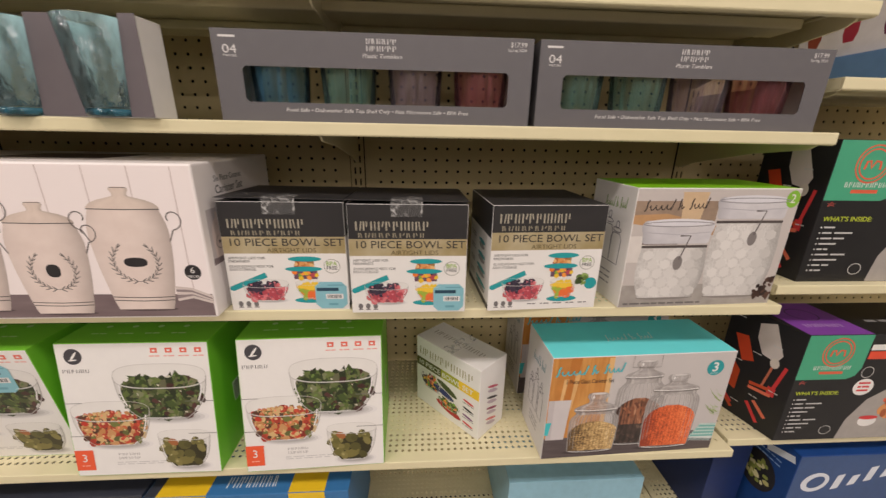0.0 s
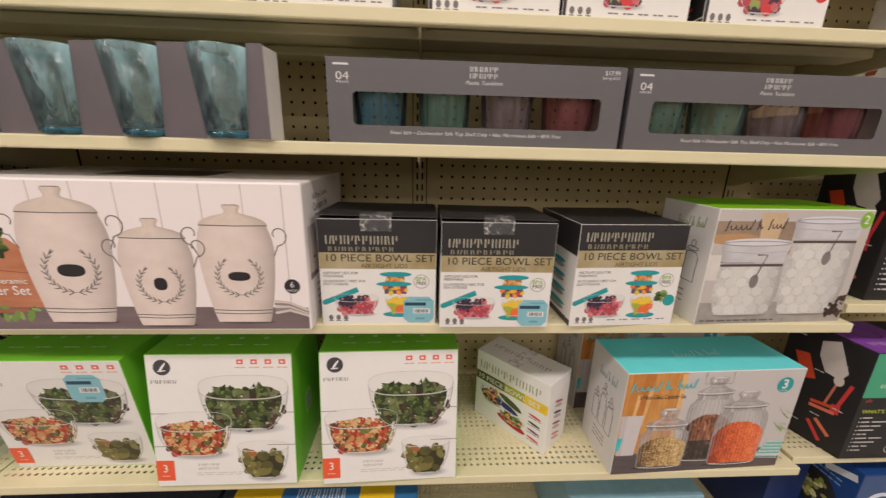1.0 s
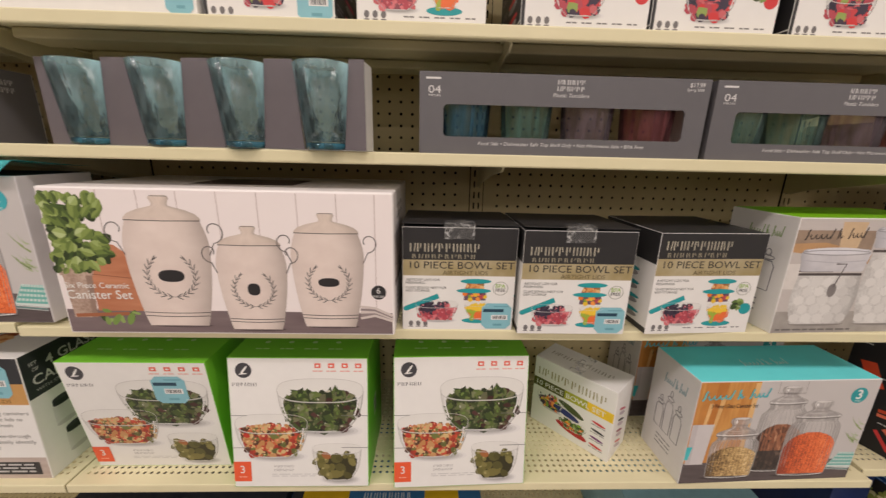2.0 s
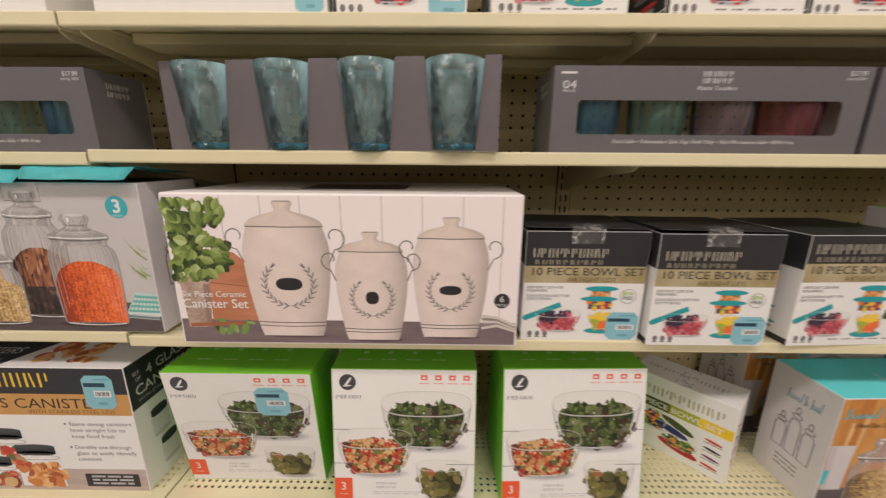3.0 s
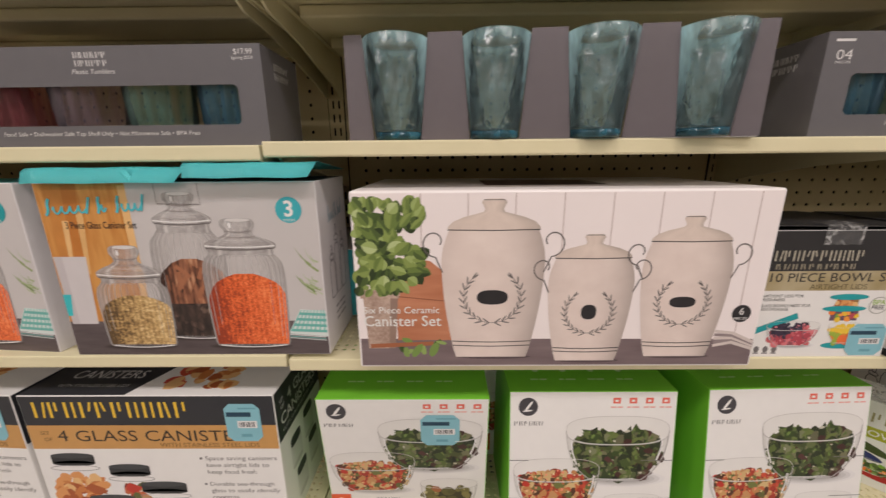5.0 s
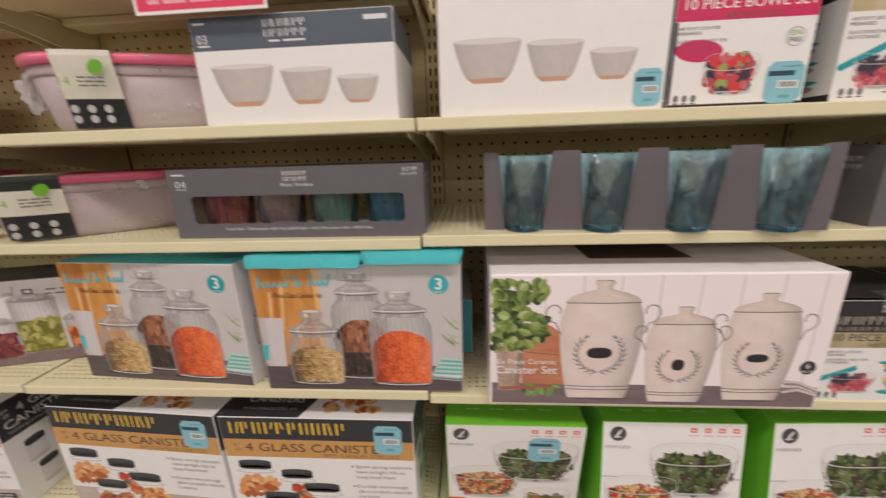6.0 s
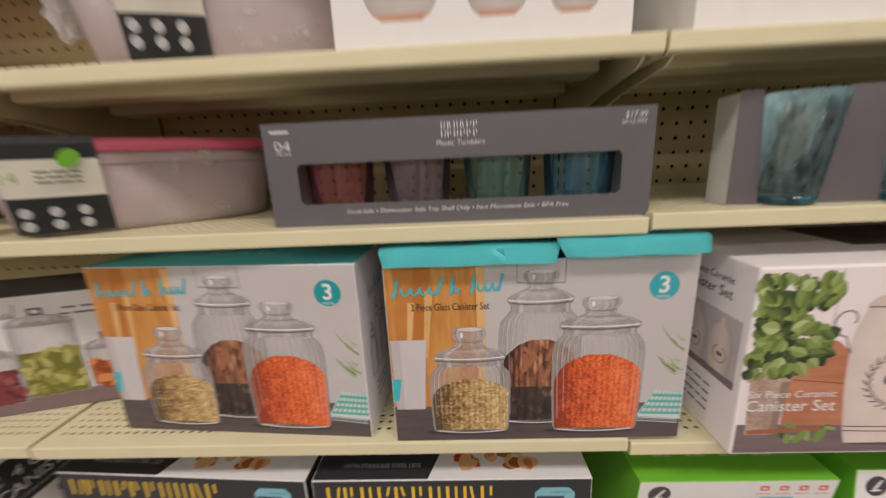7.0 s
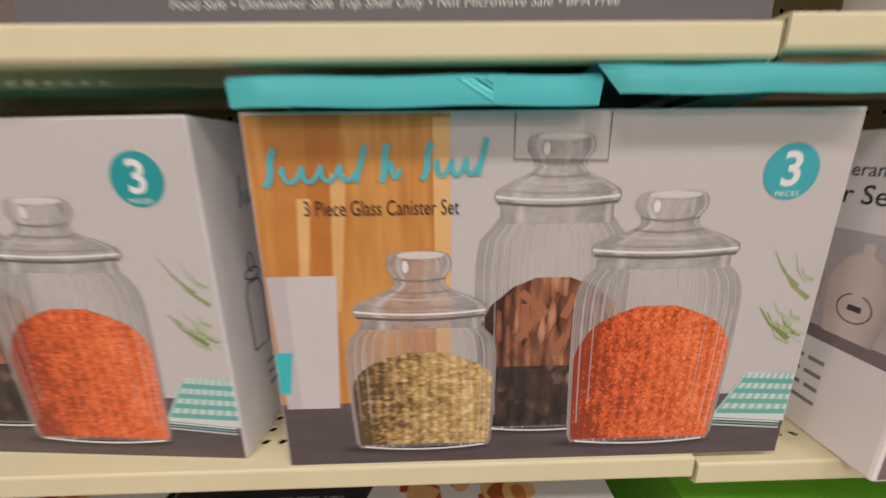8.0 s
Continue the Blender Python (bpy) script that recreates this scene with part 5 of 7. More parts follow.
def tipped_jar_carton(at, w=0.342, h=0.115, d=0.193):
    """A jar carton laid on its back behind the others, its teal top turned to the aisle."""
    teal = mat("teal_card", srgb(70, 176, 184), 0.3, var=0.08, scale=14, bump=0.04, bump_scale=30)
    c = Carton("glass_jar_box", "grey jar carton laid down behind, its teal top facing out", at, w, h, d, ink(214, 211, 211, 0.05), teal, WALLGREY, group="glass jar boxes")
    c.front.scrawl(0.36 * w, 0.40 * h, 0.28 * w, 0.17 * h, ink(206, 236, 236), 1, 5, 0.06)
    for k in range(3):
        c.right.bars(0.2 * d, (0.5 - 0.1 * k) * h, 0.3 * d, 0.0025, ink(150, 148, 152), 3, 1, k)
    return c.done()


# -- four glass canisters, black, tan and white
def steel_lid_carton(at, tagged_price=True):
    card = ink(52, 53, 57, 0.1)
    tan = ink(206, 156, 92, 0.08)
    c = Carton("glass_canister_box", "black, tan and white carton picturing four glass canisters", at, 0.372, 0.25, 0.17, WHITE, WHITE, WHITE, group="glass canister boxes")
    f, W, H = c.front, c.front.w, c.front.h
    b = 0.0012
    f.rect("printed_band", b, 0.80 * H, W - b, H - b, card, 1)
    f.rect("printed_band", b, 0.635 * H, W - b, 0.80 * H, tan, 1)
    f.mark(0.05 * W, 0.852 * H, 0.62 * W, 0.105 * H, GOLD, 10, seed=2, thick=0.15)
    f.text("SET", 0.05 * W, 0.735 * H, 0.009, ink(110, 84, 44), 2)
    f.text("OF", 0.06 * W, 0.69 * H, 0.009, ink(110, 84, 44), 2)
    f.text("4 GLASS CANISTERS", 0.115 * W, 0.69 * H, 0.027, ink(58, 50, 42), 2, width=0.80 * W)
    f.text("WITH STAINLESS STEEL LIDS", 0.52 * W, 0.648 * H, 0.0105, ink(120, 88, 46), 2, width=0.40 * W)
    for u, v, r, inks, sd in ((0.148, 0.535, 0.10, NUTS, 1), (0.369, 0.455, 0.095, BEANS, 2), (0.495, 0.325, 0.107, NUTS, 3), (0.266, 0.225, 0.11, BEANS, 4)):
        hh = 0.30 if v > 0.4 else v - 0.04
        f.rect("printed_jar", (u - r) * W, (v - hh) * H, (u + r) * W, v * H, GLASSY_LT, 1.5 + 0.6 * sd)
        scatter(f, "printed_food", inks, (u - r * 0.92) * W, (u + r * 0.92) * W, (v - hh + 0.02) * H, (v - 0.10) * H, 40, 0.011, sd, None, 1.6 + 0.6 * sd, 0.75)
        f.ring("printed_jar", u * W, (v - 0.04) * H, r * W, 0.02 * H, 0.001, GLASSY_DK, 2.0 + 0.6 * sd)
        f.rect("printed_lid", (u - r * 0.88) * W, (v - 0.005) * H, (u + r * 0.88) * W, (v + 0.05) * H, ink(52, 54, 56), 2.0 + 0.6 * sd)
        f.ell("printed_lid", u * W, (v + 0.05) * H, r * 0.88 * W, 0.02 * H, ink(70, 72, 74), 2.05 + 0.6 * sd)
        f.ell("printed_lid", u * W, (v - 0.005) * H, r * 0.88 * W, 0.02 * H, ink(46, 48, 50), 2.0 + 0.6 * sd)
    for v, line, wd in ((0.552, "Space saving canisters", 0.29), (0.502, "have airtight lids to", 0.255), (0.452, "keep food fresh", 0.20), (0.362, "Durable see-through", 0.265), (0.312, "glass to easily identify", 0.285), (0.262, "contents", 0.11)):
        f.text(line, 0.69 * W, v * H, 0.0105, ink(112, 107, 106), 2, width=wd * W)
    for v in (0.565, 0.375):
        f.ell("fine_print", 0.672 * W, v * H, 0.0022, 0.0022, ink(110, 106, 106), 2, n=8)
    f.rect("printed_table", b, b, W - b, 0.19 * H, mat("ink_pale_wood", srgb(206, 192, 183), 0.42, second=srgb(182, 164, 154), scale=40, uv=True, stretch=(0.3, 2, 1)), 1)
    f.rect("printed_band", 0.70 * W, 0.04 * H, 0.96 * W, 0.15 * H, INKDK, 2)
    for k in range(3):
        f.bars(0.73 * W, (0.12 - 0.03 * k) * H, 0.2 * W, 0.0035, ink(200, 198, 196), 3, 3, k)
    if tagged_price:
        sticker(f, 0.80 * W, 0.69 * H, 0.94 * W, 0.945 * H)
    t = c.top
    t.poly("printed_band", [(b, b), (0.42 * W, b), (0.58 * W, t.h - b), (b, t.h - b)], card, 1)
    t.text("CANISTERS", 0.10 * W, 0.25 * t.h, 0.030, ink(210, 208, 204), 2, width=0.30 * W)
    t.text("4 GLASS", 0.14 * W, 0.50 * t.h, 0.030, ink(210, 208, 204), 2, width=0.24 * W)
    t.text("WITH STAINLESS STEEL LIDS", 0.10 * W, 0.12 * t.h, 0.010, ink(190, 188, 184), 2, width=0.29 * W)
    scatter(t, "printed_food", NUTS + BEANS[:3], 0.55 * W, 0.66 * W, 0.12 * t.h, 0.5 * t.h, 26, 0.012, 8, None, 2)
    scatter(t, "printed_food", NUTS, 0.70 * W, 0.80 * W, 0.12 * t.h, 0.5 * t.h, 26, 0.012, 9, None, 2)
    for s in (c.left, c.right):
        s.rect("printed_band", b, 0.66 * s.h, s.w - b, s.h - b, card, 1)
        s.text("4 GLASS", 0.24 * s.w, 0.85 * s.h, 0.026, ink(215, 213, 210), 2, width=0.58 * s.w, bold=0.01)
        s.text("SET", 0.08 * s.w, 0.895 * s.h, 0.009, ink(215, 213, 210), 2)
        s.text("OF", 0.10 * s.w, 0.85 * s.h, 0.009, ink(215, 213, 210), 2)
        s.text("CANISTERS", 0.08 * s.w, 0.745 * s.h, 0.026, ink(215, 213, 210), 2, width=0.80 * s.w, bold=0.01)
        s.text("WITH STAINLESS STEEL LIDS", 0.09 * s.w, 0.695 * s.h, 0.008, ink(190, 188, 186), 2, width=0.76 * s.w)
        for u, v in ((0.30, 0.52), (0.62, 0.57), (0.36, 0.26), (0.68, 0.33)):
            s.rect("printed_jar", (u - 0.12) * s.w, (v - 0.16) * s.h, (u + 0.12) * s.w, v * s.h, ink(224, 221, 219), 1.5)
            s.ell("printed_jar", u * s.w, (v - 0.16) * s.h, 0.12 * s.w, 0.02 * s.h, ink(206, 202, 200), 1.6, n=16)
            s.rect("printed_lid", (u - 0.11) * s.w, v * s.h, (u + 0.11) * s.w, (v + 0.04) * s.h, ink(52, 54, 56), 2)
            s.ell("printed_lid", u * s.w, (v + 0.04) * s.h, 0.11 * s.w, 0.018 * s.h, ink(66, 68, 70), 2.1, n=16)
            s.ell("printed_lid", u * s.w, v * s.h, 0.11 * s.w, 0.018 * s.h, ink(48, 50, 52), 1.9, n=16)
    return c.done()

# ---------------------------------------------------------------- other goods
SLATE = ink(103, 101, 104, 0.05)
LINING = ink(226, 222, 216, 0.05)


def streaked_plastic(name, light, deep, milk):
    """Clear moulded plastic with drawn streaks: tinted see-through walls, a little milky, with a soft gloss."""
    m = bpy.data.materials.new(name)
    m.use_nodes = True
    nt = m.node_tree
    nt.nodes.remove(nt.nodes["Principled BSDF"])
    co, mp, nz = (nt.nodes.new("ShaderNode" + k) for k in ("TexCoord", "Mapping", "TexNoise"))
    mp.inputs["Scale"].default_value = (1, 1, 0.02)
    nz.inputs["Scale"].default_value, nz.inputs["Detail"].default_value = 130.0, 3
    nt.links.new(co.outputs["Object"], mp.inputs[0]), nt.links.new(mp.outputs[0], nz.inputs[0])
    ramp = nt.nodes.new("ShaderNodeValToRGB")
    el = ramp.color_ramp.elements
    el[0].position, el[0].color = 0.40, (*light, 1)
    el[1].position, el[1].color = 0.66, (*deep, 1)
    nt.links.new(nz.outputs[0], ramp.inputs[0])
    tr, tl, df, gl = (nt.nodes.new("ShaderNodeBsdf" + k) for k in ("Transparent", "Translucent", "Diffuse", "Glossy"))
    nt.links.new(ramp.outputs[0], tr.inputs[0])
    tl.inputs[0].default_value = df.inputs[0].default_value = (*milk, 1)
    gl.inputs[1].default_value = 0.22
    both, body, top = (nt.nodes.new("ShaderNodeMixShader") for _ in range(3))
    nt.links.new(tl.outputs[0], both.inputs[1]), nt.links.new(df.outputs[0], both.inputs[2])
    both.inputs[0].default_value = 0.5
    mr = nt.nodes.new("ShaderNodeMapRange")
    mr.inputs[1].default_value, mr.inputs[2].default_value, mr.inputs[3].default_value, mr.inputs[4].default_value = 0.38, 0.64, 0.05, 0.19
    nt.links.new(nz.outputs[0], mr.inputs[0]), nt.links.new(mr.outputs[0], body.inputs[0])
    nt.links.new(tr.outputs[0], body.inputs[1]), nt.links.new(both.outputs[0], body.inputs[2])
    fr = nt.nodes.new("ShaderNodeFresnel")
    fr.inputs[0].default_value = 1.14
    nt.links.new(fr.outputs[0], top.inputs[0]), nt.links.new(body.outputs[0], top.inputs[1]), nt.links.new(gl.outputs[0], top.inputs[2])
    nt.links.new(top.outputs[0], nt.nodes["Material Output"].inputs[0])
    return m


PLASTICS = {k: streaked_plastic("tinted_plastic_" + k, a, b, c) for k, a, b, c in (
    ("blue", (0.93, 0.98, 0.995), (0.72, 0.89, 0.97), (0.25, 0.62, 0.90)), ("green", (0.98, 0.995, 0.99), (0.87, 0.965, 0.945), (0.45, 0.84, 0.74)),
    ("mauve", (0.99, 0.98, 0.985), (0.955, 0.89, 0.93), (0.80, 0.66, 0.76)), ("red", (0.985, 0.92, 0.92), (0.95, 0.79, 0.80), (0.92, 0.34, 0.38)))}



def tumbler_mesh(material):
    bm = bmesh.new()
    lathe(bm, [(0.0, 0.0), (0.0335, 0.0), (0.0355, 0.003), (0.0412, 0.100), (0.0405, 0.1005), (0.0397, 0.099), (0.0342, 0.006), (0.0, 0.006)], 28)
    return mesh_of("tumbler", bm, material)


TUMBLERS = {k: tumbler_mesh(m) for k, m in PLASTICS.items()}


def tumbler_carton(at, colours, w=0.42, h=0.111):
    """A grey carton with a long window cut through front and back, four plastic tumblers inside."""
    x, y, z, rz = at
    ob = thing("tumbler_box", pose(x, y, z, 0, 0, rz), "grey windowed carton holding four coloured plastic tumblers", "box", "tumbler boxes")
    d, t = 0.098, 0.0008
    u0, u1, v0, v1 = -w / 2 + 0.082 * w, -w / 2 + 0.924 * w, 0.22 * h, 0.615 * h
    for name, yy in (("front_panel", 0.0), ("back_panel", d - t)):
        bm = bmesh.new()
        c = 0.004
        if yy > 0.0:
            u0, u1, v0, v1 = -w / 2 + 0.02, w / 2 - 0.02, 0.08 * h, 0.93 * h
        hole = [(u0 + c, v0), (u1 - c, v0), (u1, v0 + c), (u1, v1 - c), (u1 - c, v1), (u0 + c, v1), (u0, v1 - c), (u0, v0 + c)]
        outer = [(u0 + c, 0), (u1 - c, 0), (w / 2, v0 + c), (w / 2, v1 - c), (u1 - c, h), (u0 + c, h), (-w / 2, v1 - c), (-w / 2, v0 + c)]
        corner = {1: (w / 2, 0), 3: (w / 2, h), 5: (-w / 2, h), 7: (-w / 2, 0)}
        a = [bm.verts.new((p, yy, q)) for p, q in hole]
        b = [bm.verts.new((p, yy, q)) for p, q in outer]
        for i in range(8):
            j = (i + 1) % 8
            ring = [b[i]] + ([bm.verts.new((corner[i][0], yy, corner[i][1]))] if i in corner else []) + [b[j], a[j], a[i]]
            bm.faces.new(ring)
        ret = bmesh.ops.extrude_face_region(bm, geom=list(bm.faces))
        bmesh.ops.translate(bm, vec=(0, t, 0), verts=[e for e in ret["geom"] if isinstance(e, bmesh.types.BMVert)])
        bmesh.ops.recalc_face_normals(bm, faces=bm.faces)
        part(name, bm, SLATE if yy == 0.0 else LINING, ob)
    bm = bmesh.new()
    e = 0.0005
    add_box(bm, -w / 2 + t, w / 2 - t, t + e, d - t - e, h - t - e, h - t - 0.0001)
    add_box(bm, -w / 2 + t, w / 2 - t, t + e, d - t - e, t + 0.0001, t + e)
    add_box(bm, -w / 2 + t + 0.0001, -w / 2 + t + e, t + e, d - t - e, t + e, h - t - e)
    add_box(bm, w / 2 - t - e, w / 2 - t - 0.0001, t + e, d - t - e, t + e, h - t - e)
    part("lining", bm, LINING, ob)
    bm = bmesh.new()
    add_box(bm, -w / 2, w / 2, t, d - t, h - t, h)
    add_box(bm, -w / 2, w / 2, t, d - t, 0, t)
    add_box(bm, -w / 2, -w / 2 + t, t, d - t, t, h - t)
    add_box(bm, w / 2 - t, w / 2, t, d - t, t, h - t)
    part("sleeve", bm, SLATE, ob)
    for k, col in enumerate(colours):
        part("tumbler", TUMBLERS[col], None, ob, col + " clear plastic tumbler", local=pose(-w / 2 + w * (0.164 + 0.2275 * k), 0.0435, 0.002))
    f = Face(ob, Matrix(((1, 0, 0, -w / 2), (0, 0, -1, 0), (0, 1, 0, 0), (0, 0, 0, 1))), w, h)
    pale = ink(222, 220, 218, 0.03)
    f.mark(0.468 * w, 0.885 * h, 0.098 * w, 0.058 * h, pale, 6, seed=1)
    f.mark(0.468 * w, 0.808 * h, 0.098 * w, 0.058 * h, pale, 6, seed=2)
    f.text("Plastic Tumblers", 0.517 * w, 0.735 * h, 0.0072, pale, 2, width=0.125 * w, align="CENTER", shear=0.25)
    f.text("04", 0.03 * w, 0.745 * h, 0.0145, pale, 2, width=0.042 * w)
    f.text("PIECES", 0.031 * w, 0.708 * h, 0.0036, pale, 2, width=0.04 * w)
    f.bars(0.022 * w, 0.91 * h, 0.05 * w, 0.0026, pale, 1)
    f.text("$17.99", 0.925 * w, 0.90 * h, 0.0086, pale, 2, width=0.052 * w)
    f.text("Spring 2024", 0.917 * w, 0.853 * h, 0.005, pale, 2, width=0.06 * w)
    f.text("Food Safe \u2022 Dishwasher Safe Top Shelf Only \u2022 Not Microwave Safe \u2022 BPA Free", 0.5 * w, 0.118 * h, 0.0068, pale, 2, width=0.59 * w, align="CENTER", shear=0.2)
    f.done()
    for sgn in (-1, 1):
        g = Face(ob, Matrix(((0, 0, sgn, sgn * w / 2), (sgn, 0, 0, 0 if sgn > 0 else d), (0, 1, 0, 0), (0, 0, 0, 1))), d, h)
        g.mark(0.30 * d, 0.80 * h, 0.40 * d, 0.07 * h, pale, 6, seed=1)
        g.mark(0.30 * d, 0.70 * h, 0.40 * d, 0.07 * h, pale, 6, seed=2)
        g.done()
    return ob


# -- four blue-green glass tumblers in a cut-out carrier


def hammered_glass(name, tint, body):
    """Blue-green pressed glass with a rippled wall: it bends and blurs what stands behind; the light caught in flanks
    and rim is painted in.
    """
    m = clear(name, tint, body, 0.075, 0.12, 1.42, 0.5, 190.0, (0.027, 0.036, 0.096, 0.106, 0.50, 0.15), 0.35)
    nt = m.node_tree
    old = [n for n in nt.nodes if n.type == "BSDF_TRANSPARENT"][0]
    bend = nt.nodes.new("ShaderNodeBsdfRefraction")
    bend.inputs["Color"].default_value, bend.inputs["Roughness"].default_value, bend.inputs["IOR"].default_value = (*tint, 1), 0.28, 1.05
    mix = nt.nodes.new("ShaderNodeMixShader")
    mix.inputs[0].default_value = 0.12
    to = old.outputs[0].links[0].to_socket
    bump = [n for n in nt.nodes if n.type == "BUMP"][0]
    nt.links.new(bump.outputs[0], bend.inputs["Normal"])
    nt.links.new(old.outputs[0], mix.inputs[1]), nt.links.new(bend.outputs[0], mix.inputs[2]), nt.links.new(mix.outputs[0], to)
    return m


GLASS = hammered_glass("sea_glass", (0.965, 0.99, 0.99), (0.54, 0.87, 0.92))
GLASS_BASE = clear("sea_glass_base", (0.36, 0.62, 0.70), (0.05, 0.20, 0.28), 0.40, 0.06, 1.5, 0.2, 60.0)


def glass_carrier(at, w=0.469, h=0.118):
    x, y, z, rz = at
    ob = thing("glass_tumbler_carrier", pose(x, y, z, 0, 0, rz), "grey card carrier with four blue-green glass tumblers", "glassware")
    xs = [-0.1745 + 0.1165 * k for k in range(4)]
    card = ink(108, 101, 105, 0.06)
    inner = ink(226, 224, 220, 0.05)
    top, low = 0.0388, 0.0290
    d = 0.052
    for name, yy in (("front_card", 0.0),):
        edges = [(-w / 2, -w / 2)] + [(c + s * low, c + s * top) for c in xs for s in (-1, 1)] + [(w / 2, w / 2)]
        for k in range(0, 10, 2):
            (a0, a1), (b0, b1) = edges[k], edges[k + 1]
            bm = bmesh.new()
            vs = [bm.verts.new((p, yy + dy, q)) for dy in (0, 0.0009) for p, q in ((a0, 0.001), (b0, 0.001), (b1, h), (a1, h))]
            for q in ((0, 1, 2, 3), (7, 6, 5, 4), (0, 4, 5, 1), (1, 5, 6, 2), (2, 6, 7, 3), (3, 7, 4, 0)):
                bm.faces.new([vs[i] for i in q])
            bmesh.ops.recalc_face_normals(bm, faces=bm.faces)
            part(name, bm, card, ob)
    for sx in (-w / 2, w / 2 - 0.0009):
        bm = bmesh.new()
        add_box(bm, sx, sx + 0.0009, 0.0009, 0.040, 0.001, h - 0.002)
        part("end_card", bm, inner, ob, "pale grey end flap")
    bm = bmesh.new()
    add_box(bm, -w / 2 + 0.001, w / 2 - 0.001, 0.0012, d, 0.0, 0.001)
    part("floor_card", bm, inner, ob)
    bm = bmesh.new()
    lathe(bm, [(0.0, 0.011), (0.0272, 0.011), (0.0368, 0.1105), (0.0382, 0.112), (0.0396, 0.1105), (0.0300, 0.010), (0.0297, 0.009), (0.0, 0.009)], 40)
    wall = mesh_of("glass_wall", bm, GLASS)
    bm = bmesh.new()
    lathe(bm, [(0.0, 0.0), (0.0270, 0.0), (0.0290, 0.0015), (0.0296, 0.0088), (0.0, 0.0088)], 40)
    base = mesh_of("glass_base", bm, GLASS_BASE)
    for c in xs:
        g = part("tumbler", wall, None, ob, "blue-green hammered glass tumbler", local=pose(c, 0.010, 0.0012))
        part("base", base, None, g, "thick blue glass base")
    return ob


# -- pink-lidded food tubs in shrink wrap
TUB = mat("frosted_tub", (0.79, 0.68, 0.665), 0.34, trans=0.4, ior=1.3, second=(0.70, 0.55, 0.545), scale=9, stretch=(1, 1, 2.2))
PINK = mat("pink_lid", (0.78, 0.13, 0.23), 0.3, var=0.12, scale=20)
WRAP = mat("shrink_wrap", (0.95, 0.94, 0.94), 0.08, trans=0.3, ior=1.3, alpha=0.6, bump=0.8, bump_scale=60)


# sparser, stronger painted glints for the wrap round the tubs
FILM = crinkled_tape("shrink_film", 20.0, 0.62, 0.74, 0.03, 0.75)


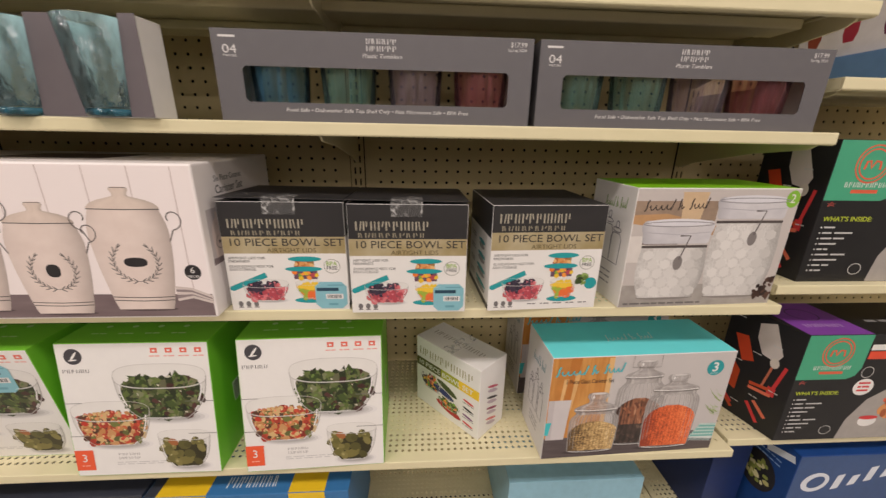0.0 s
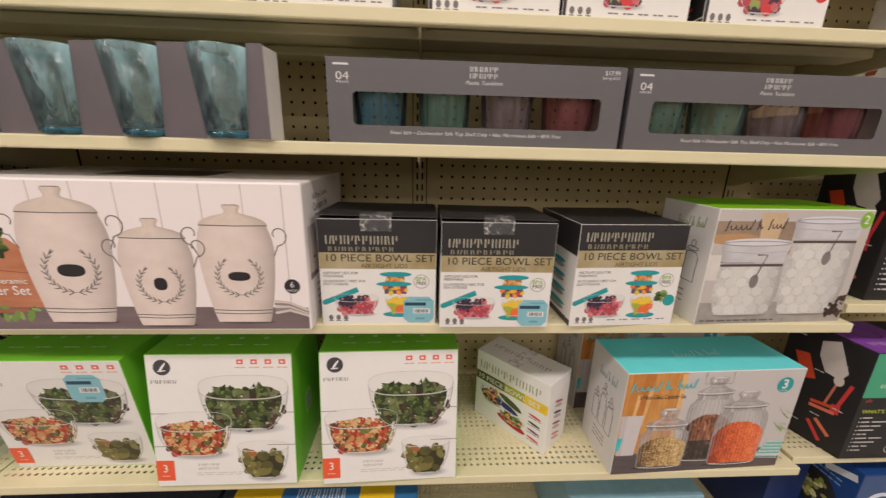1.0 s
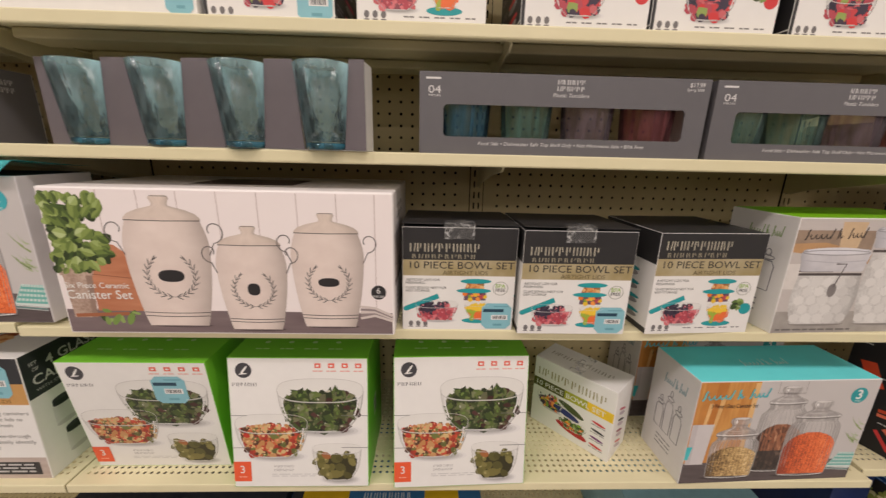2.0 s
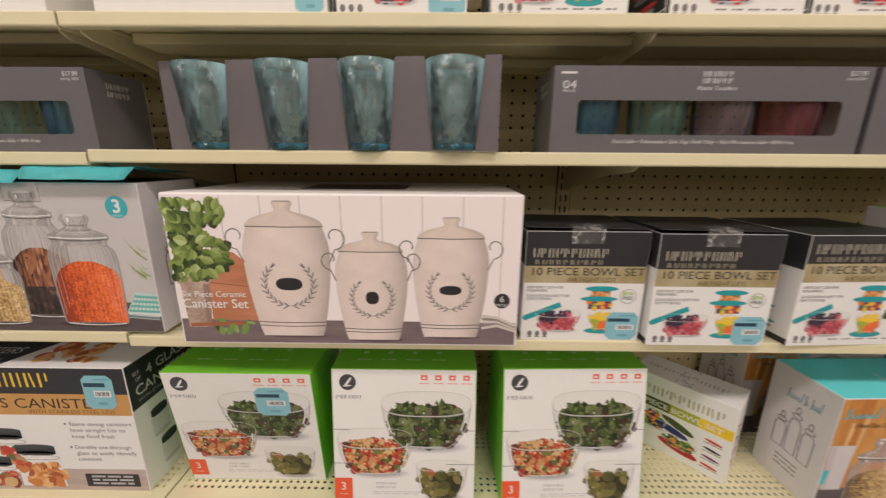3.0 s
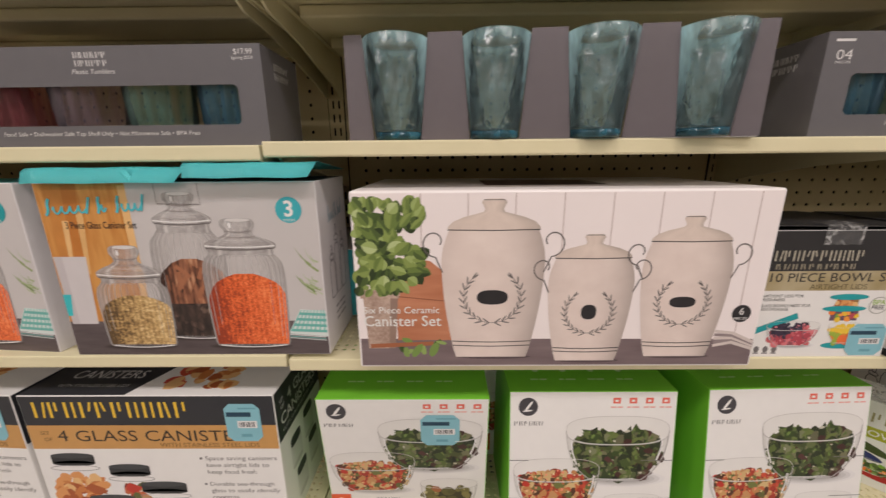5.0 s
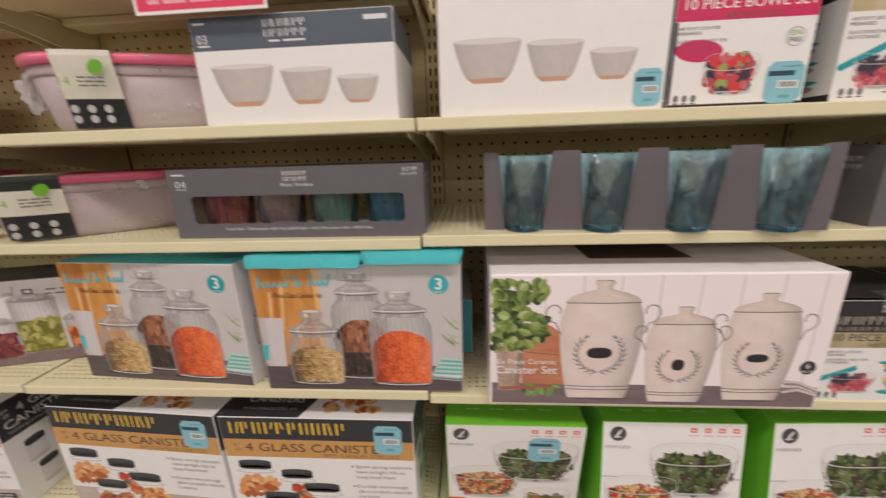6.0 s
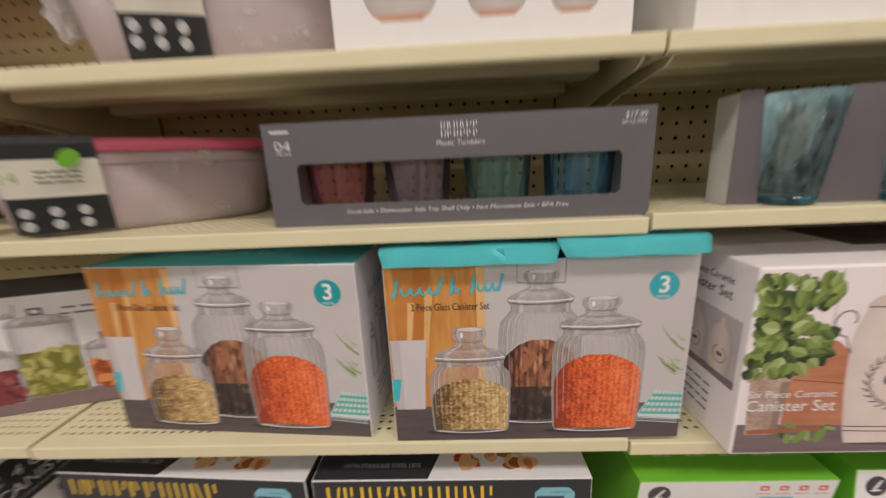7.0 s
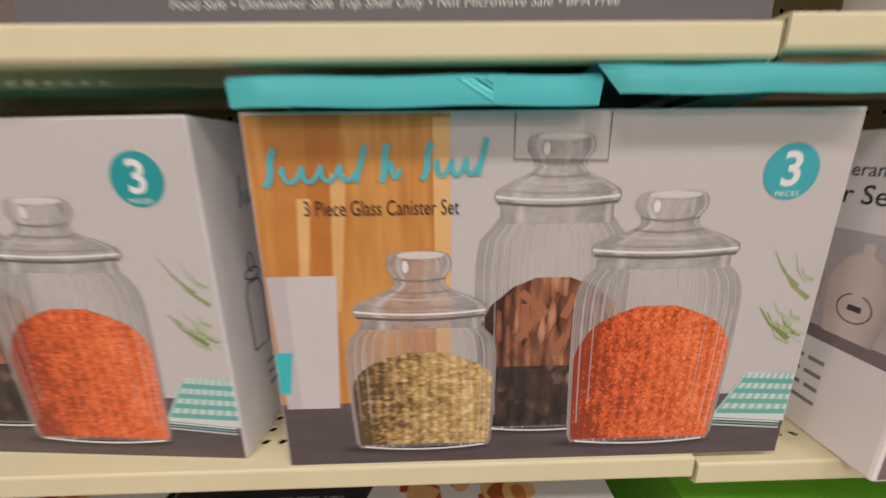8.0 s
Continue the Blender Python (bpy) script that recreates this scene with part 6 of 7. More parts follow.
def food_tub(at, rot, a=0.165, b=0.115, h=0.108, sleeve=True, low_sleeve=False, span=(-0.56, -0.10)):
    ob = thing("food_tub", pose(*at, 0, 0, rot), "frosted pink plastic tub with a pink lid, shrink-wrapped", "food container", "food tubs")

    def outline(k, z, bm, n=48):
        vs = []
        for i in range(n):
            t = 2 * math.pi * i / n
            c, s = math.cos(t), math.sin(t)
            vs.append(bm.verts.new((k * a * math.copysign(abs(c) ** 0.55, c), k * b * math.copysign(abs(s) ** 0.55, s), z)))
        return vs

    def loft(rows, material, name, label=""):
        bm = bmesh.new()
        rings = [outline(k, z, bm) for k, z in rows]
        for p, q in zip(rings, rings[1:]):
            for i in range(len(p)):
                j = (i + 1) % len(p)
                bm.faces.new((p[i], p[j], q[j], q[i])).smooth = True
        bm.faces.new(rings[0][::-1]), bm.faces.new(rings[-1])
        return part(name, bm, material, ob, label)

    loft([(0.78, 0.0), (0.83, 0.003), (0.86, 0.012), (0.955, h - 0.014)], TUB, "tub", "frosted pinkish plastic tub")
    loft([(0.975, h - 0.015), (1.0, h - 0.013), (1.0, h - 0.004), (0.97, h), (0.93, h), (0.91, h - 0.003)], PINK, "lid", "bright pink plastic lid")
    loft([(0.945, h - 0.030), (0.956, h - 0.027), (0.956, h - 0.020), (0.950, h - 0.018)], TUB, "rim_band", "raised band under the lid")
    if sleeve:
        loft([(0.80, 0.001), (0.855, 0.004), (0.885, 0.013), (0.975, h - 0.018), (1.008, h - 0.014), (1.008, h - 0.002), (0.975, h + 0.001)], FILM, "wrap", "clear shrink wrap with crease glints painted pale")
        # paper sleeve over lid and front, standing just off the tub
        bm = bmesh.new()
        paper, dark, leaf = ink(226, 222, 204, 0.08), ink(44, 46, 46, 0.1), ink(118, 180, 50)
        c0, c1 = span[0] * a, span[1] * a
        n = 8
        levels = [(1.014, h + 0.0015), (1.018, h - 0.006), (0.996, h - 0.022), (0.96, h * 0.62), (0.925, h * 0.42), (0.905, h * 0.3), (0.87, 0.004)]

        def front(x, k):
            q = min(0.999, abs(x / (k * a)))
            return -k * b * (1 - q ** (2 / 0.55)) ** (0.55 / 2)

        grid = [[bm.verts.new((c0 + (c1 - c0) * i / n, front(c0 + (c1 - c0) * i / n, k) - 0.0012, z)) for i in range(n + 1)] for k, z in levels]
        grid.insert(0, [bm.verts.new((c0 + (c1 - c0) * i / n, b * 0.75, h + 0.0015)) for i in range(n + 1)])
        for r, (p, q) in enumerate(zip(grid, grid[1:])):
            for i in range(n):
                fc = bm.faces.new((p[i], p[i + 1], q[i + 1], q[i]))
                fc.material_index = 1 if (r >= 5 or (low_sleeve and r in (1, 2))) else 0
        part("label_sleeve", bm, [paper, dark], ob, "cream and black paper sleeve")
        f = Face(ob, Matrix(((1, 0, 0, c0), (0, -0.09, -1, front(-0.36 * a, 0.98) - 0.0036), (0, 1, -0.09, 0.0), (0, 0, 0, 1))), c1 - c0, h)
        w = c1 - c0
        f.ell("printed_leaf", 0.74 * w, 0.80 * h, 0.011, 0.0085, leaf, 1, n=16, rot=0.8)
        f.text("14", 0.10 * w, 0.57 * h, 0.017, ink(150, 180, 90), 1)
        for k in range(3):
            f.bars(0.40 * w, (0.66 - 0.05 * k) * h, 0.42 * w, 0.0024, ink(120, 118, 104), 3, 1, k)
        for k in range(6):
            f.ell("printed_icon", (0.22 + 0.27 * (k % 3)) * w, (0.28 - 0.13 * (k // 3)) * h, 0.0052, 0.0058, ink(190, 190, 186), 3, n=10)
        f.done()
        # gathered end of the wrap
        bm = bmesh.new()
        bmesh.ops.create_icosphere(bm, subdivisions=3, radius=0.024)
        for v in bm.verts:
            q = noise.noise(v.co * 90)
            v.co = v.co * (1 + 0.75 * q)
            v.co.x *= 0.45
            v.co.z *= 1.2
        part("wrap_knot", bm, WRAP, ob, "crumpled clear wrap end", local=pose(-a * 0.95, -b * 0.42, h * 0.58))
    return ob


# -- bowl cartons on the upper shelf
def mixing_bowl_carton(at, header, w=0.288, h=0.143):
    c = Carton("mixing_bowl_box", "white carton picturing three mixing bowls, " + ("slate blue header" if header else "blue price tag stuck on"), at, w, h, 0.16, WHITE, WHITE, WHITE, group="mixing bowl boxes")
    f, W, H = c.front, w, h
    pale = ink(226, 226, 224, 0.03)
    if header:
        f.rect("printed_band", 0.001, 0.70 * H, W - 0.001, H - 0.001, ink(84, 94, 106, 0.06), 1)
        f.mark(0.37 * W, 0.885 * H, 0.22 * W, 0.065 * H, pale, 6, seed=1)
        f.mark(0.37 * W, 0.80 * H, 0.22 * W, 0.065 * H, pale, 6, seed=2)
        f.bars(0.39 * W, 0.755 * H, 0.18 * W, 0.0025, pale, 2)
        f.text("03", 0.03 * W, 0.765 * H, 0.016, pale, 2)
        f.bars(0.03 * W, 0.735 * H, 0.06 * W, 0.0022, pale, 1)
        f.bars(0.86 * W, 0.90 * H, 0.11 * W, 0.006, pale, 1)
        f.bars(0.02 * W, 0.93 * H, 0.06 * W, 0.0025, pale, 1)
        s = c.right
        s.rect("printed_band", 0.001, 0.70 * s.h, s.w - 0.001, s.h - 0.001, ink(84, 94, 106, 0.06), 1)
    bowl = round_print("ink_bowl", srgb(206, 197, 190), srgb(192, 183, 176), 5, 0.25, 0, lean=-0.1)
    clay = ink(206, 160, 130, 0.1)
    spots = ((0.235, 0.55, 0.18, 0.16), (0.555, 0.50, 0.18, 0.131), (0.81, 0.415, 0.175, 0.104)) if header else ((0.218, 0.545, 0.245, 0.152), (0.514, 0.515, 0.24, 0.124), (0.768, 0.44, 0.235, 0.103))
    for k, (u, top, low, r) in enumerate(spots):
        key = ("printed_bowl", k + 0.5)
        rows = []
        for i in range(9):
            q = i / 8
            rr = r * W * (0.42 + 0.58 * q ** 0.5)
            rows.append((u * W - rr, u * W + rr, (low + (top - low) * q) * H))
        f.shaded(key, rows, bowl, 1.5)
        f.shaded(key, rows[:2], clay, 1.8)
        f.ell(key, u * W, top * H, r * W, 0.022 * H, ink(222, 216, 210), 1.9)
    if not header:
        sticker(f, 0.865 * W, 0.03 * H, 0.985 * W, 0.30 * H)
        f.stroke("flap_seam", [(0.36 * W, 0.90 * H), (0.62 * W, 0.905 * H)], 0.001, ink(206, 202, 198), 2)
    return c.done()


# -- two white ceramic canisters, green top
def clamp_jar_carton(at, w=0.275, h=0.198):
    green = mat("lime_card", srgb(140, 214, 30), 0.34, var=0.1, scale=12)
    scene_ink = mat("ink_kitchen", srgb(216, 210, 206), 0.42, second=srgb(178, 169, 163), scale=14, uv=True)
    c = Carton("ceramic_canister_box", "carton with lime top picturing two white clamp-lid canisters", at, w, h, 0.125, WHITE, scene_ink, green)
    f, W, H = c.front, w, h
    b = 0.001
    f.rect("printed_table", b, b, W - b, 0.20 * H, mat("ink_marble", srgb(182, 176, 170), 0.42, second=srgb(150, 144, 138), scale=40, uv=True), 1)
    f.rect("printed_shelf", b, 0.74 * H, 0.50 * W, 0.90 * H, ink(168, 146, 126, 0.25), 1.05)
    f.poly("printed_shelf", [(b, 0.72 * H), (0.52 * W, 0.62 * H), (0.52 * W, 0.70 * H), (0.2 * W, 0.80 * H), (b, 0.79 * H)], ink(198, 156, 112, 0.2), 1.2)
    f.poly("printed_shelf", [(0.29 * W, 0.74 * H), (0.40 * W, 0.72 * H), (0.43 * W, 0.97 * H), (0.27 * W, 0.97 * H)], ink(214, 186, 150, 0.1), 1.3)
    f.rect("printed_shelf", b, 0.40 * H, 0.10 * W, 0.62 * H, ink(226, 220, 214, 0.1), 1.1)
    f.rect("printed_shelf", 0.08 * W, 0.55 * H, 0.30 * W, 0.585 * H, ink(110, 96, 88, 0.2), 1.3)
    for k, (u, bs, tp, r, lidh) in enumerate(((0.285, 0.085, 0.52, 0.215, 0.19), (0.722, 0.085, 0.72, 0.222, 0.175))):
        key, hook = ("printed_canister", k + 0.5), ("printed_clamp", k + 0.5)
        rows = []
        for i in range(11):
            q = i / 10
            rr = r * W * (0.80 + 0.20 * math.sin(min(1, q / 0.5) * math.pi / 2)) * (1 - 0.06 * max(0, q - 0.7) / 0.3)
            rows.append((u * W - rr, u * W + rr, (bs + (tp - bs) * q) * H))
        f.ell(key, u * W, bs * H, r * W * 0.85, 0.02 * H, ink(140, 134, 130), 1.6)
        f.shaded(key, rows, HAMMERED, 2)
        f.rect(key, (u - r * 0.95) * W, tp * H, (u + r * 0.95) * W, (tp + 0.022) * H, ink(88, 80, 78, 0.2), 2.2)
        for a in range(int((tp - bs) / 0.082)):
            for e in range(5):
                p = -0.72 + 0.36 * e + 0.18 * (a % 2)
                if abs(p) < 0.80:
                    tone = 221 + 3 * ((a * 7 + e * 5) % 3) - int(24 * max(0.0, p))
                    x, y = (u + r * p) * W, (bs + 0.055 + 0.080 * a) * H
                    f.ell(key, x, y, 0.0098, 0.0088, ink(tone, tone - 3, tone - 7, 0.03), 2.08 + 0.01 * (e % 2), n=6, a0=0.52, a1=0.52 + 2 * math.pi)
        f.shaded(key, [((u - r * p) * W, (u + r * p) * W, (tp + 0.035 + lidh * q) * H) for p, q in ((0.90, 0), (0.96, 0.08), (0.98, 0.45), (1.02, 0.6), (1.04, 0.8), (0.98, 0.95), (0.9, 1.0))], CLAMP_LID, 2.3)
        f.ell(key, u * W, (tp + 0.035 + lidh * 0.92) * H, r * W * 0.90, 0.030 * H, ink(222, 221, 226, 0.05), 2.6)
        f.stroke(key, [((u - r * 0.94) * W, (tp + 0.035 + lidh * 0.5) * H), (u * W, (tp + 0.035 + lidh * 0.40) * H), ((u + r * 0.94) * W, (tp + 0.035 + lidh * 0.5) * H)], 0.0014, ink(186, 184, 190, 0.05), 2.7)
        f.ring(key, u * W, (tp + 0.035 + lidh * 0.85) * H, r * W, 0.02 * H, 0.0012, ink(150, 148, 152), 3)
        x = (u + r * 0.30) * W
        f.stroke(hook, [(x - 0.012, (tp + 0.10) * H), (x + 0.006, (tp + 0.10) * H), (x, tp * H), (x - 0.006, (tp - 0.10) * H)], 0.0024, ink(104, 98, 98), 3.2)
        f.ell(hook, x - 0.007, (tp - 0.13) * H, 0.008, 0.012, ink(132, 126, 124), 3.4, n=16)
    scatter(f, "printed_food", [ink(64, 44, 36), ink(86, 60, 48), ink(46, 32, 28)], 0.86 * W, 0.985 * W, 0.06 * H, 0.26 * H, 26, 0.006, 4, lambda a, q: a + (1 - q) > 0.7, 3, 0.7)
    f.scrawl(0.055 * W, 0.825 * H, 0.385 * W, 0.085 * H, ink(80, 72, 68), 4, 6, 0.08)
    f.ell("printed_badge", 0.955 * W, 0.915 * H, 0.042 * W, 0.05 * W, ink(136, 190, 60), 3)
    f.text("2", 0.955 * W, 0.885 * H, 0.020, WHITE, 4, align="CENTER")
    f.bars(0.03 * W, 0.025 * H, 0.5 * W, 0.003, ink(110, 106, 104), 9)
    s = c.left
    s.scrawl(0.34 * s.w, 0.80 * s.h, 0.5 * s.w, 0.09 * s.h, ink(150, 176, 110), 2, 6, 0.07, 7)
    jar_sketch(s, 0.5 * s.w, 0.34 * s.h, 1.3, ink(120, 118, 126))
    for k in range(3):
        s.bars(0.3 * s.w, (0.24 - 0.05 * k) * s.h, 0.4 * s.w, 0.0025, ink(150, 148, 150), 3, 2, k)
    return c.done()


# -- small white bowl set carton turned to the aisle
def small_bowl_carton(at, w=0.150, h=0.163, d=0.084):
    c = Carton("small_bowl_box", "small white bowl set carton with a yellow band, turned sideways", at, w, h, d, WHITE, WHITE, WHITE)
    f, W, H = c.front, w, h
    f.mark(0.06 * W, 0.76 * H, 0.86 * W, 0.11 * H, ink(170, 160, 120), 10, seed=2)
    f.rect("printed_band", 0.001, 0.57 * H, 0.42 * W, 0.70 * H, ink(92, 92, 40, 0.1), 1)
    f.rect("printed_band", 0.42 * W, 0.57 * H, 0.70 * W, 0.70 * H, ink(176, 178, 50, 0.1), 1)
    f.rect("printed_band", 0.70 * W, 0.57 * H, W - 0.001, 0.70 * H, ink(246, 206, 50, 0.1), 1)
    f.text("10 PIECE BOWL SET", 0.05 * W, 0.60 * H, 0.0155, WHITE, 2, width=0.86 * W, bold=0.01)
    print_bowl(f, 0.25 * W, 0.48 * H, 0.30 * H, 0.18 * W, BERRY + FRUIT, 3, 0.006, n=30)
    f.ell("printed_lid", 0.52 * W, 0.46 * H, 0.17 * W, 0.045 * H, ink(70, 84, 40), 3, rot=-0.3)
    f.ell("printed_lid", 0.47 * W, 0.37 * H, 0.17 * W, 0.045 * H, ink(40, 52, 110), 3.5, rot=-0.2)
    f.ell("printed_lid", 0.55 * W, 0.16 * H, 0.20 * W, 0.05 * H, ink(180, 40, 40), 3, rot=-0.15)
    print_bowl(f, 0.56 * W, 0.27 * H, 0.16 * H, 0.17 * W, BASIL + FRUIT, 4, 0.006, n=30)
    for k in range(4):
        f.ell("printed_lid", 0.85 * W, (0.46 - 0.11 * k) * H, 0.08 * W, 0.016 * H, (RED, INKDK, ink(120, 60, 120), RED)[k], 2, rot=-0.1)
        f.bars(0.77 * W, (0.42 - 0.11 * k) * H, 0.16 * W, 0.002, ink(150, 148, 148), 3, seed=k)
    s = c.right
    for k in range(4):
        s.ell("printed_lid", 0.5 * s.w, (0.66 - 0.16 * k) * s.h, 0.22 * s.w, 0.018 * s.h, (ink(200, 90, 110), INKDK, ink(150, 60, 90), ink(220, 120, 120))[k], 2, rot=-0.35)
        s.ell("printed_lid", 0.5 * s.w, (0.60 - 0.16 * k) * s.h, 0.2 * s.w, 0.026 * s.h, ink(196, 180, 190), 1.8, rot=-0.35)
    c.top.mark(0.10 * W, 0.42 * c.top.h, 0.78 * W, 0.17 * c.top.h, ink(176, 170, 160), 10, seed=2)
    tape(c.top, 0.42 * W, 0.58 * W, 0, c.top.h)
    return c.done()


# -- three clamp jars, dark top
def pickle_jar_carton(at, w=0.27, h=0.205):
    c = Carton("pickle_jar_box", "white carton with a charcoal top picturing three filled jars", at, w, h, 0.11, ink(96, 94, 98), ink(226, 222, 220, 0.06), ink(84, 82, 86, 0.1))
    f, W, H = c.front, w, h
    f.rect("printed_table", 0.001, 0.001, W - 0.001, 0.15 * H, ink(132, 112, 112, 0.12), 1)
    f.rect("printed_cup", 0.03 * W, 0.28 * H, 0.15 * W, 0.52 * H, ink(178, 44, 46, 0.1), 1.2)
    f.scrawl(0.06 * W, 0.80 * H, 0.40 * W, 0.11 * H, INKDK, 3, 6, 0.05)
    f.bars(0.66 * W, 0.86 * H, 0.22 * W, 0.003, ink(120, 116, 116), 2)
    f.bars(0.64 * W, 0.81 * H, 0.28 * W, 0.003, ink(120, 116, 116), 3)
    fills = ((0.26, 0.10, 0.52, 0.13, [ink(128, 62, 66), ink(92, 44, 52), ink(160, 90, 84)]), (0.54, 0.13, 0.76, 0.155, [ink(150, 146, 70), ink(120, 118, 50), ink(186, 180, 110)]), (0.82, 0.15, 0.50, 0.115, [ink(196, 108, 60), ink(160, 78, 40), ink(222, 146, 90)]))
    for u, lo, hi, r, inks in fills:
        f.shaded("printed_jar", [((u - r) * W, (u + r) * W, (lo + (hi - lo) * q) * H) for q in (0, 0.5, 1)], JAR_GLASS, 2)
        f.rect("printed_food", (u - r * 0.9) * W, (lo + 0.01) * H, (u + r * 0.9) * W, (lo + (hi - lo) * 0.62) * H, inks[1], 2.2)
        scatter(f, "printed_food", inks, (u - r * 0.85) * W, (u + r * 0.85) * W, (lo + 0.02) * H, (lo + (hi - lo) * 0.66) * H, 40, 0.010, int(u * 90), None, 2.4, 0.6)
        f.ell("printed_lid", u * W, hi * H, r * 1.06 * W, 0.022 * H, GLASSY_DK, 3)
        f.shaded("printed_lid", [((u - r * p) * W, (u + r * p) * W, (hi + q) * H) for p, q in ((1.0, 0.0), (0.96, 0.03), (0.6, 0.06), (0.2, 0.07))], JAR_LID, 3.2)
        f.rect("printed_lid", (u - r * 0.22) * W, (hi + 0.07) * H, (u + r * 0.22) * W, (hi + 0.13) * H, ink(96, 92, 92), 3.4)
        f.rect("printed_lid", (u - r * 0.12) * W, (hi + 0.085) * H, (u + r * 0.12) * W, (hi + 0.115) * H, GLASSY_LT, 3.6)
    scatter(f, "printed_food", [ink(220, 160, 120), ink(190, 110, 80)], 0.06 * W, 0.18 * W, 0.07 * H, 0.16 * H, 8, 0.012, 5, None, 3, 0.6)
    return c.done()


# -- black cookware cartons with a green panel
def cookware_carton(at, purple, splay=0.0, w=0.40, h=0.245, d=0.13):
    black = ink(30, 30, 32, 0.12)
    c = Carton("cookware_box", "black cookware carton with a green panel and coloured utensils pictured", at, w, h, d, black, black, black, group="cookware boxes", splay=splay)
    f, W, H = c.front, w, h
    green = ink(74, 170, 132, 0.05)
    f.poly("printed_panel", [(0.001, 0.60 * H), (0.26 * W, 0.60 * H), (0.30 * W, 0.63 * H), (0.32 * W, 0.70 * H), (0.32 * W, H - 0.001), (0.001, H - 0.001)], green, 1)
    for r in (0.030, 0.024):
        f.ring("printed_mark", 0.17 * W, 0.845 * H, r, r, 0.0026, ink(226, 100, 70), 2)
    f.stroke("printed_mark", [(0.135 * W, 0.81 * H), (0.14 * W, 0.86 * H), (0.155 * W, 0.865 * H), (0.165 * W, 0.82 * H), (0.18 * W, 0.865 * H), (0.20 * W, 0.86 * H), (0.205 * W, 0.81 * H)], 0.004, ink(226, 100, 70), 2.3)
    f.mark(0.075 * W, 0.69 * H, 0.19 * W, 0.035 * H, ink(230, 232, 228), 10, seed=3)
    f.bars(0.11 * W, 0.65 * H, 0.12 * W, 0.006, ink(226, 100, 70), 1, 2)
    f.text("WHAT'S INSIDE:", 0.03 * W, 0.455 * H, 0.0115, ink(190, 206, 60), 2, width=0.225 * W, bold=0.015)
    for k in range(9):
        f.bars(0.048 * W, (0.405 - 0.040 * k) * H, (0.05 + 0.03 * ((k * 3) % 4)) * W, 0.0028, ink(206, 206, 204), 1 + (k % 3 > 0), 2, k)
        f.ell("fine_print", 0.036 * W, (0.410 - 0.040 * k) * H, 0.0016, 0.0016, ink(206, 206, 204), 2, n=8)
    f.stroke("printed_doodle", [(0.03 * W, 0.56 * H), (0.045 * W, 0.59 * H), (0.06 * W, 0.56 * H), (0.025 * W, 0.578 * H), (0.065 * W, 0.578 * H), (0.03 * W, 0.56 * H)], 0.0014, ink(190, 90, 80), 2)
    f.ring("printed_doodle", 0.26 * W, 0.10 * H, 0.012, 0.010, 0.0014, ink(200, 200, 196), 2)
    f.ring("printed_doodle", 0.36 * W, 0.66 * H, 0.012, 0.012, 0.0014, ink(200, 200, 196), 2)
    f.poly("printed_photo", [(0.33 * W, 0.001), (W - 0.001, 0.001), (W - 0.001, 0.60 * H), (0.60 * W, 0.60 * H), (0.42 * W, 0.40 * H), (0.35 * W, 0.20 * H)], ink(176, 170, 164, 0.15), 1)
    scatter(f, "printed_food", NUTS + [ORANGE, RED], 0.52 * W, 0.95 * W, 0.22 * H, 0.45 * H, 70, 0.013, 4, None, 2)
    f.ell("printed_bowl", 0.47 * W, 0.18 * H, 0.05 * W, 0.055 * H, WHITE, 3)
    f.ell("printed_bowl", 0.47 * W, 0.215 * H, 0.052 * W, 0.02 * H, RED, 3.3)
    f.ell("printed_badge", 0.37 * W, 0.52 * H, 0.021, 0.019, WHITE, 3)
    for k in range(3):
        f.bars(0.34 * W, (0.55 - 0.035 * k) * H, 0.06 * W, 0.0042, RED, 1 + (k == 1), 4, k)
    f.rect("printed_band", 0.33 * W, 0.86 * H, 0.85 * W, 0.91 * H, ink(236, 236, 232), 1)
    f.rect("printed_band", 0.33 * W, 0.78 * H, 0.80 * W, 0.85 * H, ink(232, 84, 56), 1)
    s = c.left
    W2, H2 = s.w, s.h
    s.poly("printed_utensil", [(0.42 * W2, 0.93 * H2), (0.62 * W2, 0.98 * H2), (0.80 * W2, 0.74 * H2), (0.74 * W2, 0.66 * H2), (0.55 * W2, 0.68 * H2), (0.44 * W2, 0.80 * H2)], ink(214, 206, 200, 0.06), 1)
    s.poly("printed_utensil", [(0.14 * W2, 0.76 * H2), (0.32 * W2, 0.78 * H2), (0.48 * W2, 0.58 * H2), (0.32 * W2, 0.54 * H2)], ink(216, 76, 40, 0.1), 1)
    s.poly("printed_utensil", [(0.04 * W2, 0.50 * H2), (0.16 * W2, 0.54 * H2), (0.34 * W2, 0.44 * H2), (0.34 * W2, 0.24 * H2), (0.10 * W2, 0.28 * H2)], ink(196, 74, 36, 0.1), 1)
    s.stroke("printed_utensil", [(0.72 * W2, 0.62 * H2), (0.66 * W2, 0.40 * H2)], 0.004, ink(206, 120, 90), 1.2)
    s.ell("printed_utensil", 0.73 * W2, 0.65 * H2, 0.008, 0.011, ink(220, 212, 200), 1.4, n=14)
    s.stroke("printed_utensil", [(0.88 * W2, 0.66 * H2), (0.80 * W2, 0.42 * H2)], 0.006, RED, 1.2)
    s.rect("printed_utensil", 0.74 * W2, 0.36 * H2, 0.84 * W2, 0.44 * H2, RED, 1.4)
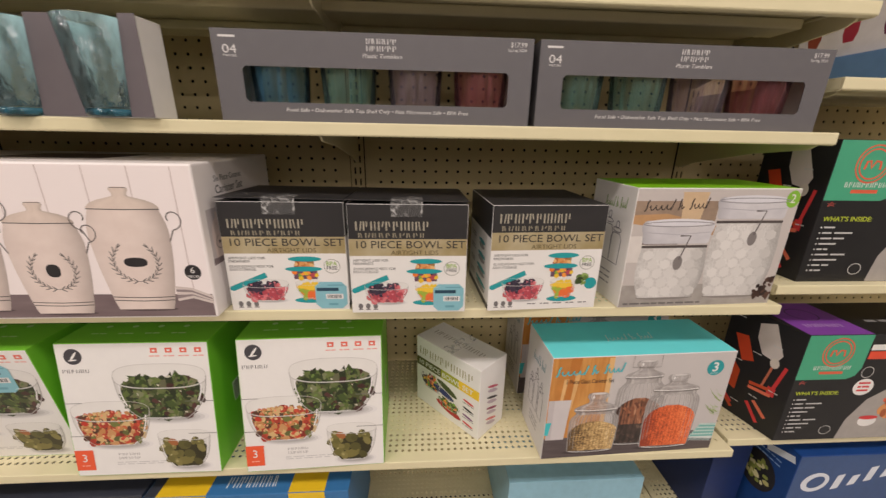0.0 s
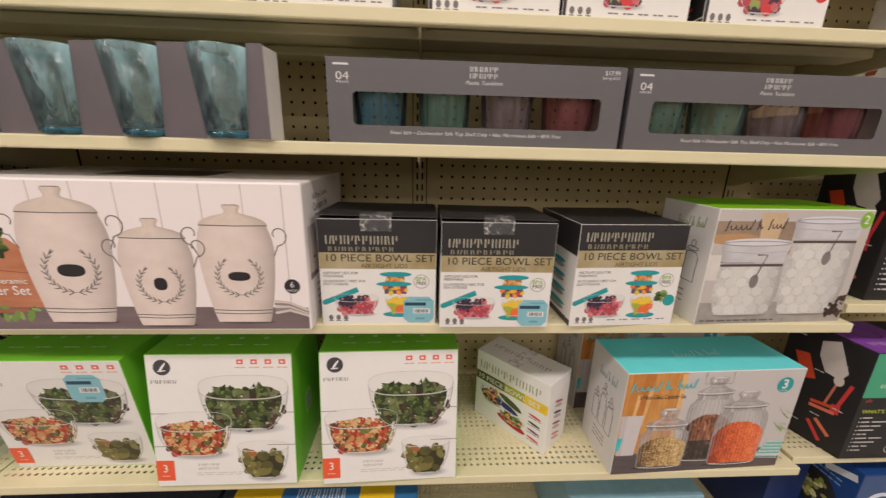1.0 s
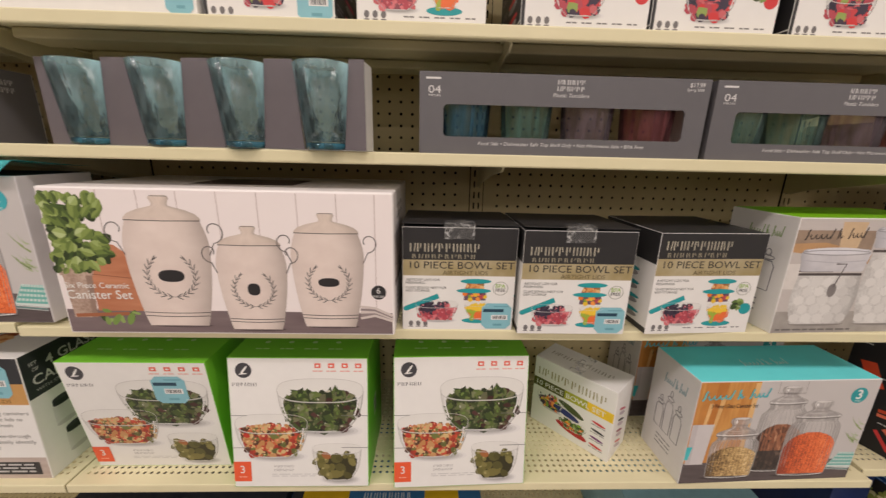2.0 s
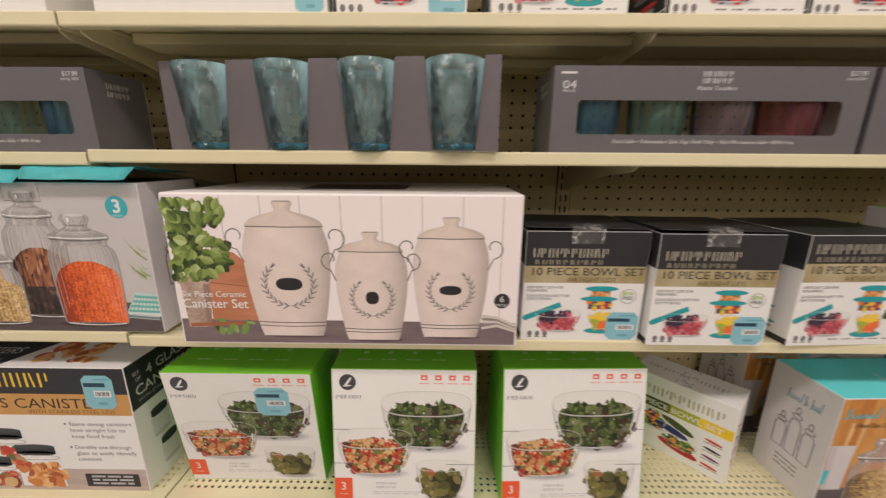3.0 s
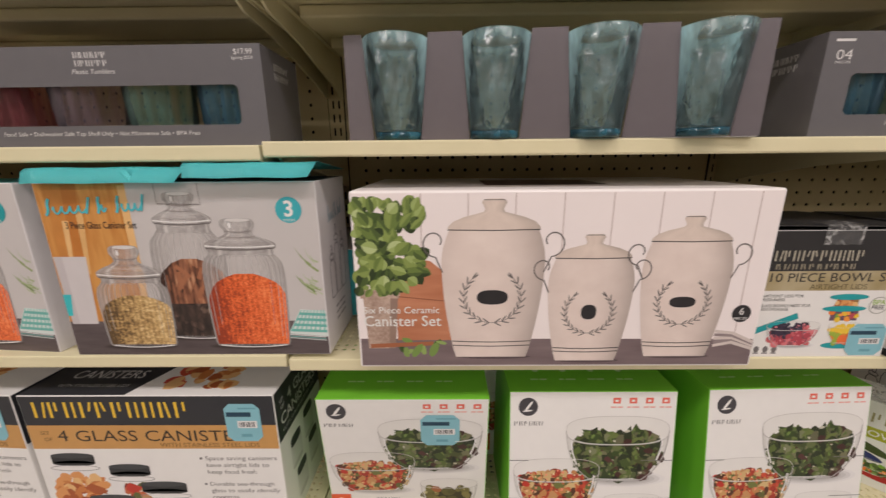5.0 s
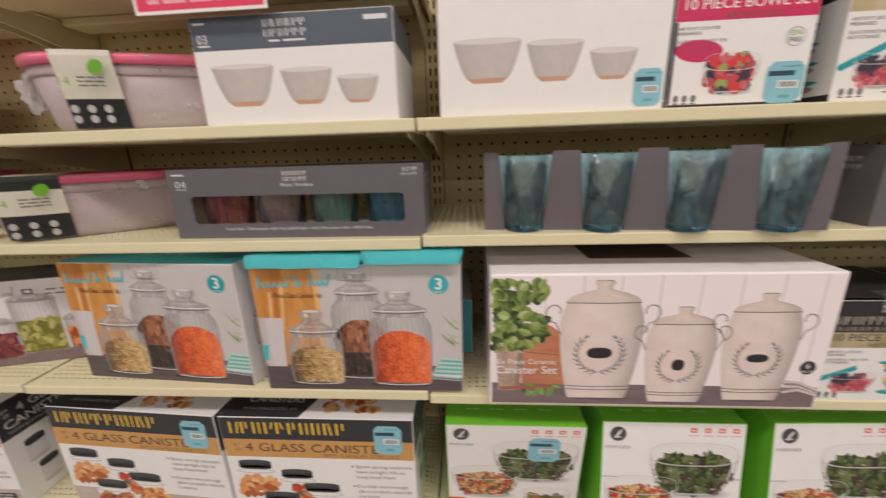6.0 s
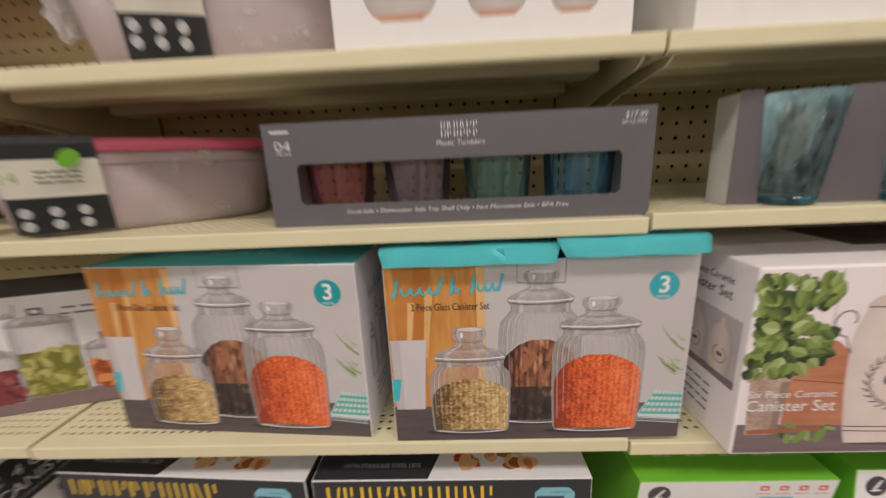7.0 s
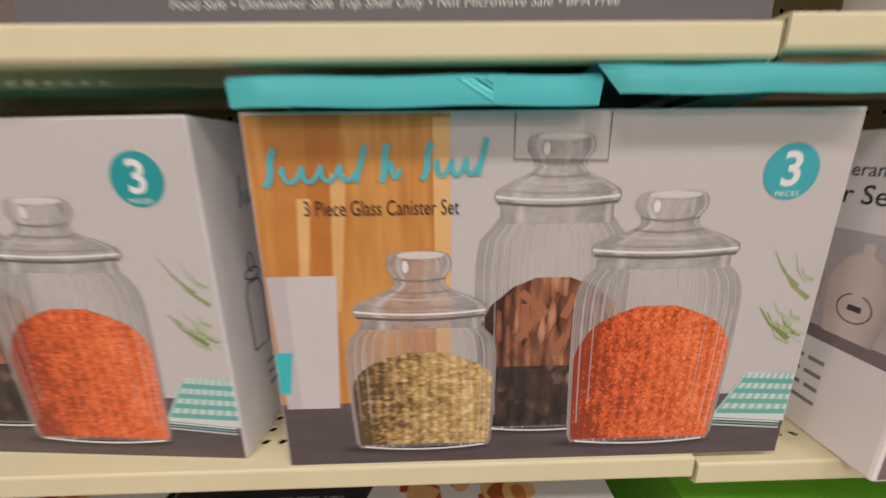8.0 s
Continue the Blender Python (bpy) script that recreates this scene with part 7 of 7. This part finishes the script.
    for k, (x0, y0, x1, y1) in enumerate(((0.5, 0.38, 0.78, 0.41), (0.5, 0.34, 0.8, 0.36), (0.08, 0.22, 0.34, 0.10), (0.12, 0.18, 0.36, 0.06), (0.62, 0.24, 0.82, 0.14), (0.54, 0.20, 0.74, 0.06))):
        s.stroke("printed_utensil", [(x0 * W2, y0 * H2), (x1 * W2, y1 * H2)], 0.007, (ink(206, 80, 44), ink(230, 120, 90), RED)[k % 3], 1.5)
    for k in range(7):
        s.bars((0.1 + 0.11 * ((k * 5) % 7)) * W2, (0.92 - 0.13 * k) * H2, 0.12 * W2, 0.0022, ink(206, 206, 204), 2, 2, k)
    if purple:
        t = c.top
        t.rect("printed_panel", 0.001, 0.001, 0.32 * W, t.h - 0.001, ink(134, 70, 168, 0.08), 1)
        t.ring("printed_mark", 0.16 * W, 0.6 * t.h, 0.028, 0.024, 0.003, ink(90, 50, 110), 2)
        t.mark(0.06 * W, 0.22 * t.h, 0.2 * W, 0.09 * t.h, ink(200, 170, 214), 9, seed=3)
        t.bars(0.42 * W, 0.35 * t.h, 0.3 * W, 0.008, ink(150, 148, 148), 3)
    return c.done()


# -- cartons on the bottom shelf, of which the tops show
def slow_cooker_carton(at, w=0.38, h=0.262):
    blue = ink(58, 120, 176, 0.08)
    c = Carton("slow_cooker_box", "blue and yellow slow cooker carton on the bottom shelf", at, w, h, 0.24, blue, blue, blue)
    t = c.top
    for u0, u1 in ((0.06, 0.30), (0.70, 0.88)):
        t.rect("printed_band", u0 * w, 0.001, u1 * w, t.h - 0.001, ink(240, 200, 40, 0.06), 1)
        c.front.rect("printed_band", u0 * w, 0.001, u1 * w, h - 0.001, ink(240, 200, 40, 0.06), 1)
    t.mark(0.38 * w, 0.06 * t.h, 0.26 * w, 0.10 * t.h, ink(214, 226, 234), 8, seed=5)
    t.rect("printed_band", 0.001, 0.001, 0.06 * w, t.h - 0.001, ink(60, 64, 74, 0.1), 1)
    return c.done()


def appliance_carton(at, w, h, d, colour, label, plate=True, cups=False):
    m = ink(*colour, 0.14)
    c = Carton("appliance_box", label, at, w, h, d, m, m, m)
    if cups:
        for k in range(7):
            for fc in (c.front, c.left):
                u = (0.03 + 0.06 * k)
                if u < fc.w - 0.02:
                    fc.shaded("printed_cup", [(u - 0.008, u + 0.008, 0.022), (u - 0.012, u + 0.012, 0.036), (u - 0.011, u + 0.011, 0.056)], ((ink(150, 70, 50), ink(170, 50, 70), ink(110, 50, 80))[k % 3]), 1)
                    fc.ell("printed_cup", u, 0.056, 0.011, 0.003, ink(226, 210, 206), 2)
    if plate:
        pale = ink(226, 232, 240)
        f = c.front
        f.rect("printed_panel", 0.0015, 0.001, w - 0.001, h - 0.003, ink(64, 92, 140, 0.15), 1)
        f.ell("printed_mark", 0.13 * w, h - 0.075, 0.032, 0.026, pale, 2, rot=0.3)
        f.ell("printed_mark", 0.135 * w, h - 0.075, 0.021, 0.015, ink(64, 92, 140, 0.15), 2.5, rot=0.5)
        for k in range(4):
            u, v = (0.23 + 0.085 * k) * w, h - 0.098 + 0.010 * k
            f.poly("printed_mark", [(u, v), (u + 0.017, v + 0.004), (u + 0.024, v + 0.044 - 0.012 * (k % 2)), (u + 0.007, v + 0.040 - 0.012 * (k % 2))], pale, 2)
        s = c.left
        s.ell("printed_pan", 0.52 * s.w, h - 0.115, 0.045, 0.050, INKDK, 1)
        scatter(s, "printed_food", [ink(206, 200, 130), ink(150, 160, 80), ink(226, 220, 170)], 0.52 * s.w - 0.034, 0.52 * s.w + 0.034, h - 0.15, h - 0.08, 22, 0.008, 5, lambda a, q: (a - 0.5) ** 2 + (q - 0.5) ** 2 < 0.2, 2, 0.85)
        s.stroke("printed_mark", [(0.55 * s.w, h - 0.040), (0.95 * s.w, h - 0.020)], 0.016, pale, 2)
        for k in range(2):
            s.bars(0.30 * s.w, h - 0.052 - 0.012 * k, 0.5 * s.w, 0.003, ink(150, 180, 220), 5, 2, k)
    return c.done()


def shelf_sign(x0, x1, y, z0, z1):
    ob = thing("price_sign", pose((x0 + x1) / 2, y, z0), "pink-red card price sign with a white border, hung on the shelf", "sign")
    w, h = x1 - x0, z1 - z0
    bm = bmesh.new()
    add_box(bm, -w / 2, w / 2, 0, 0.0012, 0, h)
    part("card", bm, WHITE, ob)
    f = Face(ob, Matrix(((1, 0, 0, -w / 2), (0, 0, -1, 0), (0, 1, 0, 0), (0, 0, 0, 1))), w, h)
    f.rect("printed_panel", 0.004, 0.004, w - 0.004, h - 0.004, ink(226, 58, 92, 0.05), 1)
    f.bars(0.02, 0.012, w - 0.04, 0.005, ink(240, 170, 186), 5, 2)
    f.bars(0.03, 0.035, w - 0.06, 0.016, WHITE, 2, 2)
    f.done()
    return ob


# ---------------------------------------------------------------- the goods, shelf by shelf
canister_carton((0.352, 0.531, MID_EAST, 0))
bowl_set_carton((0.702, 0.553, MID_EAST, 0), 0.180, 0.172)
bowl_set_carton((0.8865, 0.541, MID_EAST, 0), 0.176, 0.172)
bowl_set_carton((1.101, 0.547, MID_EAST, 3), 0.180, 0.171, False, False)
clamp_jar_carton((1.367, 0.554, MID_EAST, 2.5))
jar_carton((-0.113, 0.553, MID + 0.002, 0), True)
jar_carton((-0.487, 0.572, MID + 0.002, -4))
tipped_jar_carton((-0.095, 0.677, MID + 0.002, 0))
pickle_jar_carton((-0.806, 0.627, MID + 0.004, 15.3), 0.262, 0.18)
serving_bowl_carton((-1.185, 0.585, MID + 0.004, 0), 0.0, 0.235, 0.165, True, False, 0.08)

serving_bowl_carton((0.15, 0.593, LOW, 0), -0.03, 0.25, 0.245, True, False)
serving_bowl_carton((0.427, 0.545, LOW, 0), 0.03)
serving_bowl_carton((0.716, 0.545, LOW, 2), 0.035, 0.243, 0.25)
serving_bowl_carton((0.388, 0.719, LOW, 0), 0.0, 0.243, 0.25, False, False, 0.12)
small_bowl_carton((0.957, 0.661, LOW, -47.7), 0.18)
jar_carton((1.304, 0.552, LOW, 2), False, 0.345, 0.222)
jar_carton((1.305, 0.735, LOW, 2), False, 0.345, 0.222)
steel_lid_carton((-0.221, 0.565, LOW, 0))
steel_lid_carton((-0.602, 0.575, LOW, -3))
steel_lid_carton((-1.08, 0.57, LOW, 0), False)

tumbler_carton((0.847, 0.562, S2 + 0.004, 0), ("blue", "green", "mauve", "red"))
tumbler_carton((1.279, 0.562, S2 + 0.004, 0), ("green", "green", "mauve", "red"), 0.425)
tumbler_carton((-0.200, 0.57, S2, -1), ("red", "mauve", "green", "blue"), 0.41)
glass_carrier((0.330, 0.561, S2 + 0.004, -5.1))
food_tub((-0.628, 0.685, S2), 38, 0.16, 0.092, low_sleeve=True, span=(-0.80, -0.26))
food_tub((-1.075, 0.70, S2 + 0.006), 4, sleeve=False)

food_tub((-0.465, 0.685, S1), 19)
food_tub((-1.075, 0.70, S1), 4, sleeve=False)
mixing_bowl_carton((-0.17, 0.566, S1, 0), True)
mixing_bowl_carton((0.186, 0.57, S1, 0), False, 0.305, 0.175)
CRIMSON = ink(206, 40, 92, 0.06)
bowl_set_carton((0.432, 0.575, S1, 0), 0.176, 0.18, True, False, "bowl sets on the upper shelf", CRIMSON, CRIMSON)
bowl_set_carton((0.639, 0.57, S1, 0), 0.176, 0.18, False, False, "bowl sets on the upper shelf")
for bx in (0.864, 1.046, 1.246):
    bowl_set_carton((bx, 0.57, S1, 0), 0.178, 0.18, False, False, "bowl sets on the upper shelf", RED, CRIMSON)
shelf_sign(-0.372, -0.188, 0.548, 1.645, 1.74)

cookware_carton((1.775, 0.587, 1.080, 0), False, 0.0)
cookware_carton((1.814, 0.564, 0.742, 0), True, -0.034, h=0.242)
appliance_carton((1.84, 0.575, 1.412, 0), 0.42, 0.05, 0.2, (96, 132, 176), "flat pale blue carton on the next shelf", False)
appliance_carton((1.865, 0.58, 1.464, 0), 0.44, 0.16, 0.2, (226, 222, 222), "white carton picturing coloured cups, stacked on a blue one", False, True)
slow_cooker_carton((0.575, 0.558, BASE, 0))
appliance_carton((1.25, 0.61, BASE, 0), 0.305, 0.20, 0.22, (150, 196, 214), "pale blue appliance carton on the bottom shelf", False)
appliance_carton((0.16, 0.575, BASE, 0), 0.42, 0.25, 0.22, (58, 62, 74), "dark grey appliance carton on the bottom shelf", False)
appliance_carton((1.92, 0.575, BASE, 0), 0.42, 0.285, 0.15, (30, 72, 140), "blue appliance carton with a pan pictured on its side")
appliance_carton((1.64, 0.65, BASE, 0), 0.09, 0.275, 0.2, (24, 46, 100), "dark blue appliance carton on the bottom shelf", False)
